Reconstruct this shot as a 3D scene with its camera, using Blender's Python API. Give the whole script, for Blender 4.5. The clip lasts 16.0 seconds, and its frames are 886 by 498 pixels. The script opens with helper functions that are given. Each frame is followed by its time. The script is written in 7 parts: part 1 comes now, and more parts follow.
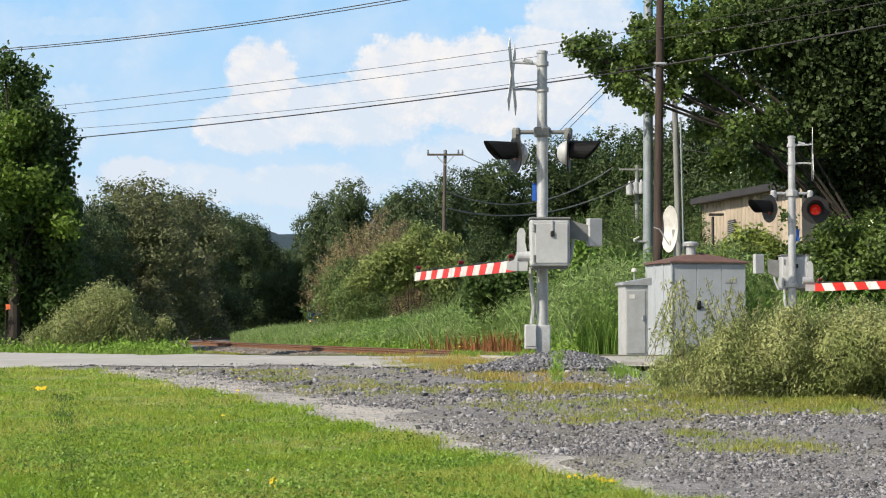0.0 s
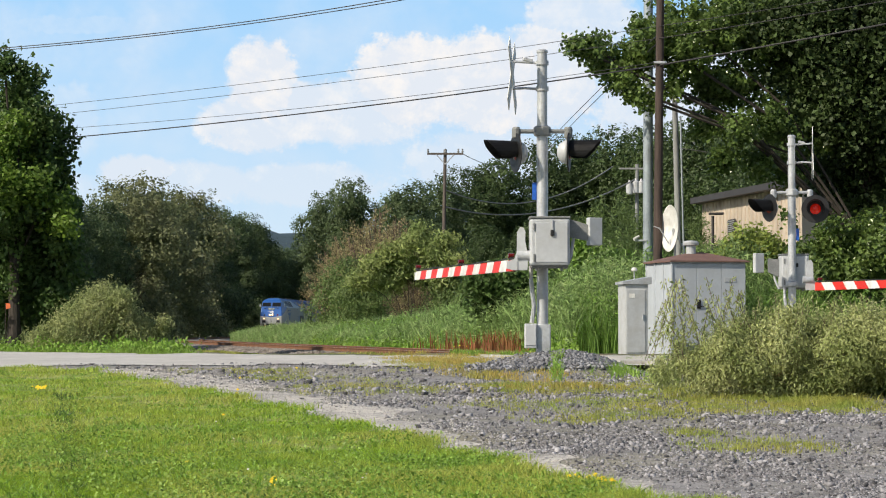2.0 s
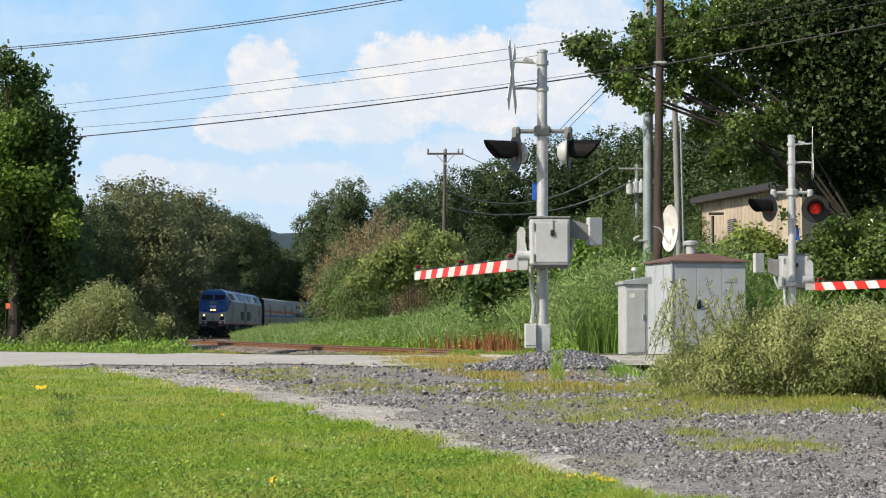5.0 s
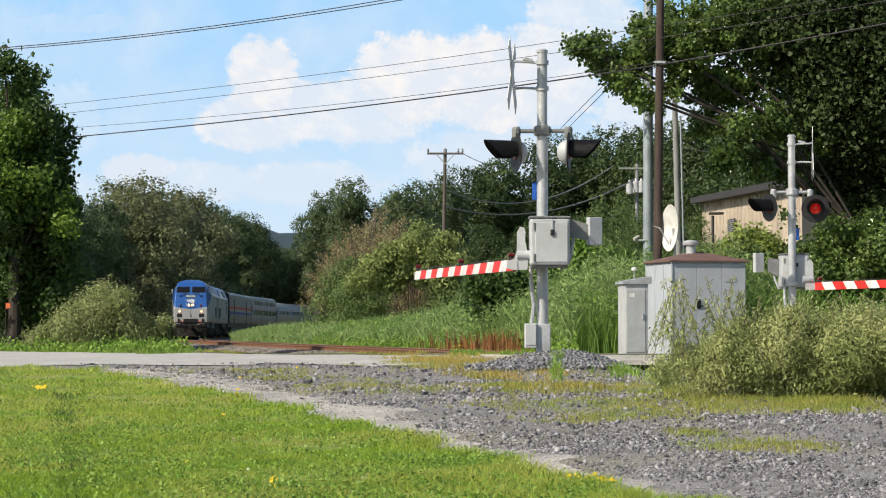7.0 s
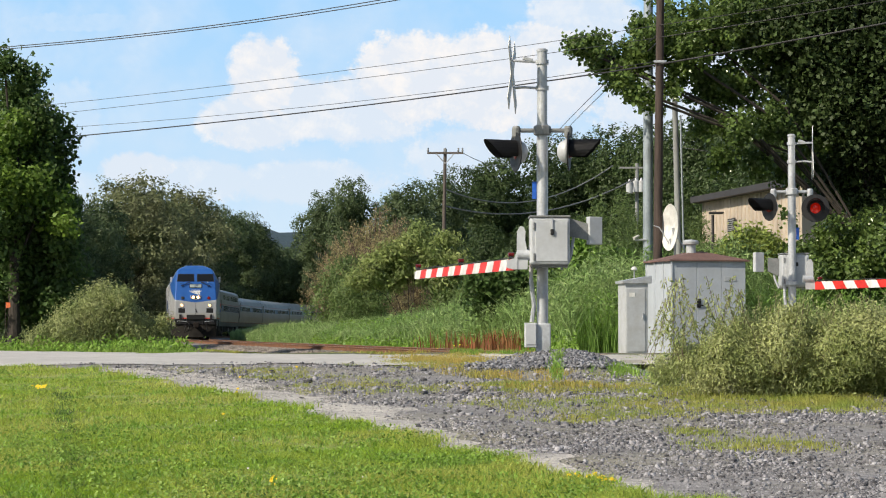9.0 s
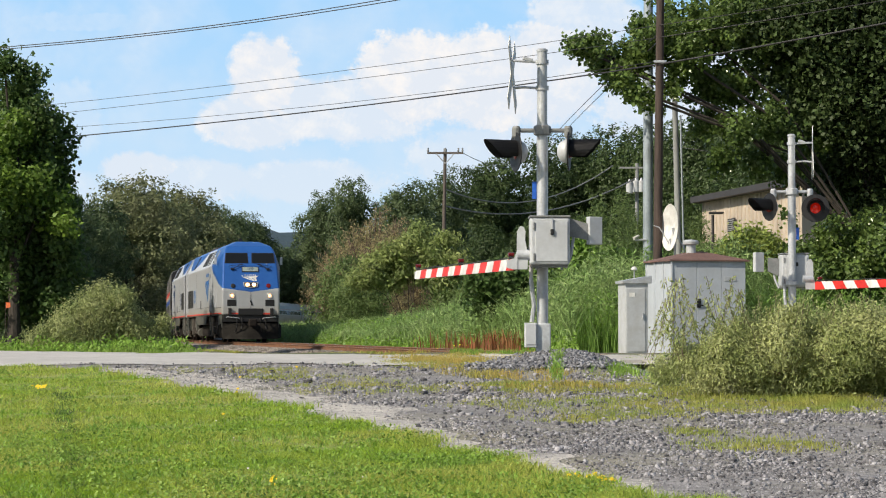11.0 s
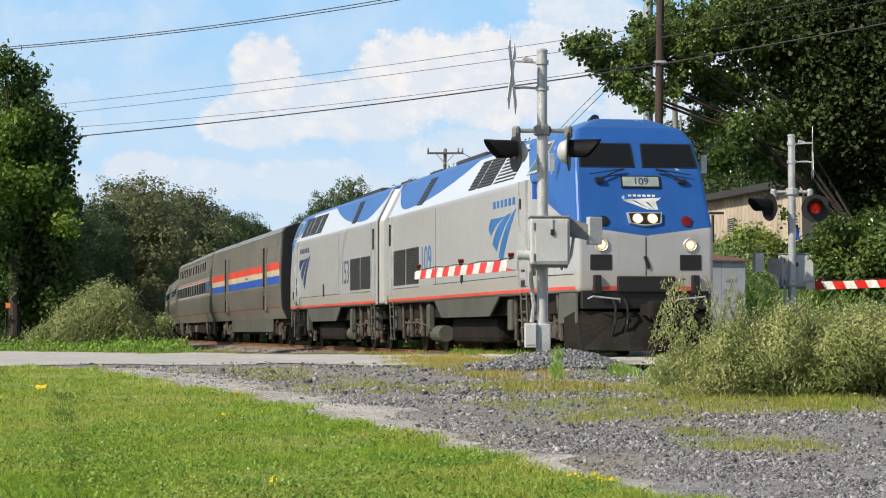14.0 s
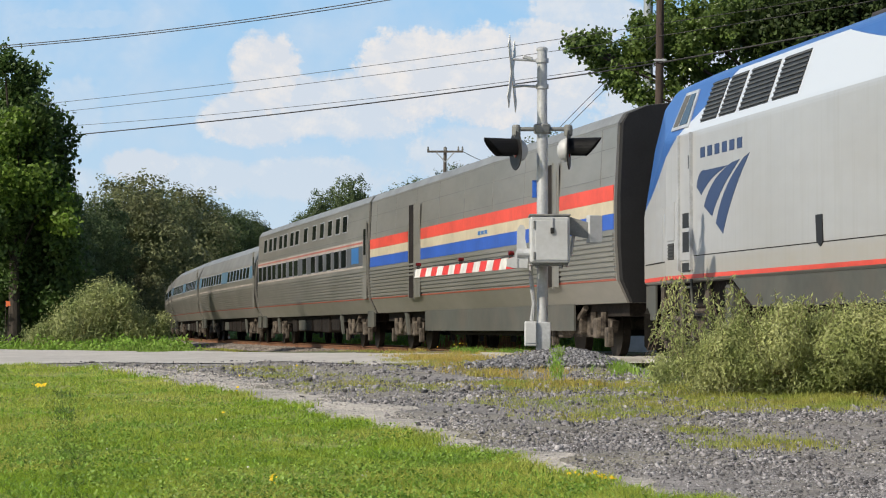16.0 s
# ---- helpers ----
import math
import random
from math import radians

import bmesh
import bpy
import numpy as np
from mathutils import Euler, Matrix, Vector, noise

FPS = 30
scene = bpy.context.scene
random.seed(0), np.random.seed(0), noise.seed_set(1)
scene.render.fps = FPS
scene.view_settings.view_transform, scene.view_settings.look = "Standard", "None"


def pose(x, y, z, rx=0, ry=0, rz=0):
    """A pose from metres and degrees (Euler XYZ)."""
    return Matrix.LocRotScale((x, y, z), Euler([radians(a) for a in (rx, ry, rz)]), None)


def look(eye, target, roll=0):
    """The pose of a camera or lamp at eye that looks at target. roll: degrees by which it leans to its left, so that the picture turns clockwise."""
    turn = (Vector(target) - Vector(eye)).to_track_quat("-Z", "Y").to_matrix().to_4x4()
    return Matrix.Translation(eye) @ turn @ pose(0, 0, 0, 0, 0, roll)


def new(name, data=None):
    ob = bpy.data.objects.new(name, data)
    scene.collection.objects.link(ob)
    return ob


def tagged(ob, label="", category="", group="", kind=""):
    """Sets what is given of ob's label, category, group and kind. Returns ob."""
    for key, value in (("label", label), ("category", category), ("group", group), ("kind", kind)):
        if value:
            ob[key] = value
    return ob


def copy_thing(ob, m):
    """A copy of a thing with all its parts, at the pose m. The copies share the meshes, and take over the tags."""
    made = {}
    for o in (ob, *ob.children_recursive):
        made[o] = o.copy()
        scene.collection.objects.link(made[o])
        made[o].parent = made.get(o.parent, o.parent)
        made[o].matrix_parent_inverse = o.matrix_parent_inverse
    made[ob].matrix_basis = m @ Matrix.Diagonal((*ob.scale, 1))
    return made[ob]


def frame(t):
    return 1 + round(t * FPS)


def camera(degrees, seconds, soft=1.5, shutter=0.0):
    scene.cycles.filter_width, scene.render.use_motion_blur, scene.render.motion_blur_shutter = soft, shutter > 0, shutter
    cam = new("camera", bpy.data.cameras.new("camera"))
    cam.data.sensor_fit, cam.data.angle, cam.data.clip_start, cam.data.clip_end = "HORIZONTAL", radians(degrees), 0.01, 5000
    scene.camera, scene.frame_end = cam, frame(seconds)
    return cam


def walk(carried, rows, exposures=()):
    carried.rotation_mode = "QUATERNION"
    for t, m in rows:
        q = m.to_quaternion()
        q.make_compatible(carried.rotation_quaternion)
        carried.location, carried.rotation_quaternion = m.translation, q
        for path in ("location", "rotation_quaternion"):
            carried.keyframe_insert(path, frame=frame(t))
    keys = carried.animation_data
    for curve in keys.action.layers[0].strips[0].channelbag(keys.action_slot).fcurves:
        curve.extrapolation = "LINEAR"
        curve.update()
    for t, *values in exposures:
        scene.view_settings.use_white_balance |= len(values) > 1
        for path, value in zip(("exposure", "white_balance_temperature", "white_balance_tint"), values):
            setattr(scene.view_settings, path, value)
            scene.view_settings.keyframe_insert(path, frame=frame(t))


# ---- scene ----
# ---- camera ----
EYE_Z = 0.468
cam = camera(20.406, 16.0, soft=1.1)
PITCH0 = math.degrees(math.atan(148.6 / 4356.0))


def aim(drop):
    """The tripod's slow settling, as a tilt."""
    return pose(0, 0, EYE_Z, 90 + PITCH0 - math.degrees(drop / 4356.0), 0, 0)


walk(cam, [(0, aim(0)), (1.5, aim(0.3)), (2, aim(1.5)), (4, aim(1.6)), (6.5, aim(1.7)), (7.5, aim(2.5)), (9, aim(3)), (12.5, aim(3)),
           (13, aim(3.3)), (13.5, aim(4.3)), (14, aim(2.6)), (14.5, aim(5)), (15, aim(5)), (16, aim(5.5))],
     exposures=[(0, 0.06), (9, 0.08), (13, 0.06), (14, 0.03), (14.5, -0.03), (15.5, -0.12), (16, -0.12)])

# ---- light ----
SUN_EL, SUN_AZ = 38.0, 235.0      # azimuth clockwise from +Y
world = bpy.data.worlds.new("sky")
scene.world = world
world.use_nodes = True
wn = world.node_tree.nodes
sky = wn.new("ShaderNodeTexSky")
sky.sky_type, sky.sun_disc = "NISHITA", False
sky.sun_elevation, sky.sun_rotation = radians(SUN_EL), radians(SUN_AZ)
world.node_tree.links.new(sky.outputs[0], wn["Background"].inputs[0])
wn["Background"].inputs[1].default_value = 0.095
sun = new("sun", bpy.data.lights.new("sun", "SUN"))
sun.data.energy, sun.data.angle, sun.data.color = 5.0, radians(0.53), (1.0, 0.9, 0.74)
sx, sy = math.sin(radians(SUN_AZ)) * math.cos(radians(SUN_EL)), math.cos(radians(SUN_AZ)) * math.cos(radians(SUN_EL))
sun.matrix_world = look((sx * 60, sy * 60, math.sin(radians(SUN_EL)) * 60), (0, 0, 0))


# ---- materials ----
def mat(name, color, rough=0.6, metal=0.0, var=0.12, scale=6.0, bump=0.0, bscale=60.0, color2=None, coord="Object", spec=0.5, island=0.0, objrand=0.0, dirt=None, dirt_amt=0.0, dirt_scale=1.2, stretch=None):
    """A surface with grain at two scales, optional dirt and relief."""
    m = bpy.data.materials.new(name)
    m.use_nodes = True
    nt = m.node_tree
    n, l = nt.nodes, nt.links
    b = n["Principled BSDF"]
    b.inputs["Roughness"].default_value = rough
    b.inputs["Metallic"].default_value = metal
    b.inputs["Specular IOR Level"].default_value = spec
    tc = n.new("ShaderNodeTexCoord")
    src = tc.outputs[coord]
    if stretch:
        mp = n.new("ShaderNodeMapping")
        mp.inputs["Scale"].default_value = stretch
        l.new(src, mp.inputs[0])
        src = mp.outputs[0]
    n1, n2 = n.new("ShaderNodeTexNoise"), n.new("ShaderNodeTexNoise")
    for t, s, d in ((n1, scale, 3), (n2, scale * 9, 4)):
        t.inputs["Scale"].default_value = s
        t.inputs["Detail"].default_value = d
        l.new(src, t.inputs["Vector"])
    mx = n.new("ShaderNodeMix")
    mx.data_type = "RGBA"
    c2 = color2 or tuple(c * 0.72 for c in color)
    mx.inputs[6].default_value, mx.inputs[7].default_value = (*color, 1), (*c2, 1)
    rmp = n.new("ShaderNodeMapRange")
    rmp.inputs[1].default_value, rmp.inputs[2].default_value = 0.35, 0.68
    l.new(n1.outputs["Fac"], rmp.inputs[0])
    l.new(rmp.outputs[0], mx.inputs[0])
    hsv = n.new("ShaderNodeHueSaturation")
    l.new(mx.outputs[2], hsv.inputs["Color"])
    val = n.new("ShaderNodeMapRange")
    val.inputs[1].default_value, val.inputs[2].default_value = 0.3, 0.7
    val.inputs[3].default_value, val.inputs[4].default_value = 1 - var, 1 + var
    l.new(n2.outputs["Fac"], val.inputs[0])
    out = val.outputs[0]
    for amount, kind in ((island, "ShaderNodeNewGeometry"), (objrand, "ShaderNodeObjectInfo")):
        if amount:
            g = n.new(kind)
            r = n.new("ShaderNodeMapRange")
            r.inputs[3].default_value, r.inputs[4].default_value = 1 - amount, 1 + amount
            l.new(g.outputs["Random Per Island" if island and kind.endswith("Geometry") else "Random"], r.inputs[0])
            mu = n.new("ShaderNodeMath")
            mu.operation = "MULTIPLY"
            l.new(out, mu.inputs[0])
            l.new(r.outputs[0], mu.inputs[1])
            out = mu.outputs[0]
    l.new(out, hsv.inputs["Value"])
    col = hsv.outputs[0]
    if dirt:
        n3 = n.new("ShaderNodeTexNoise")
        n3.inputs["Scale"].default_value, n3.inputs["Detail"].default_value = dirt_scale, 6
        l.new(src, n3.inputs["Vector"])
        r3 = n.new("ShaderNodeMapRange")
        r3.inputs[1].default_value, r3.inputs[2].default_value, r3.inputs[4].default_value = 0.45, 0.7, dirt_amt
        l.new(n3.outputs["Fac"], r3.inputs[0])
        m3 = n.new("ShaderNodeMix")
        m3.data_type = "RGBA"
        m3.inputs[7].default_value = (*dirt, 1)
        l.new(col, m3.inputs[6])
        l.new(r3.outputs[0], m3.inputs[0])
        col = m3.outputs[2]
    l.new(col, b.inputs["Base Color"])
    if bump:
        bt = n.new("ShaderNodeTexNoise")
        bt.inputs["Scale"].default_value, bt.inputs["Detail"].default_value = bscale, 5
        l.new(src, bt.inputs["Vector"])
        bp = n.new("ShaderNodeBump")
        bp.inputs["Strength"].default_value, bp.inputs["Distance"].default_value = bump, 0.02
        l.new(bt.outputs["Fac"], bp.inputs["Height"])
        l.new(bp.outputs[0], b.inputs["Normal"])
    return m


def leaf_mat(name, color, color2, scale=0.35, trans=0.35, rough=0.5):
    """Leaves: two greens drifting over the crown, each leaf a little different, light passing through."""
    m = mat(name, color, rough, 0, 0.1, scale, 0, color2=color2, island=0.35, spec=0.35)
    n, l = m.node_tree.nodes, m.node_tree.links
    b = n["Principled BSDF"]
    tr = n.new("ShaderNodeBsdfTranslucent")
    ms = n.new("ShaderNodeMixShader")
    ms.inputs[0].default_value = trans
    l.new(b.inputs["Base Color"].links[0].from_socket, tr.inputs[0])
    l.new(b.outputs[0], ms.inputs[1])
    l.new(tr.outputs[0], ms.inputs[2])
    l.new(ms.outputs[0], n["Material Output"].inputs[0])
    return m


def glow(name, color, strength):
    m = bpy.data.materials.new(name)
    m.use_nodes = True
    b = m.node_tree.nodes["Principled BSDF"]
    b.inputs["Base Color"].default_value = (*color, 1)
    b.inputs["Emission Color"].default_value = (*color, 1)
    b.inputs["Emission Strength"].default_value = strength
    b.inputs["Roughness"].default_value = 0.15
    return m


M = dict(
    soil=mat("soil", (0.16, 0.13, 0.09), 0.95, 0, 0.2, 0.5, 0.6, 40, color2=(0.08, 0.11, 0.035)),
    turf=mat("turf", (0.2, 0.27, 0.045), 0.95, 0, 0.25, 0.8, 0.6, 60, color2=(0.28, 0.29, 0.085)),
    gravelbed=mat("gravelbed", (0.27, 0.26, 0.26), 0.95, 0, 0.3, 1.1, 1.0, 45, color2=(0.19, 0.183, 0.18), dirt=(0.26, 0.24, 0.12), dirt_amt=0.5, dirt_scale=0.5),
    dust=mat("dust", (0.52, 0.49, 0.45), 0.95, 0, 0.25, 1.5, 0.8, 50, color2=(0.3, 0.29, 0.28)),
    concrete=mat("concrete", (0.5, 0.48, 0.44), 0.9, 0, 0.1, 2, 0.3, 40),
    asphalt=mat("asphalt", (0.5, 0.485, 0.46), 0.93, 0, 0.12, 0.5, 0.5, 80, color2=(0.42, 0.405, 0.385)),
    stone=mat("stone", (0.28, 0.275, 0.29), 0.9, 0, 0.2, 3, 0.5, 80, color2=(0.18, 0.176, 0.185), island=0.75),
    stone_dark=mat("stone_dark", (0.23, 0.235, 0.255), 0.85, 0, 0.2, 4, 0.5, 80, color2=(0.14, 0.142, 0.155), island=0.6),
    chips=mat("chips", (0.45, 0.43, 0.405), 0.95, 0, 0.15, 3, 0.4, 60, color2=(0.38, 0.36, 0.34), island=0.4),
    ballast=mat("ballast", (0.2, 0.17, 0.145), 0.95, 0, 0.25, 2, 0.8, 30, color2=(0.27, 0.245, 0.22), island=0.4),
    rail=mat("rail", (0.23, 0.11, 0.055), 0.85, 0.2, 0.2, 2, 0.2, color2=(0.16, 0.08, 0.045)),
    railtop=mat("railtop", (0.6, 0.58, 0.55), 0.25, 1.0, 0.1, 4),
    sleeper=mat("sleeper", (0.15, 0.105, 0.075), 0.95, 0, 0.25, 3, 0.6, 30, objrand=0.2),
    galv=mat("galv", (0.56, 0.58, 0.60), 0.45, 0.35, 0.1, 3, 0.05, color2=(0.44, 0.46, 0.49), dirt=(0.3, 0.29, 0.27), dirt_amt=0.35, dirt_scale=5),
    boxgrey=mat("boxgrey", (0.52, 0.54, 0.56), 0.5, 0.1, 0.05, 2, 0.05, color2=(0.46, 0.48, 0.5), dirt=(0.36, 0.34, 0.3), dirt_amt=0.3, dirt_scale=4),
    galvdark=mat("galvdark", (0.19, 0.2, 0.2), 0.6, 0.3, 0.12, 5, 0.05, color2=(0.26, 0.265, 0.26)),
    cable=mat("cable", (0.24, 0.245, 0.25), 0.6, 0, 0.1, 3),
    oldpole=mat("oldpole", (0.13, 0.11, 0.095), 0.9, 0, 0.2, 2, 0.3, 30, stretch=(1, 1, 0.15)),
    black=mat("black", (0.012, 0.012, 0.013), 0.55, 0, 0.2, 3),
    white=mat("white", (0.78, 0.78, 0.75), 0.5, 0, 0.06, 3, dirt=(0.5, 0.48, 0.44), dirt_amt=0.35, dirt_scale=6),
    red=mat("red", (0.72, 0.03, 0.02), 0.45, 0, 0.08, 3),
    hut=mat("hut", (0.46, 0.50, 0.55), 0.6, 0.1, 0.04, 1.3, 0.03, color2=(0.42, 0.455, 0.5), dirt=(0.33, 0.33, 0.32), dirt_amt=0.2, dirt_scale=2.5),
    hutroof=mat("hutroof", (0.17, 0.10, 0.085), 0.8, 0, 0.15, 2, 0.3, 40),
    bark=mat("bark", (0.055, 0.046, 0.038), 0.95, 0, 0.25, 3, 0.8, 25, stretch=(1, 1, 0.25)),
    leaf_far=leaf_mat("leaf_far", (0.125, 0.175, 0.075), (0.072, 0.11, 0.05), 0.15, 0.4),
    # poplar green darkened to carry the shade on the right-hand trees
    leaf_shaded=leaf_mat("leaf_shaded", (0.042, 0.068, 0.02), (0.06, 0.096, 0.027), 0.25, 0.25, 0.6),
    leaf_bright=leaf_mat("leaf_bright", (0.19, 0.27, 0.085), (0.12, 0.18, 0.06), 0.5, 0.4),
    leaf_brown=leaf_mat("leaf_brown", (0.44, 0.35, 0.19), (0.31, 0.31, 0.14), 0.4, 0.4),
    leaf_pale=leaf_mat("leaf_pale", (0.40, 0.43, 0.19), (0.24, 0.30, 0.11), 1.2, 0.4),
    reed=leaf_mat("reed", (0.36, 0.47, 0.19), (0.22, 0.36, 0.10), 0.3, 0.4),
    grass=leaf_mat("grass", (0.29, 0.43, 0.04), (0.48, 0.50, 0.12), 0.5, 0.45),
    dock=leaf_mat("dock", (0.34, 0.12, 0.06), (0.26, 0.15, 0.06), 1.0, 0.4),
    leaf_olive=leaf_mat("leaf_olive", (0.22, 0.235, 0.12), (0.15, 0.185, 0.08), 0.25, 0.4),
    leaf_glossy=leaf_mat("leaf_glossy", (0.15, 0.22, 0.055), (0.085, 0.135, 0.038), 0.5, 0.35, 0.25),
    leaf_bright2=leaf_mat("leaf_bright2", (0.17, 0.29, 0.05), (0.085, 0.155, 0.04), 0.4, 0.4),
    # brighter green that carries the sunlight on the roadside tree
    leaf_sunlit=leaf_mat("leaf_sunlit", (0.21, 0.32, 0.05), (0.10, 0.18, 0.038), 0.4, 0.45),
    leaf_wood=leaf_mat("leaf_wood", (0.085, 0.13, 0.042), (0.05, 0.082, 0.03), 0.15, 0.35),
    leaf_pale2=leaf_mat("leaf_pale2", (0.49, 0.52, 0.24), (0.28, 0.34, 0.11), 1.5, 0.4),
    reed2=leaf_mat("reed2", (0.22, 0.36, 0.07), (0.16, 0.28, 0.055), 0.3, 0.4),
    grass_dry=leaf_mat("grass_dry", (0.42, 0.4, 0.1), (0.28, 0.36, 0.07), 1.2, 0.4),
    weed=leaf_mat("weed", (0.2, 0.36, 0.05), (0.28, 0.42, 0.075), 1.0, 0.4),
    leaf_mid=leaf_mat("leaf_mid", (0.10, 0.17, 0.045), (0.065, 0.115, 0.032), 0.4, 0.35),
    drybark=mat("drybark", (0.16, 0.115, 0.085), 0.95, 0, 0.2, 3, 0.4, 25),
    leaf_layer=leaf_mat("leaf_layer", (0.33, 0.38, 0.13), (0.2, 0.28, 0.09), 0.6, 0.4),
    leaf_lime=leaf_mat("leaf_lime", (0.36, 0.42, 0.10), (0.26, 0.34, 0.08), 0.8, 0.4),
    clover=leaf_mat("clover", (0.17, 0.30, 0.04), (0.30, 0.42, 0.09), 0.9, 0.35),
    grass_orange=leaf_mat("grass_orange", (0.50, 0.36, 0.10), (0.40, 0.38, 0.09), 1.5, 0.4),
    petal=mat("petal", (0.85, 0.6, 0.01), 0.6),
    wood=mat("wood", (0.06, 0.043, 0.036), 0.9, 0, 0.35, 2, 0.4, 30, stretch=(1, 1, 0.1)),
    greypole=mat("greypole", (0.3, 0.31, 0.31), 0.8, 0, 0.15, 2, 0.3, 30, stretch=(1, 1, 0.15)),
    steelpole=mat("steelpole", (0.33, 0.38, 0.42), 0.55, 0.2, 0.08, 2),
    wire=mat("wire", (0.03, 0.03, 0.032), 0.6, 0, 0.1, 3),
    silver=mat("silver", (0.43, 0.445, 0.465), 0.42, 0.15, 0.04, 0.6, 0.02, color2=(0.4, 0.41, 0.425), dirt=(0.34, 0.335, 0.325), dirt_amt=0.35, dirt_scale=0.7, stretch=(0.5, 1, 1)),
    blue=mat("blue", (0.03, 0.13, 0.46), 0.35, 0, 0.05, 1.0, 0.02, dirt=(0.09, 0.15, 0.33), dirt_amt=0.3, dirt_scale=1.0),
    upper=mat("upper", (0.66, 0.68, 0.71), 0.4, 0.1, 0.04, 0.8),
    navy=mat("navy", (0.025, 0.05, 0.14), 0.4, 0, 0.05, 1),
    logoblue=mat("logoblue", (0.04, 0.17, 0.45), 0.4, 0, 0.05, 1),
    stainless=mat("stainless", (0.33, 0.32, 0.295), 0.38, 0.45, 0.06, 0.7, 0.02, color2=(0.27, 0.262, 0.24), dirt=(0.19, 0.19, 0.16), dirt_amt=0.5, dirt_scale=0.9, stretch=(0.3, 1, 1)),
    carroof=mat("carroof", (0.29, 0.29, 0.28), 0.5, 0.4, 0.08, 0.7),
    cream=mat("cream", (0.55, 0.49, 0.36), 0.5, 0, 0.05, 1),
    stripe_red=mat("stripe_red", (0.72, 0.08, 0.05), 0.5, 0, 0.05, 1),
    stripe_blue=mat("stripe_blue", (0.03, 0.11, 0.5), 0.5, 0, 0.05, 1),
    under=mat("under", (0.014, 0.012, 0.011), 0.85, 0.1, 0.3, 2, 0.4, 30, color2=(0.028, 0.023, 0.02), spec=0.15),
    skirt=mat("skirt", (0.095, 0.1, 0.088), 0.6, 0.1, 0.08, 0.8, dirt=(0.13, 0.11, 0.09), dirt_amt=0.5),
    tan=mat("tan", (0.58, 0.49, 0.39), 0.8, 0, 0.04, 0.6),
    darkroof=mat("darkroof", (0.05, 0.045, 0.045), 0.7, 0, 0.1, 1),
    bluesign=mat("bluesign", (0.02, 0.12, 0.55), 0.5),
    # ridge green shifted to blue, painting in the distance haze
    hill=mat("hill", (0.03, 0.055, 0.075), 1.0, 0, 0.3, 0.05, color2=(0.02, 0.04, 0.05)),
    lens=glow("lens", (0.6, 0.015, 0.006), 0.22),
    redlens=mat("redlens", (0.16, 0.01, 0.008), 0.2),
    lamp=glow("lamp", (1.0, 0.62, 0.3), 6.5),
    orange=mat("orange", (0.9, 0.2, 0.06), 0.6),
)
glassm = bpy.data.materials.new("dark_glass")
glassm.use_nodes = True
_b = glassm.node_tree.nodes["Principled BSDF"]
_b.inputs["Base Color"].default_value = (0.012, 0.014, 0.016, 1)
_b.inputs["Roughness"].default_value = 0.08
_b.inputs["Specular IOR Level"].default_value = 0.22
M["glass"] = glassm


# ---- mesh helpers ----
def part(name, bm, material, parent=None, label="", smooth=False):
    me = bpy.data.meshes.new(name)
    bm.normal_update()
    bm.to_mesh(me)
    bm.free()
    ob = new(name, me)
    me.materials.append(material)
    if smooth:
        me.polygons.foreach_set("use_smooth", [True] * len(me.polygons))
    if parent:
        ob.parent = parent
    if label:
        tagged(ob, label)
    return ob


def thing(name, label, category, m=None, group="", kind=""):
    ob = new(name)
    ob.empty_display_size = 0.2
    if m is not None:
        ob.matrix_basis = m
    return tagged(ob, label, category, group, kind)


def box(sx, sy, sz, c=(0, 0, 0), bevel=0.0, bm=None, rot=None):
    """A box of that size round c, its edges eased."""
    own = bmesh.new()
    bmesh.ops.create_cube(own, size=1.0)
    bmesh.ops.scale(own, vec=(sx, sy, sz), verts=own.verts)
    if bevel:
        bmesh.ops.bevel(own, geom=own.edges[:], offset=bevel, segments=2, affect="EDGES", profile=0.5)
    if rot is not None:
        bmesh.ops.transform(own, matrix=rot.to_3x3().to_4x4(), verts=own.verts)
    bmesh.ops.translate(own, vec=c, verts=own.verts)
    return merge(bm, own)


def merge(bm, own):
    if bm is None:
        return own
    me = bpy.data.meshes.new("tmp")
    own.to_mesh(me)
    own.free()
    bm.from_mesh(me)
    bpy.data.meshes.remove(me)
    return bm


def rod(p0, p1, r0, r1=None, seg=16, bm=None):
    """A round bar from p0 to p1."""
    p0, p1 = Vector(p0), Vector(p1)
    own = bmesh.new()
    d = p1 - p0
    bmesh.ops.create_cone(own, cap_ends=True, segments=seg, radius1=r0, radius2=r0 if r1 is None else r1, depth=d.length)
    bmesh.ops.transform(own, matrix=Matrix.Translation((p0 + p1) / 2) @ d.to_track_quat("Z", "Y").to_matrix().to_4x4(), verts=own.verts)
    return merge(bm, own)


def pipe(points, r, seg=8, bm=None):
    """A bent round bar along points."""
    own = bmesh.new()
    pts = [Vector(p) for p in points]
    rings = []
    for i, p in enumerate(pts):
        d = (pts[min(i + 1, len(pts) - 1)] - pts[max(i - 1, 0)]).normalized()
        q = d.to_track_quat("Z", "Y").to_matrix()
        rings.append([own.verts.new(p + q @ Vector((r * math.cos(2 * math.pi * k / seg), r * math.sin(2 * math.pi * k / seg), 0))) for k in range(seg)])
    for a, b in zip(rings, rings[1:]):
        for k in range(seg):
            own.faces.new((a[k], a[(k + 1) % seg], b[(k + 1) % seg], b[k]))
    own.faces.new(rings[0][::-1])
    own.faces.new(rings[-1])
    return merge(bm, own)


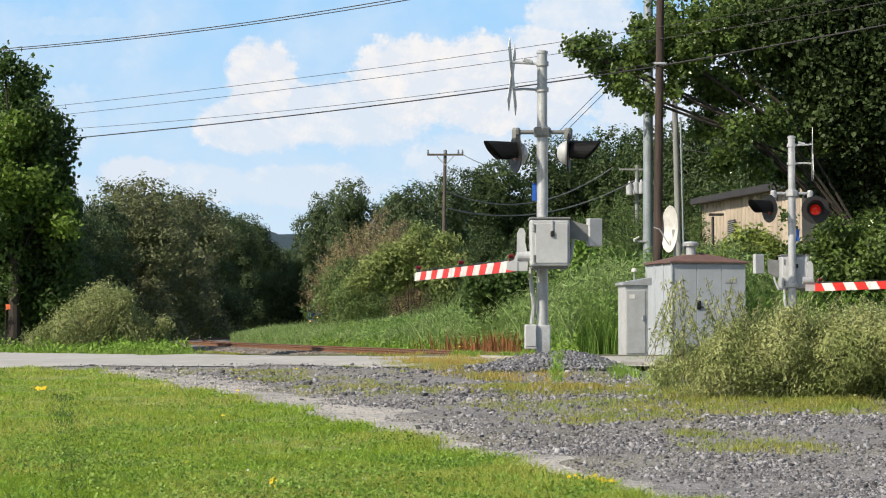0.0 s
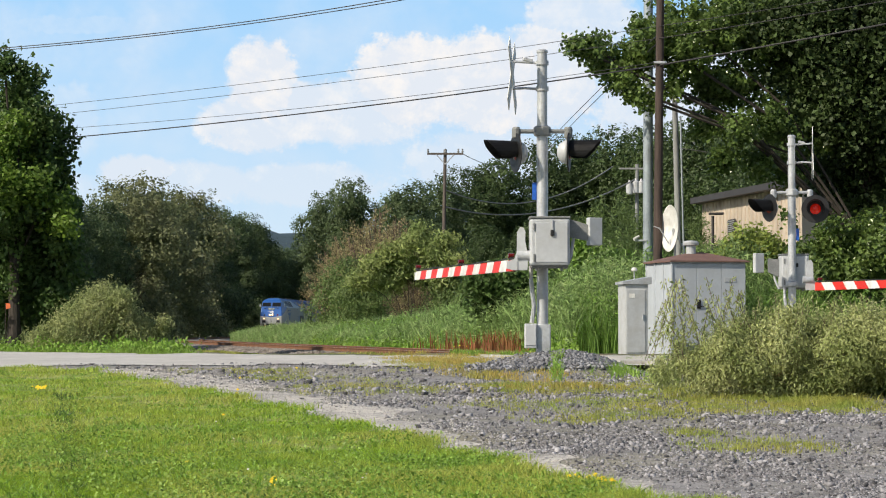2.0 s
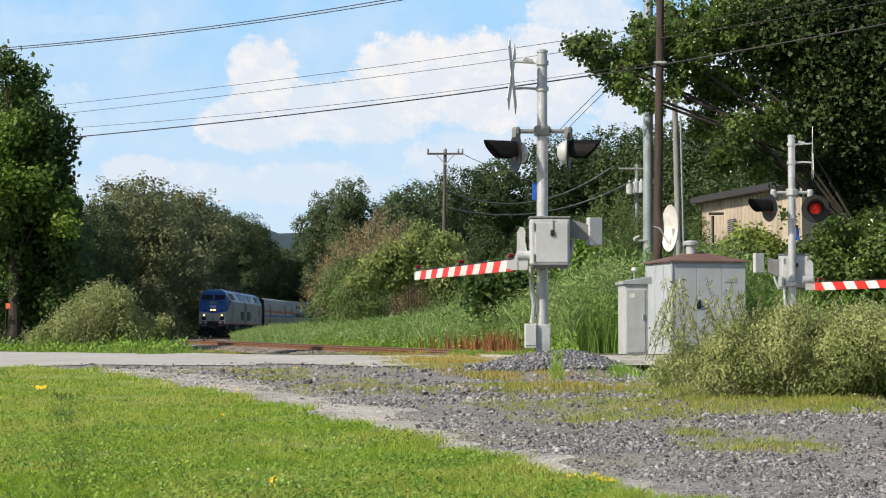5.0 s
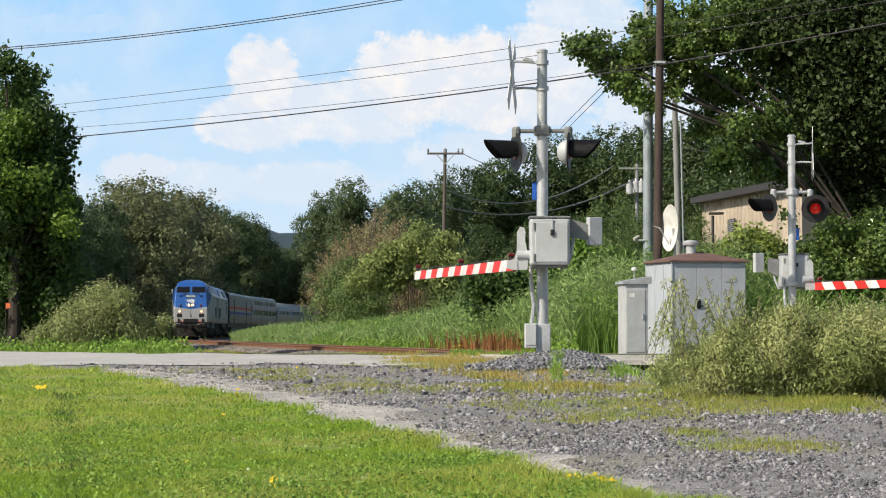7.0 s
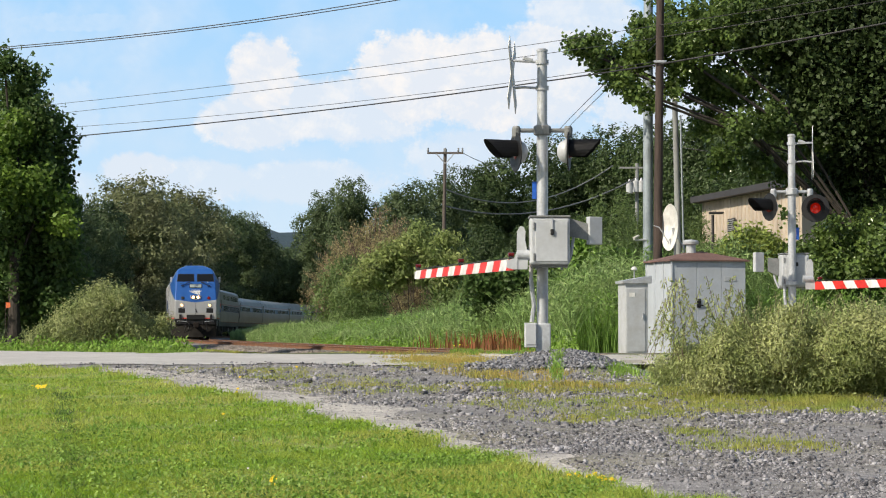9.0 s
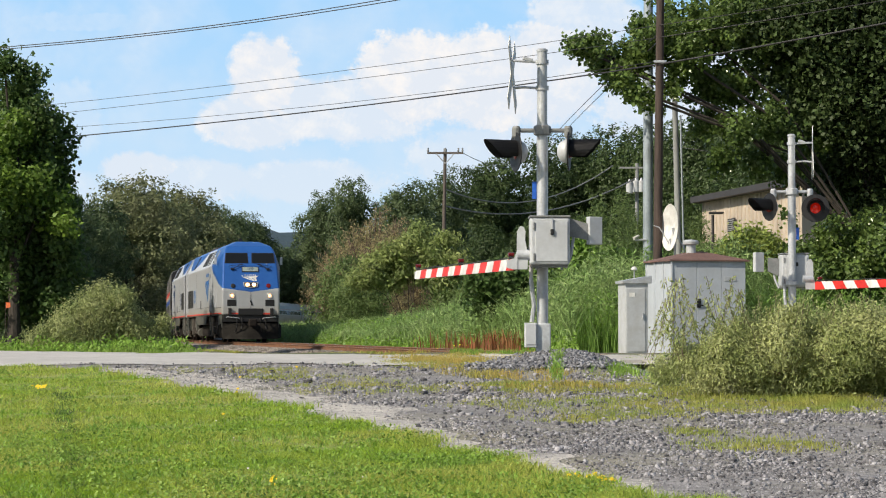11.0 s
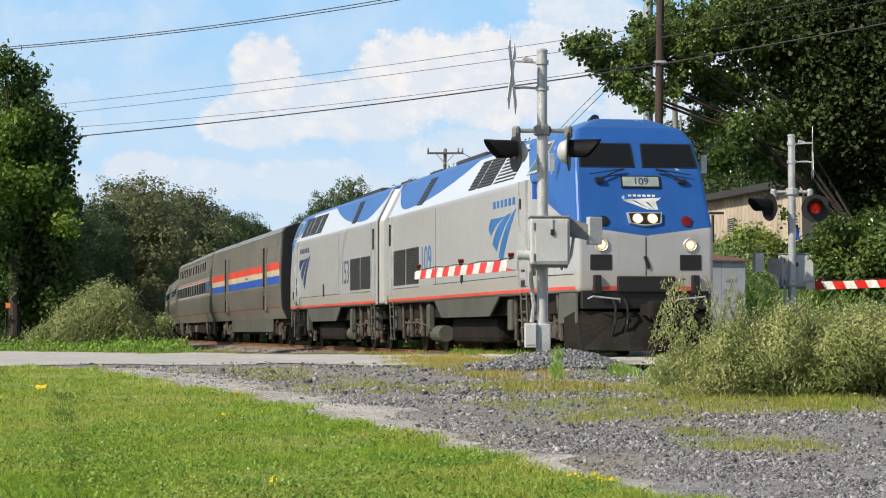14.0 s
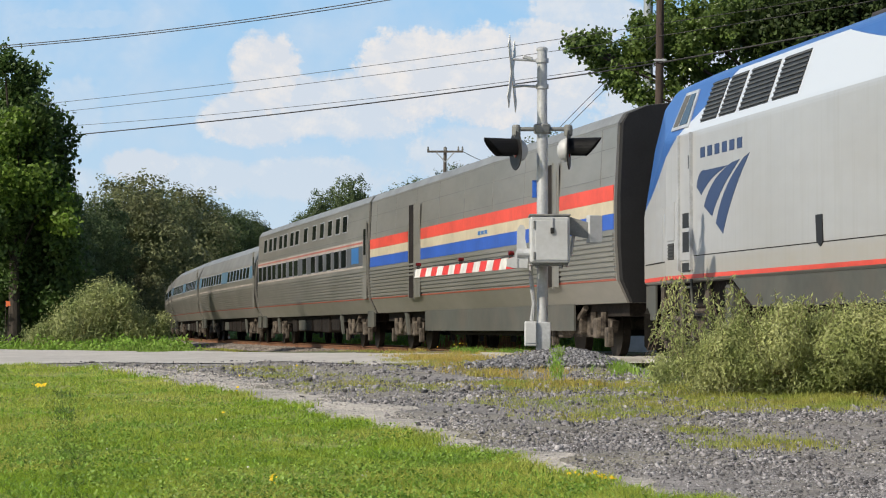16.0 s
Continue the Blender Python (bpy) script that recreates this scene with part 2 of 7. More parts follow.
def lathe(profile, m=None, seg=24, bm=None):
    """A turned form: profile of (radius, height) round z, then moved by m."""
    own = bmesh.new()
    rings = [[own.verts.new((max(r, 1e-4) * math.cos(2 * math.pi * k / seg), max(r, 1e-4) * math.sin(2 * math.pi * k / seg), z)) for k in range(seg)] for r, z in profile]
    for a, b in zip(rings, rings[1:]):
        for k in range(seg):
            own.faces.new((a[k], a[(k + 1) % seg], b[(k + 1) % seg], b[k]))
    own.faces.new(rings[0][::-1])
    own.faces.new(rings[-1])
    if m is not None:
        bmesh.ops.transform(own, matrix=m, verts=own.verts)
    bmesh.ops.recalc_face_normals(own, faces=own.faces[:])
    return merge(bm, own)


def slab(poly, depth, frame_m, bm=None):
    """A flat outline (u, v) given thickness along its w axis, then set by frame_m."""
    own = bmesh.new()
    lo = [own.verts.new((u, v, 0)) for u, v in poly]
    hi = [own.verts.new((u, v, depth)) for u, v in poly]
    own.faces.new(lo[::-1])
    own.faces.new(hi)
    for i in range(len(poly)):
        j = (i + 1) % len(poly)
        own.faces.new((lo[i], lo[j], hi[j], hi[i]))
    bmesh.ops.transform(own, matrix=frame_m, verts=own.verts)
    bmesh.ops.recalc_face_normals(own, faces=own.faces[:])
    return merge(bm, own)


def loft(rings, bm=None, caps=True):
    own = bmesh.new()
    vs = [[own.verts.new(p) for p in ring] for ring in rings]
    n = len(vs[0])
    for a, b in zip(vs, vs[1:]):
        for k in range(n):
            own.faces.new((a[k], a[(k + 1) % n], b[(k + 1) % n], b[k]))
    if caps:
        own.faces.new(vs[0][::-1])
        own.faces.new(vs[-1])
    bmesh.ops.recalc_face_normals(own, faces=own.faces[:])
    return merge(bm, own)


def raw(name, verts, faces, material, label="", category="", kind="", parent=None, smooth=False):
    """A mesh straight from arrays."""
    me = bpy.data.meshes.new(name)
    verts, faces = np.asarray(verts, dtype=np.float32), np.asarray(faces, dtype=np.int32)
    me.vertices.add(len(verts))
    me.vertices.foreach_set("co", verts.ravel())
    k = faces.shape[1]
    me.loops.add(faces.size)
    me.loops.foreach_set("vertex_index", faces.ravel())
    me.polygons.add(len(faces))
    me.polygons.foreach_set("loop_start", np.arange(0, faces.size, k, dtype=np.int32))
    me.polygons.foreach_set("loop_total", np.full(len(faces), k, dtype=np.int32))
    if smooth:
        me.polygons.foreach_set("use_smooth", np.ones(len(faces), dtype=bool))
    me.update(calc_edges=True)
    me.validate()
    ob = new(name, me)
    me.materials.append(material)
    if parent:
        ob.parent = parent
    return tagged(ob, label, category, "", kind)


RNG = np.random.default_rng(7)


def leaves(centres, size, up=0.3, aspect=0.55, spread=0.35, out=None, bias=1.1):
    """A folded lozenge leaf at each centre, turned at random, tips tending up or down by up; where out is given, the blades face that way by bias."""
    n = len(centres)
    d = RNG.normal(size=(n, 3))
    d[:, 2] += up
    if out is None:
        d /= np.linalg.norm(d, axis=1)[:, None]
        e = np.cross(d, RNG.normal(size=(n, 3)))
    else:
        f = out * bias * 1.7 + RNG.normal(size=(n, 3)) + np.array([0, 0, 0.5])
        f /= np.linalg.norm(f, axis=1)[:, None]
        d -= f * np.sum(d * f, axis=1)[:, None]
        d /= np.linalg.norm(d, axis=1)[:, None] + 1e-9
        e = np.cross(f, d)
    e /= np.linalg.norm(e, axis=1)[:, None] + 1e-9
    f = np.cross(d, e)
    s = size * RNG.uniform(1 - spread, 1 + spread, (n, 1))
    a, c = centres - d * s * 0.5, centres + d * s * 0.5
    b1 = centres + e * s * aspect * 0.5 + f * s * 0.12
    b2 = centres - e * s * aspect * 0.5 + f * s * 0.12
    v = np.stack([a, b1, c, b2], axis=1).reshape(-1, 3)
    i = np.arange(n)[:, None] * 4
    return v, np.concatenate([i + np.array([[0, 1, 2]]), i + np.array([[0, 2, 3]])], axis=1).reshape(-1, 3)


def clumps(blobs, count, shell=0.55, fuzz=0.07):
    """Points scattered in ellipsoids (x, y, z, rx, ry, rz), denser towards their skins, roughened so that the outline breaks up."""
    w = np.array([(b[3] * b[4] * b[5]) ** 0.67 for b in blobs])
    pick = RNG.choice(len(blobs), count, p=w / w.sum())
    bl = np.array(blobs)[pick]
    d = RNG.normal(size=(count, 3))
    d /= np.linalg.norm(d, axis=1)[:, None]
    lump = 1 + 0.16 * np.sin(d[:, 0] * 7 + pick) * np.sin(d[:, 1] * 6 + pick * 2.1) + 0.14 * np.sin(d[:, 2] * 9 + d[:, 0] * 5 + pick * 1.3)
    r = (shell + (1 - shell) * RNG.random(count) ** 0.6) * lump * (1 + fuzz * np.clip(RNG.normal(size=count), -1.6, 1.6))
    return bl[:, :3] + d * bl[:, 3:6] * r[:, None], d


def twigs(blobs, count, size, shell=0.55, per=11, reach=1.25, fuzz=0.07):
    """Leaves gathered on twig ends, with gaps between them."""
    ends, way = clumps(blobs, max(1, count // per), shell, fuzz)
    spots = np.repeat(ends, per, axis=0)
    return spots + np.clip(RNG.normal(size=spots.shape), -1.7, 1.7) * size * reach * RNG.uniform(0.5, 1.2, (len(spots), 1)), np.repeat(way, per, axis=0)


# ---- track line ----
BACK = [-60, -30, 0, 30, 60, 90, 130, 170, 215, 260, 320, 420]
BEND = [-0.0020, -0.00165, -0.00082, -0.00005, 0.00046, 0.0010, 0.00142, 0.00151, 0.00137, 0.00119, 0.0010, 0.0007]
_u = np.arange(-60.0, 421.0, 1.0)
_th = np.cumsum(np.interp(_u, BACK, BEND))
_th += -0.1786 - np.interp(0, _u, _th)
_x, _y = np.cumsum(np.sin(_th)), np.cumsum(np.cos(_th))
_x += 4.894 - np.interp(0, _u, _x)
_y += 37.924 - np.interp(0, _u, _y)


def on_track(u, off=0.0):
    """Plan place u metres back along the track, off metres to the train's right."""
    t = np.interp(u, _u, _th)
    return np.interp(u, _u, _x) - off * np.cos(t), np.interp(u, _u, _y) + off * np.sin(t)


def track_gap(x, y):
    """Signed distance of plan points from the track: positive on the lawn's side."""
    x, y = np.atleast_1d(x), np.atleast_1d(y)
    best, sign = np.full(x.shape, 1e9), np.ones(x.shape)
    for i in range(0, len(_u), 2):
        dx, dy = x - _x[i], y - _y[i]
        d = np.hypot(dx, dy)
        s = -dx * np.cos(_th[i]) + dy * np.sin(_th[i])
        near = d < best
        best, sign = np.where(near, d, best), np.where(near, np.sign(s), sign)
    return best * sign


# ---- ground ----
def ground_z(x, y):
    """Low by the lawn, rising to the level of the rails, then a shallow dip beside the ballast."""
    x, y = np.asarray(x, float), np.asarray(y, float)
    z = np.interp(y, [-50, 5, 13, 20, 27, 33, 36, 56, 70, 110], [-0.7, -0.66, -0.47, -0.33, -0.16, -0.05, -0.03, -0.03, -0.25, -0.3])
    z = z - 0.22 * np.exp(-((y - 33.5) / 2.2) ** 2) * (0.5 + 0.5 * np.tanh((x - 2.6) * 2)) + 0.2 * np.exp(-((x - 1.75) / 1.0) ** 2 - ((y - 33.9) / 1.5) ** 2)
    z = z - 0.3 * np.exp(-((y - 39.0) / 3.2) ** 2) * (0.5 + 0.5 * np.tanh((x - 2.1) * 3))
    return z + 0.012 * np.sin(x * 2.1 + y * 0.7) + 0.012 * np.sin(y * 1.7 - x * 0.9)


def lawn_edge(y):
    """x of the lawn's ragged edge."""
    y = np.asarray(y, float)
    return np.interp(y, [0, 13, 20.5, 25, 29, 33, 35], [5.2, 1.36, -0.68, -2.05, -3.4, -4.7, -6.0]) + 0.09 * np.sin(y * 3.1) + 0.06 * np.sin(y * 7.3)


def sheet(name, xs, ys, zf, material, label, category="ground", keep=None):
    gx, gy = np.meshgrid(xs, ys)
    gz = zf(gx, gy)
    nx = len(xs)
    i = (np.arange(len(ys) - 1)[:, None] * nx + np.arange(nx - 1)[None, :]).ravel()
    f = np.stack([i, i + 1, i + nx + 1, i + nx], axis=1)
    if keep is not None:
        cx, cy = gx.ravel()[f].mean(axis=1), gy.ravel()[f].mean(axis=1)
        f = f[keep(cx, cy)]
    return raw(name, np.stack([gx, gy, gz], axis=-1).reshape(-1, 3), f, material, label, category, "structure", smooth=True)


gxs = np.concatenate([[-2500, -900, -300, -120, -60, -40], np.arange(-30, 30.1, 0.75), [40, 60, 120, 300, 900, 2500]])
gys = np.concatenate([[-2500, -500, -100, -40, -15], np.arange(0, 75, 0.75), np.arange(75, 160, 5), [180, 240, 320, 450, 700, 1200, 2500, 4000]])
sheet("ground", gxs, gys, lambda x, y: ground_z(x, y) - 0.07 * ((x < lawn_edge(y) - 0.4) & (x > -23) & (y < 34.5) & (y > -19)), M["soil"], "weedy brown earth reaching to the horizon")
sheet("lawn", np.arange(-24, 6, 0.2), np.concatenate([np.arange(-20, 2, 2.0), np.arange(2, 36, 0.25)]), lambda x, y: ground_z(x, y) + 0.012, M["turf"], "sunlit mown green lawn", "lawn",
      keep=lambda x, y: x < lawn_edge(y))
sheet("gravel_yard", np.arange(-8, 9, 0.2), np.arange(-20, 44, 0.25), lambda x, y: ground_z(x, y) + 0.008, M["gravelbed"], "grey crushed stone yard with weedy patches", "gravel",
      keep=lambda x, y: (x > lawn_edge(y)) & (y < 36.5 + 0.35 * np.sin(x * 2) + np.clip(x, -1, 9) * 0.5) & (track_gap(x, y) > 1.5))
dv = []
dy_ = np.arange(9, 34, 0.15)
for yy in dy_:
    wide = (0.46 + 0.14 * math.sin(yy * 0.9) + 0.1 * math.sin(yy * 2.3) + 0.05 * math.sin(yy * 9.1)) * np.interp(yy, [15, 20, 27], [0.4, 1.2, 1.9])
    for k in range(7):
        xx = float(lawn_edge(yy)) + 0.0 + wide * k / 6
        dv.append((xx, yy, float(ground_z(xx, yy)) + 0.0125 - 0.002 * (k == 6)))
raw("dirt_strip", dv, [(r * 7 + k, r * 7 + k + 1, r * 7 + k + 8, r * 7 + k + 7) for r in range(len(dy_) - 1) for k in range(6)], M["dust"], "pale dusty worn strip along the lawn edge", "ground", "structure")


def road_keep(x, y):
    lo = np.interp(x, [-60, -6.4, -2, 3, 20, 60], [32, 34.6, 36.0, 37.5, 38.5, 42])
    hi = np.interp(x, [-60, -11.8, -6, -1.5, 4, 20, 60], [75, 64, 54, 50.5, 46.5, 46, 50])
    g = track_gap(x, y)
    return (y > lo + 0.2 * np.sin(x * 1.3)) & (y < hi) & (np.abs(g) > 0.95)


sheet("road", np.arange(-60, 40, 0.3), np.arange(30, 76, 0.3), lambda x, y: np.maximum(ground_z(x, y), -0.05) + 0.02, M["asphalt"], "pale worn asphalt road leading over the rails", "road", keep=road_keep)

# ---- track ----
bal_u = np.arange(-55.0, 400.0, 1.5)
prof = [(2.9, -0.42), (1.9, -0.2), (1.45, -0.165), (-1.45, -0.165), (-1.9, -0.2), (-2.9, -0.42)]
bv, bf = [], []
for i, u in enumerate(bal_u):
    for o, z in prof:
        px, py = on_track(u, o)
        bv.append((px, py, z + 0.02 * math.sin(i * 1.7 + o * 3)))
for i in range(len(bal_u) - 1):
    for k in range(len(prof) - 1):
        a = i * len(prof) + k
        bf.append((a, a + 1, a + 1 + len(prof), a + len(prof)))
track_bed = raw("track_bed", bv, bf, M["ballast"], "brownish crushed stone ballast bed under the rails", "ballast", "structure")


def rail_line(off, name):
    rows = [(-0.07, -0.165), (0.07, -0.165), (0.07, -0.15), (0.012, -0.13), (0.012, -0.045), (0.036, -0.03), (0.036, -0.002), (-0.036, -0.002), (-0.036, -0.03), (-0.012, -0.045), (-0.012, -0.13), (-0.07, -0.15)]
    us = np.arange(-55.0, 400.0, 1.0)
    rings = []
    for u in us:
        rings.append([(*on_track(u, off + o), z) for o, z in rows])
    ob = part(name, loft(rings), M["rail"], None)
    ob.data.materials.append(M["railtop"])
    for p in ob.data.polygons:
        if p.center.z > -0.012:
            p.material_index = 1
    return tagged(ob, "rusty steel rail with a worn bright head", "rail", "rails of the track", "structure")


rail_line(0.7535, "rail")
rail_line(-0.7535, "rail")

for off, wide in ((1.22, 0.72), (0.0, 1.30), (-1.25, 0.75)):
    rings = []
    for u in np.arange(-1.5, 10.6, 1.0):
        rings.append([(*on_track(u, off - wide / 2), -0.2), (*on_track(u, off + wide / 2), -0.2), (*on_track(u, off + wide / 2), 0.012), (*on_track(u, off - wide / 2), 0.012)])
    tagged(part("crossing_panel", loft(rings), M["concrete"]), "pale concrete road crossing panel laid along the rails", "crossing panel", "crossing panels", "structure")

# pavement beside the rails, its top overhanging; dark strip beneath paints the shade
for o0, o1, z0, z1, nm, mt, words in ((1.62, 1.98, -0.035, 0.02, "pavement_edge", "concrete", "thin pale concrete edge along the crossing"), (1.62, 1.84, -0.5, -0.04, "edge_beam", "sleeper", "dark strip standing in for shade under the crossing's edge")):
    rings = [[(*on_track(u, o0), z0), (*on_track(u, o1), z0), (*on_track(u, o1), z1), (*on_track(u, o0), z1)] for u in np.arange(1.0, 12.6, 0.8)]
    tagged(part(nm, loft(rings), M[mt]), words, "kerb", "", "structure")

# ---- train ----
T_AT = [0.0, 1.5, 3.5, 5.25, 7.0, 9.0, 10.25, 11.5, 12.5, 13.2, 14.0, 14.5, 15.0, 15.5, 16.0]
S_AT = [291.9, 261.95, 221.95, 186.9, 151.8, 111.5, 86.1, 60.6, 39.2, 23.75, 6.0, -5.1, -16.25, -27.5, -39.0]


def nose_at(t):
    """Metres back along the track at which the train's front coupler is at t seconds."""
    t0 = np.array(T_AT)
    s = np.array(S_AT)
    m = np.gradient(s, t0)
    i = int(np.clip(np.searchsorted(t0, t, "right") - 1, 0, len(t0) - 2))
    h = t0[i + 1] - t0[i]
    w = (t - t0[i]) / h
    return (2 * w**3 - 3 * w**2 + 1) * s[i] + (w**3 - 2 * w**2 + w) * h * m[i] + (3 * w**2 - 2 * w**3) * s[i + 1] + (w**3 - w**2) * h * m[i + 1]


def car_rows(lead, length, base, turned=False):
    """Poses of a car whose front end lies lead metres behind the train's front, its bogies base metres apart, riding on the rails."""
    rows = []
    for k in range(33):
        t = k * 0.5
        mid = nose_at(t) + lead + length / 2
        fx, fy = on_track(mid - base / 2)
        rx, ry = on_track(mid + base / 2)
        rows.append((t, pose((fx + rx) / 2, (fy + ry) / 2, 0, 0, 0, math.degrees(math.atan2(fy - ry, fx - rx)) + (180 if turned else 0))))
    return rows


def livery():
    """Locomotive paint: silver sides, pale upper panels, a blue nose with a swept edge, a blue roof line and a blue wave near the tail."""
    m = mat("locomotive_paint", (0.425, 0.44, 0.46), 0.36, 0.1, 0.03, 0.5, 0.015, color2=(0.39, 0.405, 0.42), dirt=(0.345, 0.34, 0.33), dirt_amt=0.3, dirt_scale=0.8, stretch=(0.4, 1, 1))
    n, l = m.node_tree.nodes, m.node_tree.links
    b = n["Principled BSDF"]
    col = b.inputs["Base Color"].links[0].from_socket
    tc = n.new("ShaderNodeTexCoord")
    sp = n.new("ShaderNodeSeparateXYZ")
    l.new(tc.outputs["Object"], sp.inputs[0])
    X, Y, Z = sp.outputs

    def op(kind, a, c=0.0, d=0.0):
        q = n.new("ShaderNodeMath")
        q.operation = kind
        for i, v in enumerate((a, c, d)):
            if isinstance(v, (int, float)):
                q.inputs[i].default_value = v
            else:
                l.new(v, q.inputs[i])
        return q.outputs[0]

    def paint(base, mask, rgb):
        q = n.new("ShaderNodeMix")
        q.data_type = "RGBA"
        q.inputs[7].default_value = (*rgb, 1)
        l.new(mask, q.inputs[0])
        l.new(base, q.inputs[6])
        return q.outputs[2]

    # rain streaks down the sides
    mp = n.new("ShaderNodeMapping")
    mp.inputs["Scale"].default_value = (5.0, 5.0, 0.22)
    l.new(tc.outputs["Object"], mp.inputs[0])
    rn = n.new("ShaderNodeTexNoise")
    rn.inputs["Scale"].default_value, rn.inputs["Detail"].default_value = 2.2, 6
    l.new(mp.outputs[0], rn.inputs["Vector"])
    rain = n.new("ShaderNodeMapRange")
    rain.inputs[1].default_value, rain.inputs[2].default_value, rain.inputs[4].default_value = 0.5, 0.75, 0.26
    l.new(rn.outputs["Fac"], rain.inputs[0])
    col = paint(col, rain.outputs[0], (0.3, 0.3, 0.29))
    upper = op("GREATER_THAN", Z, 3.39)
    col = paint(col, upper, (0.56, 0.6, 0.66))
    back = op("MAXIMUM", op("DIVIDE", op("SUBTRACT", 9.75, X), 3.4), 0.0)
    sweep = op("ADD", op("ADD", op("MULTIPLY", op("ABSOLUTE", Y), 0.133), 2.2), op("MULTIPLY", op("POWER", back, 1.3), 1.2))
    nose = op("GREATER_THAN", Z, sweep)
    dx = op("ADD", X, 7.2)
    wide = op("ADD", op("MULTIPLY", op("GREATER_THAN", dx, 0.0), 4.6), 2.6)
    wave = op("ADD", op("MULTIPLY", op("POWER", op("ABSOLUTE", op("DIVIDE", dx, wide)), 2.0), 0.68), 3.5)
    tail = op("MULTIPLY", op("GREATER_THAN", Z, wave), op("LESS_THAN", X, 1.0))
    roof = op("GREATER_THAN", Z, 4.22)
    blue = op("MAXIMUM", op("MAXIMUM", nose, tail), roof)
    ns = n.new("ShaderNodeTexNoise")
    ns.inputs["Scale"].default_value, ns.inputs["Detail"].default_value = 3.0, 6
    l.new(tc.outputs["Object"], ns.inputs["Vector"])
    sh = n.new("ShaderNodeMix")
    sh.data_type = "RGBA"
    sh.inputs[6].default_value, sh.inputs[7].default_value = (0.016, 0.085, 0.33, 1), (0.03, 0.125, 0.40, 1)
    l.new(ns.outputs["Fac"], sh.inputs[0])
    mx = n.new("ShaderNodeMix")
    mx.data_type = "RGBA"
    l.new(blue, mx.inputs[0])
    l.new(col, mx.inputs[6])
    l.new(sh.outputs[2], mx.inputs[7])
    # road grime along the sill
    grime = n.new("ShaderNodeMapRange")
    grime.inputs[1].default_value, grime.inputs[2].default_value, grime.inputs[3].default_value, grime.inputs[4].default_value = 1.46, 1.62, 0.85, 0.0
    l.new(Z, grime.inputs[0])
    gm = op("MULTIPLY", grime.outputs[0], op("ADD", op("MULTIPLY", ns.outputs["Fac"], 0.7), 0.2))
    # chipped paint on the nose
    chip = op("MULTIPLY", op("GREATER_THAN", ns.outputs["Fac"], 0.7), op("GREATER_THAN", X, 7.6))
    col = paint(mx.outputs[2], chip, (0.42, 0.5, 0.6))
    col = paint(col, gm, (0.36, 0.33, 0.27))
    l.new(col, b.inputs["Base Color"])
    return m


M["livery"] = livery()


def frame_m(o, u, v, w):
    return Matrix(((u[0], v[0], w[0], o[0]), (u[1], v[1], w[1], o[1]), (u[2], v[2], w[2], o[2]), (0, 0, 0, 1)))


def side_m(s, out=0.0, y=1.5):
    return frame_m((0, s * (y + out), 0), (1, 0, 0), (0, 0, 1), (0, s, 0))


def upper_m(s, out=0.0):
    return frame_m((0, s * (1.5 + out * 0.894), 3.38 + out * 0.447), (1, 0, 0), (0, -s * 0.447, 0.894), (0, s * 0.894, 0.447))


def rect(u0, v0, u1, v1):
    return [(u0, v0), (u1, v0), (u1, v1), (u0, v1)]


def lettering(text, size, m, material, parent, name="lettering"):
    c = bpy.data.curves.new("tmp", "FONT")
    c.body, c.size, c.extrude, c.align_x, c.align_y = text, size, 0.004, "CENTER", "CENTER"
    o = new("tmp", c)
    bpy.context.view_layer.update()
    me = bpy.data.meshes.new_from_object(o)
    bpy.data.objects.remove(o)
    me.transform(m)
    me.materials.clear()
    me.materials.append(material)
    ob = new(name, me)
    ob.parent = parent
    return ob


WHEEL = {}


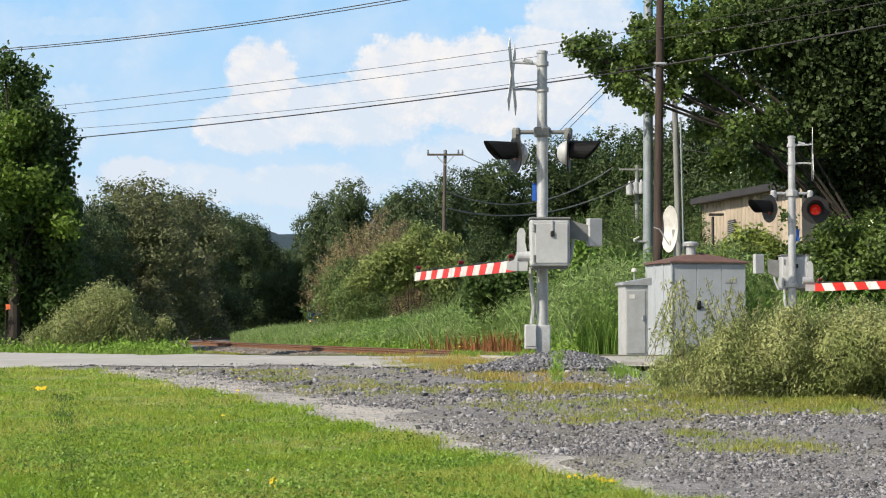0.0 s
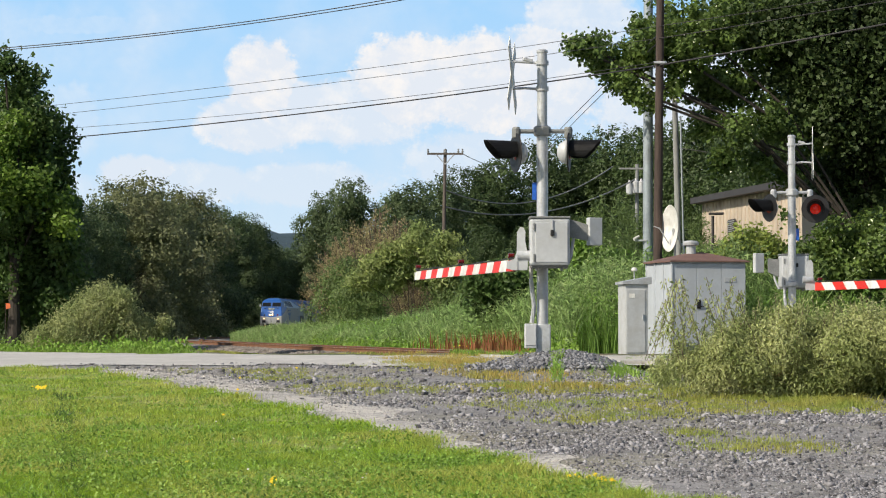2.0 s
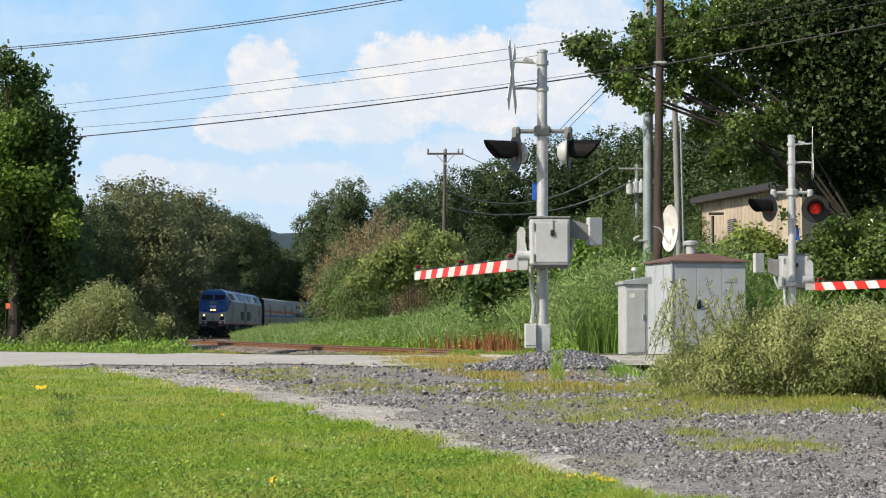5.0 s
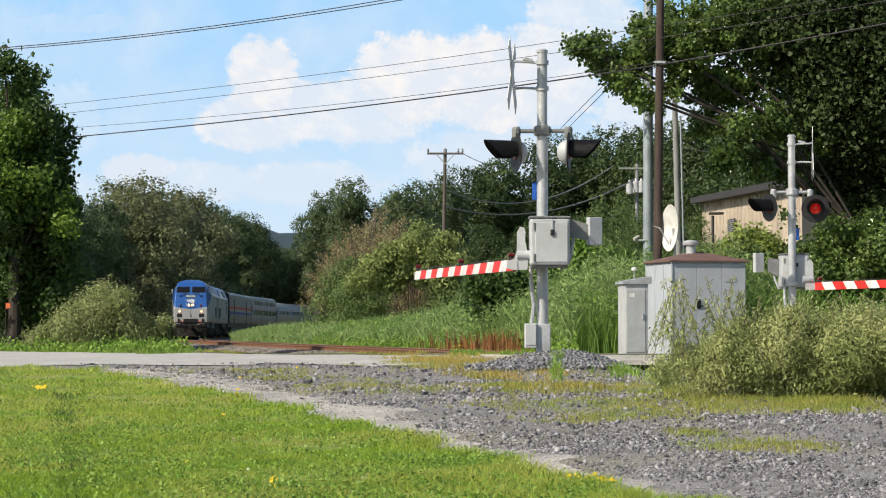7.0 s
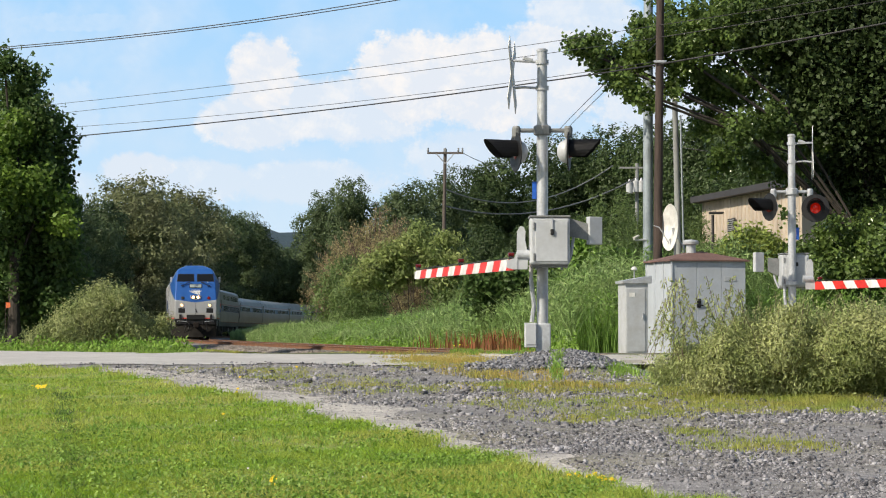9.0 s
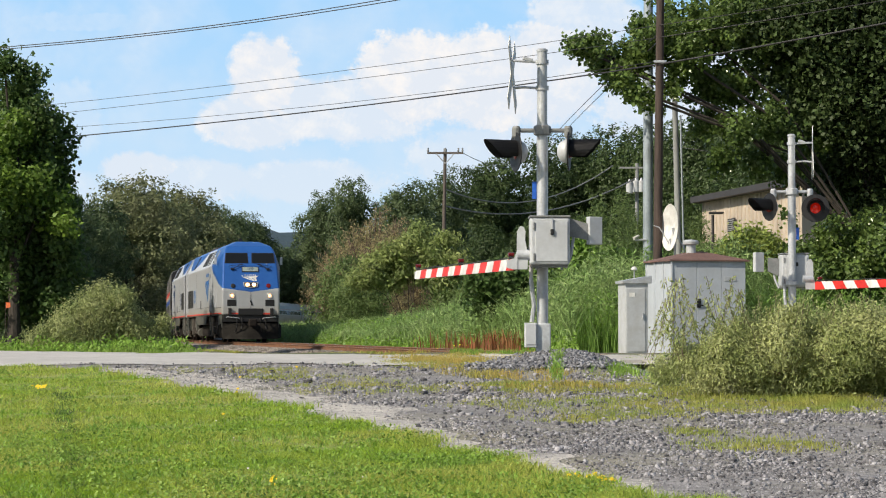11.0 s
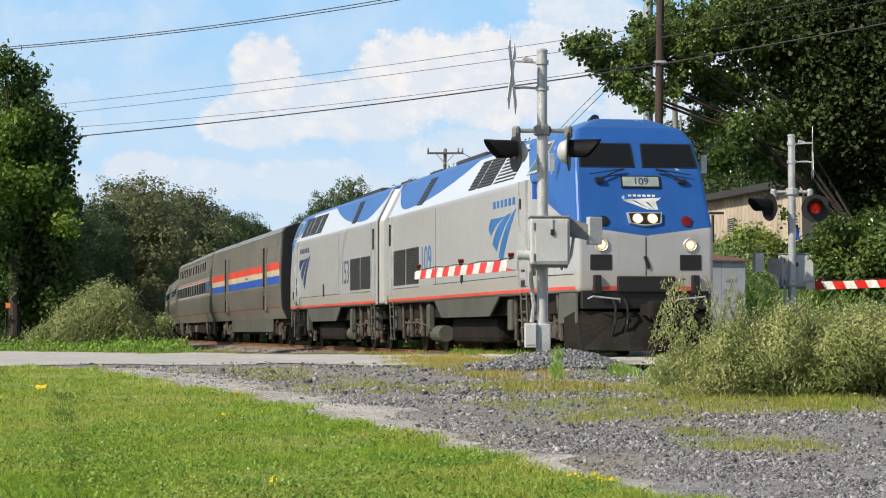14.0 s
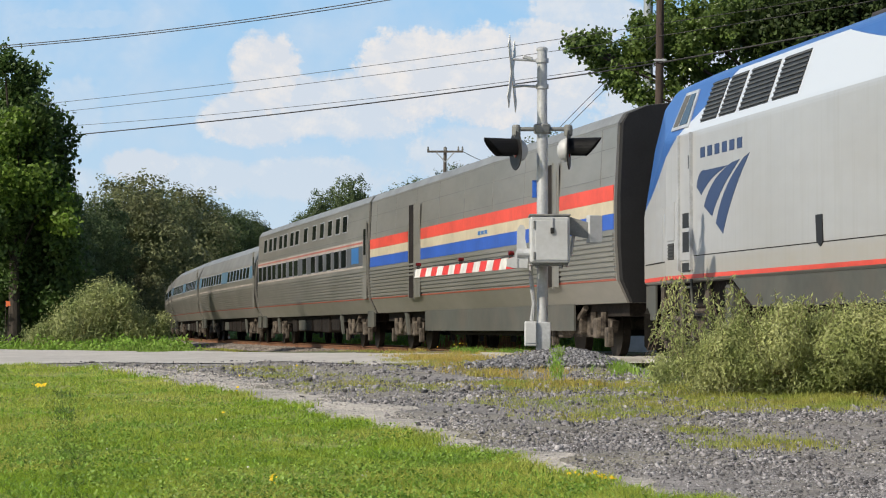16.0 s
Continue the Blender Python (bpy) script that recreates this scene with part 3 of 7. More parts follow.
def bogie(parent, x, wb, r, heavy):
    """Two axles, side frames with springs and journal boxes."""
    bm = bmesh.new()
    for s in (-1, 1):
        slab([(-wb / 2 - 0.75, 0.62), (-wb / 2 - 0.6, 0.42), (-0.7, 0.34), (0.7, 0.34), (wb / 2 + 0.6, 0.42), (wb / 2 + 0.75, 0.62), (0.8, 0.78), (-0.8, 0.78)], 0.12, side_m(s, 0, 0.98), bm)
        for k in (-1, 1):
            box(0.34, 0.22, 0.36, (k * wb / 2, s * 1.12, 0.5), 0.04, bm)
            for j in (-0.36, 0.36):
                rod((k * wb / 2 + j, s * 1.14, 0.38), (k * wb / 2 + j, s * 1.14, 0.78), 0.07, None, 8, bm)
        rod((-0.55, s * 1.2, 0.42), (0.55, s * 1.2, 0.86), 0.055, None, 8, bm)
        box(0.5, 0.2, 0.3, (0, s * 1.12, 0.55), 0.03, bm)
        box(0.28, 0.1, 0.34, (-wb / 2 - 0.7, s * 1.15, 0.34), 0.02, bm)
        box(0.28, 0.1, 0.34, (wb / 2 + 0.7, s * 1.15, 0.34), 0.02, bm)
        if heavy:
            rod((-0.9, s * 1.18, 0.75), (0.9, s * 1.18, 0.75), 0.06, None, 8, bm)
    box(0.5, 2.2, 0.3, (0, 0, 0.62), 0.0, bm)
    t = part("bogie", bm, M["bogie"], parent)
    t.location = (x, 0, 0)
    if r not in WHEEL:
        b = lathe([(0.05, -0.07), (r * 0.3, -0.075), (r * 0.72, -0.03), (r * 0.86, -0.07), (r, -0.065), (r, 0.05), (r + 0.028, 0.058), (r + 0.024, 0.085), (0.05, 0.08)], pose(0, 0, 0, 90, 0, 0), 28)
        me = bpy.data.meshes.new("wheel")
        b.to_mesh(me)
        b.free()
        me.materials.append(M["wheel"])
        WHEEL[r] = me
    for k in (-1, 1):
        for s in (-1, 1):
            w = new("wheel", WHEEL[r])
            w.parent = t
            w.matrix_basis = pose(k * wb / 2, s * 0.76, r, 0, 0, 0 if s < 0 else 180)
    return t


M["bogie"] = mat("bogie", (0.022, 0.018, 0.015), 0.85, 0.1, 0.3, 4, 0.3, 40, color2=(0.17, 0.145, 0.12), spec=0.2)
M["wheel"] = mat("wheel", (0.035, 0.026, 0.02), 0.7, 0.4, 0.2, 3)


def grille(parent, poly_m, u0, v0, u1, v1, n, dark, bar, skew=0.0, name="grille"):
    """A dark recess behind a frame, with slats across it."""
    sk = lambda u, v: (u + (v - v0) * skew, v)
    g = part(name, slab([sk(u0, v0), sk(u1, v0), sk(u1, v1), sk(u0, v1)], 0.006, poly_m), dark, parent)
    bm = bmesh.new()
    for i in range(n):
        v = v0 + (v1 - v0) * (i + 0.5) / n
        h = (v1 - v0) / n * 0.2
        slab([sk(u0, v - h), sk(u1, v - h), sk(u1, v + h), sk(u0, v + h)], 0.02, poly_m, bm)
    part("slat", bm, bar, g)
    return g


def curl(parent, m, s, material):
    """The tapering three-stripe emblem."""
    tips = [(0.0, 0.70, 0.16, 0.55), (0.24, 0.36, 0.5, 0.18), (0.62, 0.06, 0.84, -0.12)]
    tops = [(0.30, 0.94, 1.02, 0.94), (1.12, 0.97, 1.36, 0.99), (1.46, 1.0, 1.64, 1.06)]
    for (ax, az, bx_, bz), (cx, cz, dx, dz) in zip(tips, tops):
        up, dn = [], []
        for i in range(9):
            w = i / 8
            bow = 0.12 * math.sin(math.pi * w) * (1 - 0.3 * w)
            up.append(((ax + (cx - ax) * w ** 1.25) * s, (az + (cz - az) * w + bow) * s))
            dn.append(((bx_ + (dx - bx_) * w ** 1.15) * s, (bz + (dz - bz) * w + bow * 0.6) * s))
        part("emblem_stripe", slab(up + dn[::-1], 0.004, m), material, parent)


def loco(number):
    e = thing("locomotive", "silver and blue diesel passenger locomotive, " + ("headlights lit on its sloped nose" if number == "109" else "coupled facing backwards"), "locomotive", group="two locomotives of the train")
    half = [(1.50, 1.18), (1.50, 2.3), (1.50, 3.38), (1.20, 3.98), (1.07, 4.24), (0.55, 4.47)]
    front = [(9.72, 1.27), (9.72, 1.27), (9.27, 1.2), (8.94, 1.12), (8.66, 1.0), (8.05, 0.5)]
    ring = lambda xs, ws: [(x, -y * w, z) for (y, z), x, w in zip(half, xs, ws)] + [(x, y * w, z) for (y, z), x, w in reversed(list(zip(half, xs, ws)))]
    rings = [ring([-10.1] * 6, [0.9] * 6), ring([-9.95] * 6, [1] * 6), ring([-9.6] * 6, [1.0] * 6), ring([7.5] * 6, [1] * 6), [(x, -w, z) for (y, z), (x, w) in zip(half, front)] + [(x, w, z) for (y, z), (x, w) in reversed(list(zip(half, front)))]]
    bm = loft(rings, caps=False)
    bm.verts.ensure_lookup_table()
    n = 12
    for base in (0, 4 * n):
        for k in range(5):
            bm.faces.new([bm.verts[base + i] for i in (k, k + 1, n - 2 - k, n - 1 - k)])
    bmesh.ops.recalc_face_normals(bm, faces=bm.faces[:])
    sharp = [ed for ed in bm.edges if len(ed.link_faces) == 2 and ed.calc_face_angle(0) > 0.3]
    bmesh.ops.bevel(bm, geom=sharp, offset=0.07, segments=3, affect="EDGES", profile=0.5)
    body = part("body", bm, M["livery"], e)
    part("tail_band", loft([ring([-9.97] * 6, [1.012] * 6), ring([-9.62] * 6, [1.012] * 6)], caps=False), M["silver"], body, "plain grey band round the tail")
    # underframe
    part("underframe", box(18.6, 2.5, 0.42, (-0.2, 0, 1.0), 0.03), M["under"], e)
    part("fuel_tank", box(5.0, 2.5, 0.55, (0.2, 0, 0.5), 0.12), M["under"], e)
    for s in (-1, 1):
        part("side_skirt", slab([(-3.2, 1.18), (4.0, 1.18), (3.0, 0.78), (-2.3, 0.78)], 0.04, side_m(s, -0.05)), M["skirt"], e)
        part("air_tank", rod((-3.4, s * 1.15, 0.42), (-4.6, s * 1.15, 0.42), 0.19, None, 16), M["skirt"], e, smooth=False)
        part("red_sill_stripe", slab(rect(-9.6, 1.225, 7.5, 1.285), 0.005, side_m(s, 0.0)), M["stripe_red"], e)
        ang = math.atan2(1.5 - 1.27, 9.72 - 7.5)
        nm = frame_m((7.5, s * 1.5, 0), (math.cos(ang), -s * math.sin(ang), 0), (0, 0, 1), (s * math.sin(ang) * 1, s * math.cos(ang), 0))
        part("red_nose_stripe", slab(rect(0.06, 1.225, 2.1, 1.285), 0.005, nm), M["stripe_red"], e)
        part("skirt_plate", slab(rect(1.15, 0.62, 2.1, 1.17), 0.03, nm @ Matrix.Translation((0, 0, -0.05))), M["skirt"], e)
        part("access_panel", slab(rect(0.25, 1.52, 0.95, 2.35), 0.008, nm), M["silver"], e)
        part("nose_seam", slab(rect(0.1, 1.50, 2.0, 1.515), 0.006, nm), M["under"], e)
        # cab window, door, recesses, ladder
        wf = part("cab_window_frame", slab([(6.35, 0.12), (6.78, 0.8), (7.5, 0.8), (7.32, 0.12)], 0.02, upper_m(s)), M["galv"], e)
        part("cab_window", slab([(6.5, 0.18), (6.85, 0.74), (7.12, 0.74), (6.95, 0.18)], 0.026, upper_m(s)), M["glass"], wf)
        part("window_shade", slab([(7.0, 0.18), (7.17, 0.74), (7.43, 0.74), (7.26, 0.18)], 0.026, upper_m(s)), M["skirt"], wf)
        if number == "109":
            part("mirror", box(0.05, 0.12, 0.34, (8.5, s * 1.46, 3.6), 0.015), M["galv"], e)
        part("cab_door", slab(rect(6.0, 1.5, 6.62, 3.36), 0.012, side_m(s)), M["silver"], e)
        for x in (5.98, 6.64):
            part("door_rail", slab(rect(x - 0.02, 1.35, x + 0.02, 3.38), 0.05, side_m(s)), M["galv"], e)
        part("door_hinge", slab(rect(6.02, 2.85, 6.12, 3.05), 0.03, side_m(s)), M["black"], e)
        part("step_recess", slab(rect(6.14, 1.98, 6.48, 2.2), 0.016, side_m(s)), M["black"], e)
        part("step_recess", slab(rect(6.14, 1.62, 6.48, 1.92), 0.016, side_m(s)), M["black"], e)
        part("step_recess", slab(rect(6.1, 1.33, 6.5, 1.46), 0.016, side_m(s)), M["black"], e)
        for x0 in (6.05, -9.3):
            bm = bmesh.new()
            for dx in (0, 0.5):
                rod((x0 + dx, s * 1.46, 0.25), (x0 + dx, s * 1.5, 1.22), 0.022, None, 8, bm)
            for z in (0.28, 0.55, 0.85, 1.1):
                box(0.5, 0.1, 0.03, (x0 + 0.25, s * 1.45, z), 0.0, bm)
            part("ladder", bm, M["skirt"], e)
        # rear door, grilles, vents
        part("rear_door", slab(rect(-9.45, 1.5, -8.95, 3.34), 0.01, side_m(s)), M["silver"], e)
        part("door_window", slab(rect(-9.38, 2.65, -9.05, 3.2), 0.018, side_m(s)), M["glass"], e)
        for x in (-9.5, -8.92):
            part("door_rail", slab(rect(x - 0.018, 1.4, x + 0.018, 3.38), 0.04, side_m(s)), M["galv"], e)
        for u0, u1 in ((-8.7, -7.0), (-6.85, -5.15)):
            grille(e, side_m(s), u0, 1.62, u1, 2.5, 14, M["black"], M["grillebar"])
        part("grille_frame", slab(rect(-8.78, 1.55, -5.07, 1.6), 0.02, side_m(s)), M["silver"], e)
        part("filler_slot", slab([(0.02, 1.56), (0.12, 1.5), (0.26, 1.56), (0.3, 1.9), (0.05, 1.9)], 0.014, side_m(s)), M["black"], e)
        part("panel_seam", slab(rect(-3.3, 1.55, 5.9, 1.562), 0.004, side_m(s)), M["under"], e)
        part("panel_seam", slab(rect(-2.96, 1.56, -2.945, 3.3), 0.004, side_m(s)), M["under"], e)
        part("battery_door", slab(rect(6.98, 1.82, 7.38, 2.4), 0.012, side_m(s)), M["silver"], e)
        grille(e, side_m(s), 7.02, 1.53, 7.34, 1.78, 5, M["black"], M["grillebar"], name="louvre")
        grille(e, upper_m(s), -5.75, 0.14, -5.0, 0.86, 9, M["black"], M["grillebar"], 0.5, "upper_vent")
        spans = ((0.55, 1.35), (1.5, 2.95)) if s < 0 else ((1.2, 2.3), (2.5, 3.8), (4.0, 4.8), (4.95, 5.75))
        for u0, u1 in spans:
            grille(e, upper_m(s), u0, 0.14, u1, 0.84, 9, M["black"], M["grillebar"], 0.45, "upper_vent")
        if s < 0:
            grille(e, upper_m(s), 3.2, 0.14, 5.1, 0.84, 8, M["black"], M["upper"], 0.4, "louvre")
        # emblem and writing
        em = part("emblem", slab([(0, 0), (0.01, 0), (0.01, 0.01)], 0.002, frame_m((4.2, s * 1.5, 2.4), (-s, 0, 0), (0, 0, 1), (0, s, 0))), M["logoblue"], e)
        c = M["logoblue"] if number == "109" else M["navy"]
        mk = frame_m((3.0 if s < 0 else 5.75, s * 1.5, 1.93), (-s * 1.62, 0, 0), (0, 0, 0.9), (0, s, 0))
        curl(em, mk, 1.0, c)
        for i in range(6):
            u = 3.45 + i * 0.37
            part("name_bar", slab(rect(u, 2.97, u + 0.24, 3.12), 0.004, side_m(s)), c, em)
        lettering(number, 0.95, frame_m((-4.2, s * 1.501, 2.12), (-s, 0, 0), (0, 0, 1), (0, s, 0)), c, e, "road_number")
    # roof gear
    part("roof_fan_hood", box(3.4, 1.2, 0.14, (-3.4, 0, 4.48), 0.04), M["darkroof"], e)
    part("exhaust_hood", box(1.2, 0.9, 0.16, (0.6, 0, 4.49), 0.04), M["darkroof"], e)
    part("roof_hatch", box(1.4, 1.0, 0.12, (-8.4, 0, 4.48), 0.03), M["darkroof"], e)
    part("horn", rod((6.4, -0.2, 4.57), (6.8, -0.2, 4.57), 0.05, 0.09, 12), M["black"], e)
    # nose
    sl = math.hypot(9.27 - 8.94, 0.6)
    wv = ((8.94 - 9.27) / sl, 0, 0.6 / sl)
    wsm = frame_m((9.27, 0, 3.38), (0, 1, 0), wv, (wv[2], 0, -wv[0]))
    for s in (-1, 1):
        rim = part("windscreen_rim", slab([(s * 0.07, 0.105), (s * 1.12, 0.105), (s * 1.06, 0.63), (s * 0.09, 0.63)], 0.012, wsm), M["black"], e)
        part("windscreen", slab([(s * 0.1, 0.13), (s * 1.08, 0.13), (s * 1.03, 0.605), (s * 0.12, 0.605)], 0.018, wsm), M["glass"], rim)
    fl = math.hypot(0.45, 1.08)
    fv = (-0.45 / fl, 0, 1.08 / fl)
    fm = frame_m((9.72, 0, 2.3), (0, 1, 0), fv, (fv[2], 0, -fv[0]))
    for s in (-1, 1):
        bm = pipe([fm @ Vector((s * 0.75, 1.0, 0.05)), fm @ Vector((s * 0.45, 1.16, 0.07)), fm @ Vector((s * 0.3, 1.2, 0.07))], 0.014)
        box(0.1, 0.16, 0.07, fm @ Vector((s * 0.78, 0.98, 0.04)), 0.01, bm)
        pipe([fm @ Vector((s * 0.95, 1.1, 0.07)), fm @ Vector((s * 0.3, 1.21, 0.07))], 0.01, 6, bm)
        part("wiper", bm, M["black"], e)
        lamp = part("ditch_light", lathe([(0.12, 0), (0.13, 0.02), (0.115, 0.035), (0.1, 0.02)], frame_m((9.72, s * 0.83, 2.04), (0, 1, 0), (0, 0, 1), (1, 0, 0))), M["galv"], e)
        if number == "109":
            part("reflector", lathe([(0.1, 0.018), (0.06, 0.022), (0.0, 0.024)], frame_m((9.72, s * 0.83, 2.04), (0, 1, 0), (0, 0, 1), (1, 0, 0)), 16), M["reflector"], lamp)
            part("bulb", lathe([(0.055, 0.02), (0.045, 0.035), (0.0, 0.045)], frame_m((9.72, s * 0.83, 2.04), (0, 1, 0), (0, 0, 1), (1, 0, 0)), 16), M["ditch"], lamp)
        part("marker_light", lathe([(0.1, 0), (0.1, 0.02), (0.06, 0.03), (0, 0.03)], frame_m((9.66, s * 0.78, 2.47), (0, 1, 0), fv, (fv[2], 0, -fv[0])), 20), M["black"] if s < 0 else M["redlens"], e)
        part("step_pocket", box(0.03, 0.4, 0.28, (9.72, s * 0.84, 1.72), 0.01), M["black"], e)
        part("front_red_stripe", box(0.02, 0.5, 0.07, (9.715, s * 0.75, 1.25)), M["stripe_red"], e)
        part("grab_iron", pipe([(9.8, s * 0.5, 1.0), (9.95, s * 0.55, 1.05), (9.95, s * 1.05, 1.1), (9.8, s * 1.1, 1.06)], 0.016), M["galv"], e)
        part("buffer_post", box(0.14, 0.14, 0.34, (9.74, s * 0.92, 1.32), 0.02), M["black"], e)
    nb = part("number_board", slab(rect(-0.37, 0.85, 0.37, 1.09), 0.03, fm), M["black"], e)
    part("board_face", slab(rect(-0.34, 0.875, 0.34, 1.065), 0.036, fm), M["boardface"], nb)
    lettering(number, 0.2, fm @ Matrix.Translation((0, 0.97, 0.04)), M["navy"], nb, "board_number")
    em = part("nose_emblem", slab([(-0.36, 0.62), (0.36, 0.66), (0.2, 0.54), (0.05, 0.58)], 0.004, fm), M["white"], e, "white swept emblem on the nose")
    for i in range(3):
        part("emblem_stripe", slab([(-0.36 + i * 0.22, 0.6), (-0.2 + i * 0.22, 0.6), (0.14 + i * 0.07, 0.42), (0.08 + i * 0.07, 0.42)], 0.004, fm), M["white"], em)
    for i in range(6):
        part("name_bar", slab(rect(-0.26 + i * 0.09, 0.68, -0.2 + i * 0.09, 0.72), 0.004, fm), M["white"], em)
    hl = part("headlight_housing", slab([(-0.33, 0.34), (0.33, 0.34), (0.3, 0.13), (0.05, 0.08), (-0.05, 0.08), (-0.3, 0.13)], 0.05, fm), M["galv"], e)
    part("headlight_recess", slab([(-0.3, 0.32), (0.3, 0.32), (0.27, 0.14), (0.05, 0.1), (-0.05, 0.1), (-0.27, 0.14)], 0.055, fm), M["black"], hl)
    for s in (-1, 1):
        # reflector emits by itself, whether or not the bulb is lit
        part("headlight_reflector", lathe([(0.1, 0.052), (0.09, 0.06), (0, 0.062)], fm @ Matrix.Translation((s * 0.14, 0.215, 0)), 20), M["reflector"], hl)
        part("headlight", lathe([(0.078, 0.056), (0.066, 0.068), (0, 0.077)], fm @ Matrix.Translation((s * 0.14, 0.215, 0)), 20), M["lamp"] if number == "109" else M["glass"], hl)
    part("nose_seam", box(0.012, 0.015, 0.85, (9.722, 0, 1.75)), M["under"], e)
    part("nose_latch", box(0.04, 0.06, 0.24, (9.73, 0.02, 1.72), 0.01, rot=pose(0, 0, 0, 20, 0, 0)), M["black"], e)
    plow = part("snow_plow", loft([[(9.2, -1.4, 0.2), (9.2, -1.4, 0.72), (9.2, 1.4, 0.72), (9.2, 1.4, 0.2)], [(9.75, -1.2, 0.14), (9.55, -1.25, 0.85), (9.55, 1.25, 0.85), (9.75, 1.2, 0.14)], [(10.15, -0.4, 0.12), (9.75, -0.4, 0.8), (9.75, 0.4, 0.8), (10.15, 0.4, 0.12)]]), M["plow"], e)
    part("pilot_beam", box(0.4, 2.4, 0.36, (9.5, 0, 1.05), 0.03), M["black"], e)
    bm = box(0.7, 0.2, 0.22, (10.0, 0, 0.85), 0.03)
    box(0.26, 0.34, 0.32, (10.38, 0.03, 0.85), 0.05, bm)
    part("coupler", bm, M["under"], e)
    part("coupler_pocket", box(0.06, 1.1, 0.3, (9.74, 0, 1.32), 0.03), M["black"], e)
    for s in (-0.62, -0.4, 0.4, 0.62):
        part("air_hose", pipe([(9.72, s, 1.05), (9.95, s, 0.9), (9.98, s * 1.05, 0.6), (9.9, s * 1.1, 0.42)], 0.03), M["black"], e)
    bm = box(0.6, 0.2, 0.22, (-10.25, 0, 0.85), 0.03)
    part("coupler", bm, M["under"], e)
    part("gangway", box(0.4, 1.3, 2.3, (-10.28, 0, 2.2), 0.05), M["black"], e)
    for x in (-6.55, 6.55):
        bg = bogie(e, x, 2.74, 0.5, True)
        for s in (-1, 1):
            for dx, z0, z1, r in ((-1.95, 0.3, 1.15, 0.05), (-0.75, 0.35, 1.15, 0.06), (0.75, 0.35, 1.15, 0.06), (1.95, 0.3, 1.15, 0.05)):
                part("damper", rod((dx, s * 1.26, z0), (dx * 0.92, s * 1.3, z1), r, None, 8), M["rigging"], bg)
            part("brake_pipe", pipe([(-2.1, s * 1.24, 0.72), (-1.2, s * 1.28, 0.66), (0.0, s * 1.3, 0.7), (1.2, s * 1.28, 0.62), (2.1, s * 1.24, 0.72)], 0.025, 6), M["rigging"], bg)
            for dx in (-1.37, 1.37):
                part("axle_cap", lathe([(0.16, 0), (0.15, 0.05), (0.09, 0.07), (0, 0.075)], frame_m((dx, s * 1.225, 0.5), (1, 0, 0), (0, 0, 1), (0, s, 0)), 14), M["rigging"], bg)
    for s in (-1, 1):
        for x, w in ((-9.0, 0.35), (-4.55, 0.3), (4.5, 0.34)):
            part("sand_box", box(w, 0.16, 0.62, (x, s * 1.32, 0.8), 0.03), M["skirt"], e)
    return e


M["rigging"] = mat("rigging", (0.045, 0.04, 0.034), 0.75, 0.2, 0.2, 5, 0.2, 40, color2=(0.12, 0.105, 0.09))
M["grillebar"] = mat("grillebar", (0.085, 0.085, 0.08), 0.6, 0.2, 0.1, 3)
M["ditch"] = glow("ditch", (1.0, 0.55, 0.22), 5.0)
# reflectors given their own glow, standing in for bulb light and bloom
M["reflector"] = glow("reflector", (1.0, 0.5, 0.2), 1.3)
M["boardface"] = mat("boardface", (0.36, 0.43, 0.41), 0.4)
M["plow"] = mat("plow", (0.013, 0.012, 0.011), 0.9, 0.0, 0.2, 2, color2=(0.026, 0.024, 0.021), spec=0.1)
M["paleline"] = mat("paleline", (0.42, 0.38, 0.35), 0.5, 0, 0.08, 1)
M["dullred"] = mat("dullred", (0.4, 0.13, 0.1), 0.5, 0, 0.08, 1)
M["banddark"] = mat("banddark", (0.12, 0.13, 0.145), 0.5, 0.2, 0.08, 1)
M["bandblue"] = mat("bandblue", (0.10, 0.19, 0.28), 0.5, 0, 0.06, 1)


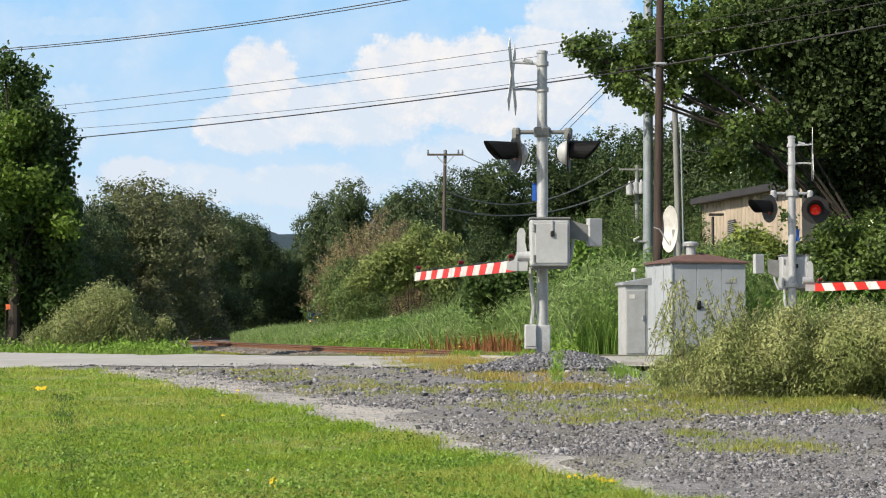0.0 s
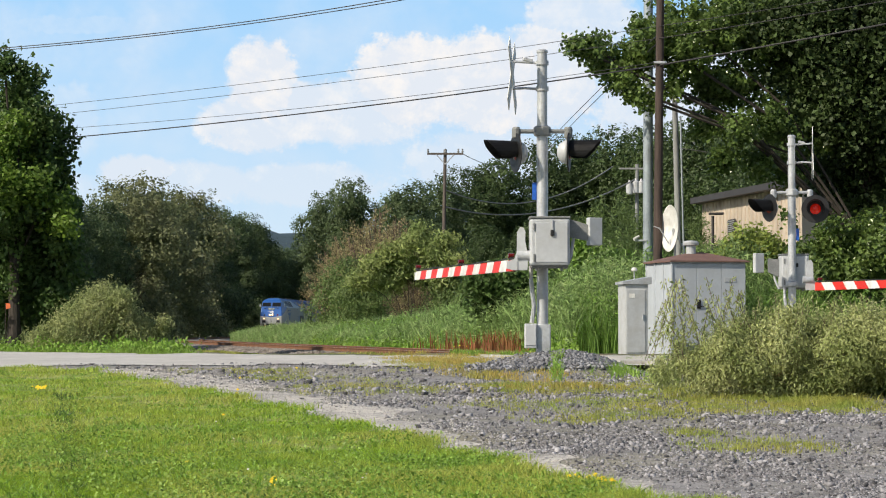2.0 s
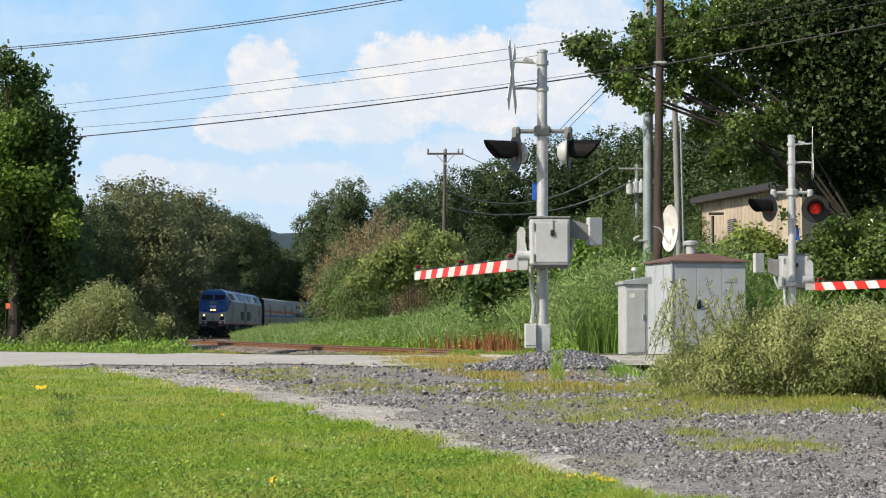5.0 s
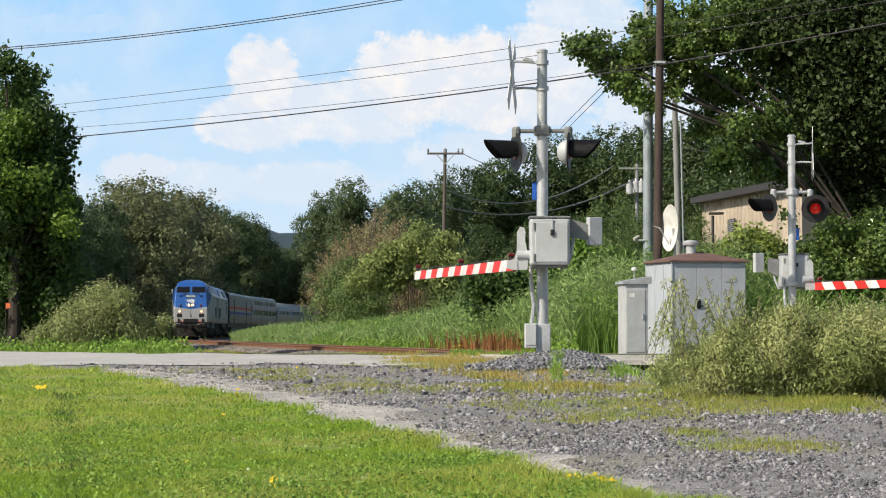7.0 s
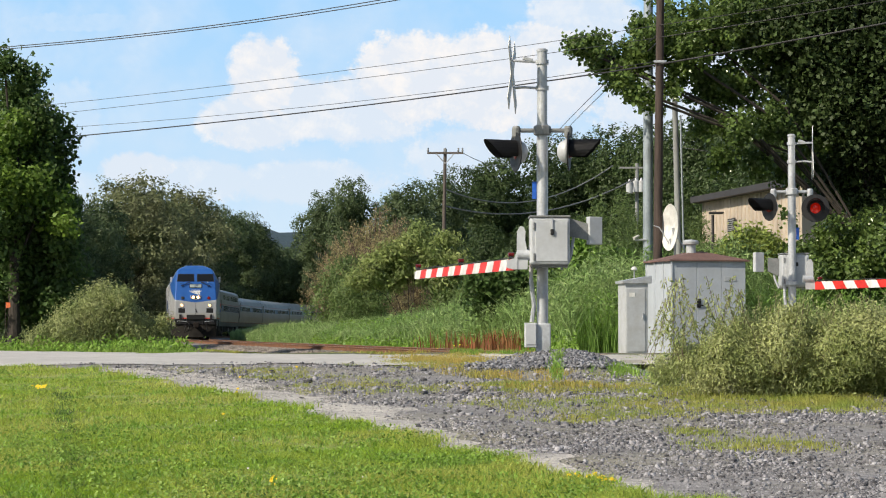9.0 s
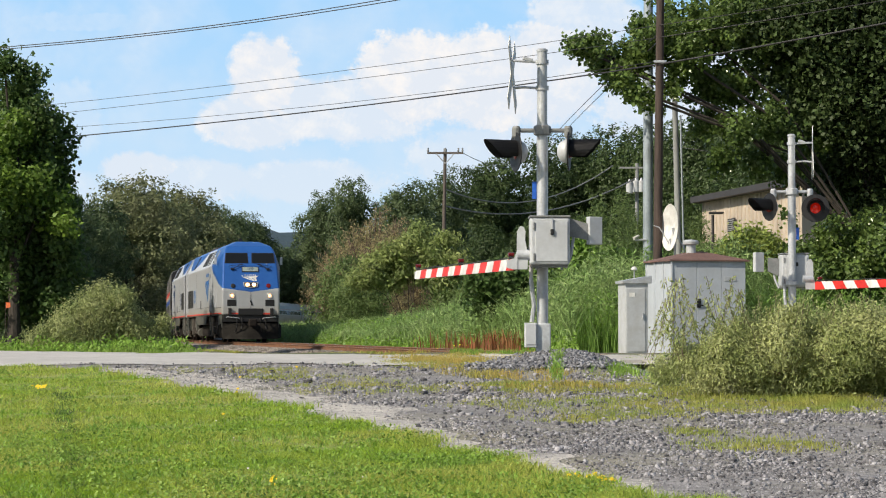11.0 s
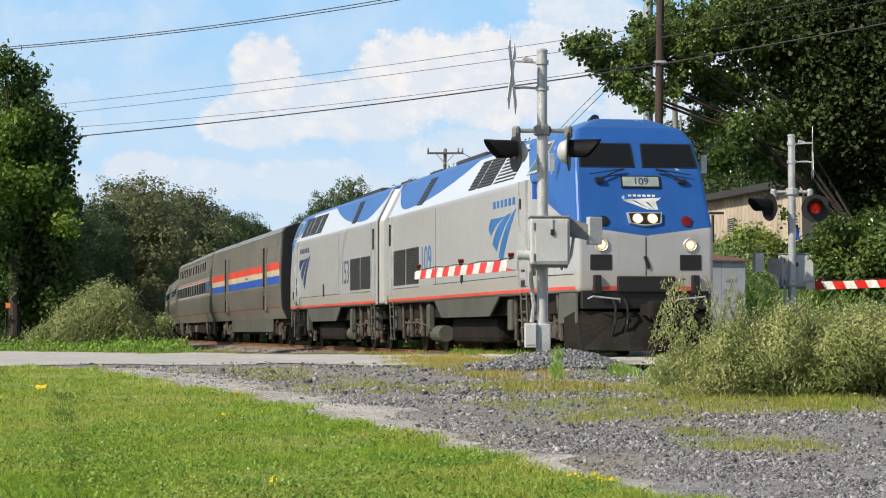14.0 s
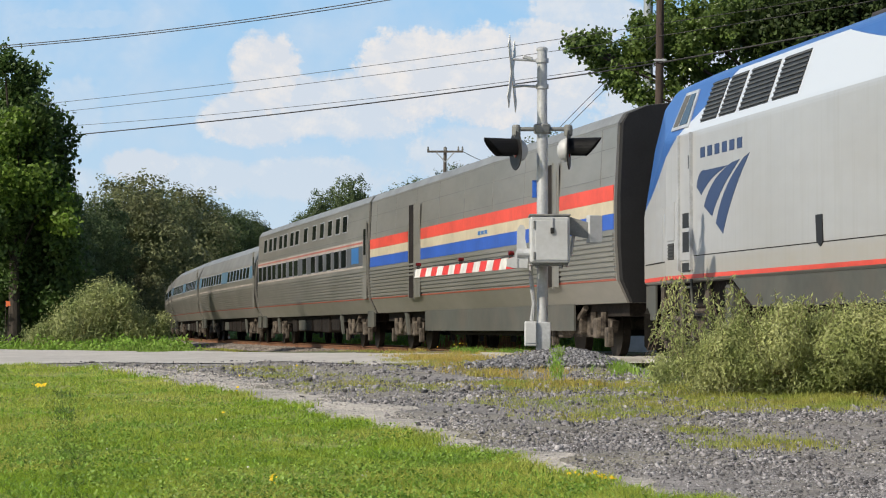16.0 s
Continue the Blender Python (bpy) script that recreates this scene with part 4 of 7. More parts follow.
def coach(sort):
    """sort: baggage, sleeper or coach."""
    words = {"baggage": "stainless steel baggage car with red, cream and blue stripes", "sleeper": "stainless steel sleeping car with two rows of windows",
             "coach": "stainless steel round-sided coach with a row of windows"}[sort]
    e = thing("passenger_car" if sort != "baggage" else "baggage_car", words, "passenger car", group="cars of the train")
    tall = sort != "coach"
    half = [(1.30, 0.92), (1.48, 1.3), (1.52, 1.9), (1.52, 2.7), (1.46, 3.9), (1.36, 4.06), (1.0, 4.2), (0.5, 4.26)] if tall else \
        [(1.30, 0.95), (1.46, 1.3), (1.57, 1.9), (1.58, 2.4), (1.52, 2.95), (1.32, 3.45), (0.95, 3.74), (0.45, 3.86)]
    ring = lambda x, w=1.0: [(x, -y * w, z) for y, z in half] + [(x, y * w, z) for y, z in reversed(half)]
    body = part("body", loft([ring(-12.85), ring(12.85)]), M["stainless"], e)
    rr = half[4:]
    rring = lambda x: [(x, -y - 0.004, z + 0.006) for y, z in rr] + [(x, y + 0.004, z + 0.006) for y, z in reversed(rr)]
    part("roof", loft([rring(-12.87), rring(12.87)]), M["carroof"], e)

    def wall_m(s, z):
        """Frame on the side wall at height z, leaning with it."""
        for (y0, z0), (y1, z1) in zip(half, half[1:]):
            if z0 <= z <= z1:
                w = (z - z0) / (z1 - z0)
                ln = math.hypot(y1 - y0, z1 - z0)
                up = (0, s * (y1 - y0) / ln, (z1 - z0) / ln)
                return frame_m((0, s * (y0 + (y1 - y0) * w), z), (1, 0, 0), up, (0, s * up[2], -s * up[1] * s))
        return None

    def plate(s, u0, z0, u1, z1, depth, material, name, parent=e):
        return part(name, slab(rect(u0, 0, u1, z1 - z0), depth, wall_m(s, z0)), material, parent)

    for s in (-1, 1):
        # fluted lower side
        zs = np.arange(1.36, 2.08, 0.085)
        for z in zs:
            plate(s, -12.8, z, 12.8, z + 0.042, 0.024, M["stainless"], "flute")
        plate(s, -12.8, 1.285, 12.8, 1.32, 0.008, M["stripe_thin"], "thin_red_stripe")
        for z in (3.02, 3.5, 3.86) if tall else (3.3,):
            plate(s, -12.8, z, 12.8, z + 0.012, 0.005, M["carroof"], "seam")
        for u in np.arange(-11.9, 12.5, 2.97):
            if sort == "baggage":
                plate(s, u, 2.9, u + 0.02, 3.86, 0.005, M["carroof"], "panel_joint")
        if sort == "baggage":
            for z0, z1, mm, nm in ((2.14, 2.40, "stripe_blue", "blue_stripe"), (2.402, 2.62, "cream", "cream_stripe"), (2.622, 2.88, "stripe_red", "red_stripe")):
                for u0, u1 in ((-12.8, -6.95), (-5.2, 7.55), (8.95, 12.8)):
                    plate(s, u0, z0, u1, z1, 0.006, M[mm], nm)
            for u0, u1 in ((-6.9, -5.25), (7.6, 8.9)):
                d = part("cargo_door", slab(rect(u0, 1.25, u1, 3.5), 0.004, side_m(s, 0.0, 1.522)), M["stainless"], e)
                # dark plate stands in for the shade inside the door's recess
                part("door_jamb", slab(rect(u0 + 0.15, 0, u0 + 0.8, 2.25), 0.01, frame_m((0, s * 1.525, 1.25), (1, 0, 0), (0, 0, 1), (0, s, 0))), M["under"], d)
                part("door_edge", slab(rect(u0 + 0.82, 0, u0 + 0.88, 2.3), 0.02, frame_m((0, s * 1.52, 1.22), (1, 0, 0), (0, 0, 1), (0, s, 0))), M["stainless"], d)
                part("door_pane", slab(rect(u0 + 0.9, 1.3, u1 - 0.12, 2.1), 0.012, frame_m((0, s * 1.525, 1.25), (1, 0, 0), (0, 0, 1), (0, s, 0))), M["stainless"], d)
            part("side_skirt", slab(rect(-5.7, 0.45, 9.2, 0.93), 0.04, side_m(s, 0, 1.28)), M["skirt"], e)
            for i in range(3):
                plate(s, 1.6 + i * 0.35, 2.46, 1.85 + i * 0.35, 2.54, 0.01, M["logoblue"], "name_bar")
        elif sort == "sleeper":
            plate(s, -12.8, 2.16, 12.2, 2.22, 0.006, M["paleline"], "pale_line")
            plate(s, -12.8, 2.225, 12.2, 2.76, 0.004, M["banddark"], "window_band")
            plate(s, -12.8, 2.765, 12.2, 2.82, 0.006, M["paleline"], "pale_line")
            plate(s, -12.8, 2.822, 12.2, 2.87, 0.006, M["dullred"], "red_line")
            plate(s, -12.8, 2.872, 12.2, 2.92, 0.006, M["paleline"], "pale_line")
            us = [-11.9, -10.6, -9.1, -7.8, -6.2, -4.9, -3.2, -1.9, 0.2, 2.2, 3.9, 5.6, 7.2, 8.6]
            for u in us:
                w = part("window_frame", slab(rect(u - 0.47, 0, u + 0.47, 0.54), 0.012, wall_m(s, 2.225)), M["galv"], e)
                part("pane", slab(rect(u - 0.45, 0.02, u + 0.45, 0.52), 0.018, wall_m(s, 2.225)), M["glass"], w)
            for u in us[1:]:
                w = part("window_frame", slab(rect(u - 0.42, 0, u + 0.42, 0.5), 0.012, wall_m(s, 3.24)), M["galv"], e)
                part("pane", slab(rect(u - 0.38, 0.03, u + 0.38, 0.47), 0.018, wall_m(s, 3.24)), M["glass"], w)
            plate(s, 10.0, 2.3, 11.3, 2.74, 0.008, M["logoblue"], "emblem_panel")
        else:
            plate(s, -12.8, 2.16, 12.2, 2.22, 0.006, M["paleline"], "pale_line")
            plate(s, -12.8, 2.42, 12.2, 2.9, 0.004, M["bandblue"], "window_band")
            plate(s, -12.8, 2.955, 12.2, 3.0, 0.006, M["paleline"], "pale_line")
            plate(s, -12.8, 3.002, 12.2, 3.05, 0.006, M["dullred"], "red_line")
            for i in range(17):
                u = -10.9 + i * 1.31
                if i in (8, 9):
                    continue
                w = part("window_frame", slab(rect(u - 0.5, 0, u + 0.5, 0.5), 0.012, wall_m(s, 2.41)), M["galv"], e)
                part("pane", slab(rect(u - 0.44, 0.04, u + 0.44, 0.46), 0.018, wall_m(s, 2.41)), M["glass"], w)
        d = part("vestibule_door", slab(rect(12.1, 0, 12.75, 2.1), 0.006, side_m(s, 0.012 if tall else 0.075, 1.52) @ Matrix.Translation((0, 1.3, 0))), M["stainless"], e) if sort != "baggage" else None
        if d:
            part("door_pane", slab(rect(12.25, 1.2, 12.6, 1.9), 0.012, side_m(s, 0.012 if tall else 0.075, 1.52) @ Matrix.Translation((0, 1.3, 0))), M["glass"], d)
            part("step_well", slab(rect(11.7, 0.55, 12.75, 1.0), 0.05, side_m(s, 0, 1.28)), M["skirt"], e)
            part("step_well", slab(rect(-12.75, 0.55, -11.7, 1.0), 0.05, side_m(s, 0, 1.28)), M["skirt"], e)
        for u in (-7.5, 7.5):
            part("yaw_damper", slab([(u - 1.3, 0.9), (u - 1.0, 0.9), (u - 0.7, 0.35), (u - 0.9, 0.35)], 0.06, side_m(s, 0, 1.22)), M["skirt"], e)
    part("gangway", box(26.0, 1.4, 2.5, (0, 0, 2.3), 0.03), M["black"], e)
    part("end_hood", loft([ring(12.852, 0.97), ring(12.95, 0.95)]), M["black"], e)
    part("end_hood", loft([ring(-12.95, 0.95), ring(-12.852, 0.97)]), M["black"], e)
    part("underframe", box(24.5, 2.2, 0.3, (0, 0, 0.85)), M["under"], e)
    rnd = random.Random(3)
    x = -5.6
    while x < 5.4 and sort != "baggage":
        w = rnd.uniform(0.8, 1.9)
        part("equipment_box", box(w, 2.3, rnd.uniform(0.35, 0.5), (x + w / 2, 0, 0.62), 0.04), M["skirt"] if rnd.random() < 0.3 else M["under"], e)
        x += w + rnd.uniform(0.2, 0.7)
    if sort == "baggage":
        part("equipment_box", box(10, 2.0, 0.4, (1, 0, 0.55), 0.04), M["under"], e)
    part("coupler", box(26.0, 0.2, 0.2, (0, 0, 0.85)), M["under"], e)
    for x in (-9.07, 9.07):
        bogie(e, x, 2.6, 0.457, False)
    return e


M["stripe_thin"] = mat("stripe_thin", (0.42, 0.11, 0.07), 0.6, 0, 0.15, 1)
CARS = [(loco("109"), 0.0, 21.03, 13.1, False), (loco("153"), 21.03, 21.03, 13.1, True), (coach("baggage"), 42.06, 26.0, 18.14, False), (coach("sleeper"), 68.06, 26.0, 18.14, False)]
first_coach = coach("coach")
CARS.append((first_coach, 94.06, 26.0, 18.14, False))
for k in range(1, 5):
    CARS.append((copy_thing(first_coach, Matrix()), 94.06 + 26.0 * k, 26.0, 18.14, False))

# ---- placing ----
F = 4356.0


def at(px, py, d):
    """The place d metres ahead that the resting camera shows at (px, py)."""
    return Vector(((px - 784.0) / F * d, d, EYE_Z + (589.6 - py) / F * d))


def on_ground(px, py):
    """Where those sight lines meet the ground, in plan."""
    d = np.arange(6.0, 75.0, 0.1)[None, :]
    x, z = (px[:, None] - 784.0) / F * d, EYE_Z + (589.6 - py[:, None]) / F * d
    hit = np.argmax(z <= ground_z(x, d + 0 * x) + 0.01, axis=1)
    far_off = d[0][hit]
    return (px - 784.0) / F * far_off, far_off


# ---- sky backdrop ----
def sky_material():
    m = bpy.data.materials.new("summer_sky")
    m.use_nodes = True
    n, l = m.node_tree.nodes, m.node_tree.links
    n.remove(n["Principled BSDF"])
    em = n.new("ShaderNodeEmission")
    l.new(em.outputs[0], n["Material Output"].inputs[0])
    tc = n.new("ShaderNodeTexCoord")
    sp = n.new("ShaderNodeSeparateXYZ")
    l.new(tc.outputs["Object"], sp.inputs[0])

    def op(kind, a, c=0.0, d=0.0, clamp=False):
        q = n.new("ShaderNodeMath")
        q.operation, q.use_clamp = kind, clamp
        for i, v in enumerate((a, c, d)):
            if isinstance(v, (int, float)):
                q.inputs[i].default_value = v
            else:
                l.new(v, q.inputs[i])
        return q.outputs[0]

    def noise_tex(scale, detail, rough=0.55):
        q = n.new("ShaderNodeTexNoise")
        q.inputs["Scale"].default_value, q.inputs["Detail"].default_value, q.inputs["Roughness"].default_value = scale, detail, rough
        l.new(tc.outputs["Object"], q.inputs["Vector"])
        return q

    puff, fine = noise_tex(1.6, 6, 0.6), noise_tex(6.5, 6, 0.6)
    warp = op("ADD", op("MULTIPLY", op("SUBTRACT", puff.outputs["Fac"], 0.5), 1.0), op("MULTIPLY", op("SUBTRACT", fine.outputs["Fac"], 0.5), 0.42))
    # cumulus heads: centre, half width, half height, firmness, in units of a hundred
    heads = [(4.62, 1.4, 0.72, 0.85, 1.0), (4.5, 2.2, 1.1, 0.6, 0.85), (5.3, 1.95, 0.9, 0.6, 0.85), (7.2, 1.45, 1.1, 0.95, 1.0), (8.6, 1.5, 1.25, 1.0, 1.0), (6.3, 2.0, 1.5, 0.7, 0.8), (9.6, 1.4, 1.2, 1.1, 0.9), (10.3, 0.3, 1.1, 0.75, 0.7),
             (2.4, 3.05, 0.75, 0.36, 0.8), (3.4, 3.25, 1.3, 0.42, 0.62), (5.4, 3.3, 1.7, 0.45, 0.6), (8.6, 2.9, 1.6, 0.7, 0.6), (1.2, 2.2, 0.7, 0.8, 0.3), (12.2, 1.9, 1.8, 1.6, 0.75), (0.9, 3.6, 1.6, 0.6, 0.4), (1.3, 0.45, 1.6, 0.2, 0.25)]
    cover = None
    for cx, cy, rx, ry, firm in heads:
        dx = op("DIVIDE", op("SUBTRACT", sp.outputs[0], cx), rx)
        dy = op("DIVIDE", op("ADD", sp.outputs[1], cy), ry)
        r = op("ADD", op("MULTIPLY", dx, dx), op("MULTIPLY", dy, dy))
        v = op("ADD", op("SUBTRACT", 1.0, r), op("MULTIPLY", warp, 1.5))
        v = op("MULTIPLY", op("MULTIPLY", v, 1.3 + 1.6 * firm, clamp=True), firm)
        cover = v if cover is None else op("MAXIMUM", cover, v)
    soft = op("MULTIPLY", op("SUBTRACT", noise_tex(0.55, 4).outputs["Fac"], 0.42), 1.2, clamp=True)
    cover = op("MAXIMUM", cover, soft)
    # blue deepening upward, pale towards the ground
    lift = n.new("ShaderNodeMapRange")
    lift.inputs[1].default_value, lift.inputs[2].default_value = -4.4, 0.2
    l.new(sp.outputs[1], lift.inputs[0])
    blue = n.new("ShaderNodeMix")
    blue.data_type = "RGBA"
    blue.inputs[6].default_value, blue.inputs[7].default_value = (0.60, 0.77, 0.92, 1), (0.36, 0.64, 0.95, 1)
    l.new(lift.outputs[0], blue.inputs[0])
    shade = n.new("ShaderNodeMix")
    shade.data_type = "RGBA"
    shade.inputs[6].default_value, shade.inputs[7].default_value = (0.70, 0.77, 0.87, 1), (0.92, 0.895, 0.88, 1)
    lit = op("MULTIPLY", op("ADD", op("ADD", op("SUBTRACT", puff.outputs["Fac"], 0.37), op("MULTIPLY", op("SUBTRACT", fine.outputs["Fac"], 0.5), 0.45)), op("MULTIPLY", sp.outputs[1], 0.05)), 3.0, clamp=True)
    l.new(op("ADD", lit, 0.25, clamp=True), shade.inputs[0])
    mix = n.new("ShaderNodeMix")
    mix.data_type = "RGBA"
    l.new(cover, mix.inputs[0])
    l.new(blue.outputs[2], mix.inputs[6])
    l.new(shade.outputs[2], mix.inputs[7])
    l.new(mix.outputs[2], em.inputs[0])
    em.inputs[1].default_value = 1.0
    return m


SKY_D = 3000.0
UNIT = 100.0 / F * SKY_D
backdrop = raw("backdrop", [(-40, -10, 0), (60, -10, 0), (60, 20, 0), (-40, 20, 0)], [(0, 1, 2, 3)], sky_material(), "blue summer sky with white cumulus clouds", "sky", "structure")


def sky_pose(right, up):
    """The sky stands upright far behind everything; the clouds drift slowly."""
    return Matrix.Translation(((-784.0 + right) / F * SKY_D, SKY_D, EYE_Z + (589.6 + up) / F * SKY_D)) @ pose(0, 0, 0, 90, 0, 0) @ Matrix.Diagonal((UNIT, UNIT, UNIT, 1))


backdrop.matrix_basis = sky_pose(0, 0)

# far ridge, its colour blued to stand in for haze
ridge_x = np.arange(-700, 700, 12.0)
ridge_z = 71 + 10 * np.sin(ridge_x / 90.0) + 6 * np.sin(ridge_x / 31.0) + 2.0 * np.sin(ridge_x / 7.0)
rv = [(x, 1500 - (0 if k else 400), z * k - 2 * (1 - k)) for k in (0, 1) for x, z in zip(ridge_x, ridge_z)]
nr = len(ridge_x)
raw("far_ridge", rv, [(i, i + 1, nr + i + 1, nr + i) for i in range(nr - 1)], M["hill"], "wooded ridge on the horizon, distance haze put into its blue colour", "hill", "structure")


# ---- crossing signals ----
def lamp_head(parent, p, yaw, lit, pitch=0.0):
    """A round black background with a hooded red lens; p its middle, yaw the way it faces in degrees from +x."""
    m = Matrix.Translation(p) @ pose(0, 0, 0, 0, 0, yaw) @ pose(0, 0, 0, 0, 90 + pitch, 0)
    disc = part("background_disc", lathe([(0.05, 0.0), (0.27, 0.0), (0.275, 0.008), (0.27, 0.016), (0.05, 0.016)], m, 32), M["black"], parent, "round black lamp background")
    part("lamp_case", lathe([(0.17, 0.0), (0.165, -0.04), (0.13, -0.11), (0.06, -0.15), (0.02, -0.155)], m, 24), M["boxgrey"], disc, "pale grey domed lamp housing", True)
    part("lens", lathe([(0.105, 0.018), (0.095, 0.03), (0.05, 0.042), (0.0, 0.046)], m, 24), M["lens"] if lit else M["redlens"], disc, "red glass lens")
    own = bmesh.new()
    rows = []
    for k in range(17):
        a = radians(-115 + 230 * k / 16)
        reach = 0.14 + 0.32 * math.cos(a * 0.62)
        for r, w in ((0.165, 0.02), (0.172, reach)):
            rows.append(own.verts.new((-r * math.cos(a), r * math.sin(a), w)))
    for k in range(16):
        own.faces.new((rows[2 * k], rows[2 * k + 1], rows[2 * k + 3], rows[2 * k + 2]))
    bmesh.ops.solidify(own, geom=own.faces[:], thickness=0.006)
    bmesh.ops.transform(own, matrix=m, verts=own.verts)
    part("hood", own, M["black"], disc, "black sheet metal visor")
    return disc


def signal(base, flip, arm_dir, arm_len, heads, label, yaw):
    """flip: +1 has the sign and the arm on the -x side. arm_dir: the arm's way in plan."""
    e = thing("crossing_signal", label, "crossing signal", Matrix.Translation(base), "crossing signals")
    f = -flip
    bm = rod((0, 0, -0.25), (0, 0, 3.12), 0.078, None, 24)
    rod((0, 0, 3.12), (0, 0, 4.12), 0.07, None, 24, bm)
    mast = part("mast", bm, M["galv"], e, smooth=False)
    part("mast_cap", lathe([(0.078, 4.12), (0.08, 4.15), (0.05, 4.17), (0, 4.172)]), M["galv"], mast)
    for z in (3.98, 3.62):
        bm = lathe([(0.074, z - 0.03), (0.09, z - 0.03), (0.09, z + 0.03), (0.074, z + 0.03)])
        pipe([(f * 0.08, 0, z), (f * 0.25, -0.01, z + 0.01), (f * 0.40, 0, z + (0.02 if z > 3.8 else 0.0))], 0.018, 8, bm)
        part("sign_bracket", bm, M["galv"], e)
    part("bracket_bolt", box(0.14, 0.06, 0.05, (f * 0.2, 0, 4.02), 0.01, rot=pose(0, 0, 0, 0, 15, 0)), M["galv"], e)
    for a in (45, -45):
        part("crossbuck_blade", box(0.012, 1.22, 0.22, (f * (0.41 + 0.012 * (a > 0)), 0, 3.80), 0.003, rot=pose(0, 0, 0, 0, 0, yaw) @ pose(0, 0, 0, a, 0, 0)), M["white"], e, "white reflective crossbuck board")
    # cross arm and lamps
    bm = rod((-0.37, 0, 3.03), (0.37, 0, 3.03), 0.03, None, 12)
    lathe([(0.1, 2.96), (0.12, 2.98), (0.12, 3.08), (0.1, 3.1)], None, 8, bm)
    for s in (-1, 1):
        lathe([(0.045, 2.93), (0.06, 2.95), (0.06, 3.06), (0.045, 3.09)], Matrix.Translation((s * 0.36, 0, 0)), 12, bm)
        pipe([(s * 0.36, 0, 2.95), (s * 0.34, -0.02, 2.82), (s * 0.30, 0, 2.76)], 0.03, 8, bm)
    part("cross_arm", bm, M["galvdark"] if flip > 0 else M["galv"], e)
    for p, yaw, lit in heads:
        lamp_head(e, p, yaw, lit)
    part("number_sign", box(0.06, 0.012, 0.24, (f * 0.11, -0.02, 2.2), 0.003), M["bluesign"], e, "small blue metal notice plate")
    # gate machine
    by = -0.34 if flip > 0 else 0.36
    gb = part("gate_machine", box(0.54, 0.52, 0.64, (0.08, by, 1.48), 0.03), M["boxgrey"], e, "grey cast gate machine housing")
    part("lid", box(0.56, 0.54, 0.03, (0.08, by, 1.812), 0.01), M["galvdark"], gb)
    part("door_plate", box(0.44, 0.012, 0.54, (0.1, by - 0.263, 1.47), 0.006), M["boxgrey"], gb)
    for z in (1.26, 1.68):
        part("hinge", rod((-0.135, by - 0.27, z - 0.05), (-0.135, by - 0.27, z + 0.05), 0.014, None, 8), M["galvdark"], gb)
    part("padlock", box(0.05, 0.04, 0.08, (0.11, by - 0.28, 1.6), 0.012), M["black"], gb)
    part("hasp", box(0.03, 0.02, 0.16, (0.11, by - 0.275, 1.7), 0.004), M["galv"], gb)
    part("base_flange", box(0.5, 0.44, 0.04, (0.08, by + 0.02, 1.15), 0.01), M["galvdark"], gb)
    for dx in (-0.1, 0.24):
        part("flange_bolt", rod((0.0 + dx, by - 0.17, 1.09), (0.0 + dx, by - 0.17, 1.14), 0.02, None, 6), M["galvdark"], gb)
    part("saddle_clamp", lathe([(0.08, 1.16), (0.12, 1.18), (0.12, 1.26), (0.08, 1.28)]), M["galv"], e)
    # counterweight on the far side of the arm, bracket darkened in place of shadow
    cw = part("counterweight_arm", slab([(0.36, 1.55), (0.36, 1.8), (0.62, 1.72), (0.62, 1.5)] if flip > 0 else [(-0.3, 1.35), (-0.3, 1.7), (-0.52, 1.72), (-0.52, 1.45)], 0.05, side_m(-1, 0, 0.3)), M["galvdark"], e)
    part("brace", pipe([(f * -0.42, -0.3, 1.58), (f * -0.38, -0.3, 1.3), (f * -0.3, -0.3, 1.12)], 0.022), M["boxgrey"], cw)
    part("counterweight", box(0.2, 0.1, 0.38, (f * -0.70, -0.3, 1.63), 0.01, rot=pose(0, 0, 0, 0, 0, 25)), M["boxgrey"], cw)
    # pivot casting and arm
    part("pivot_casting", slab([(-0.1, 1.1), (0.1, 1.1), (0.11, 1.3), (0.07, 1.5), (0.075, 1.62), (0.05, 1.68), (0.0, 1.69), (-0.04, 1.62), (-0.045, 1.35), (-0.08, 1.25), (-0.18, 1.22), (-0.18, 1.12)] if flip > 0 else [(0.1, 1.1), (-0.1, 1.1), (-0.11, 1.3), (-0.07, 1.5), (-0.075, 1.62), (-0.05, 1.68), (0.0, 1.69), (0.04, 1.62), (0.045, 1.35), (0.08, 1.25), (0.18, 1.22), (0.18, 1.12)], 0.07,
                                 frame_m((f * 0.32, -0.3, 0), (1, 0, 0), (0, 0, 1), (0, -1, 0))), M["boxgrey"], e)
    part("hub", rod((f * 0.16, -0.34, 1.3), (f * 0.36, -0.34, 1.3), 0.07, None, 16), M["galv"], e)
    a0 = Vector((f * 0.38, -0.28, 1.17))
    d = Vector((*arm_dir, 0)).normalized()
    wdir = Vector((-d.y, d.x, 0))
    arm = part("gate_arm", slab(rect(-0.1, -0.07, arm_len, 0.055), 0.02, frame_m(a0 - wdir * 0.01, d, (0, 0, 1), wdir)), M["galv"], e, "long striped barrier arm, lowered")
    step = 0.4064
    n = int(arm_len / step)
    for i in range(n):
        h0, h1 = 0.078 - 0.012 * i / n, 0.078 - 0.012 * (i + 1) / n
        for side in (-1, 1):
            mm = frame_m(a0 + wdir * (side * 0.012), d, (0, 0, 1), wdir * side)
            k = 0.07
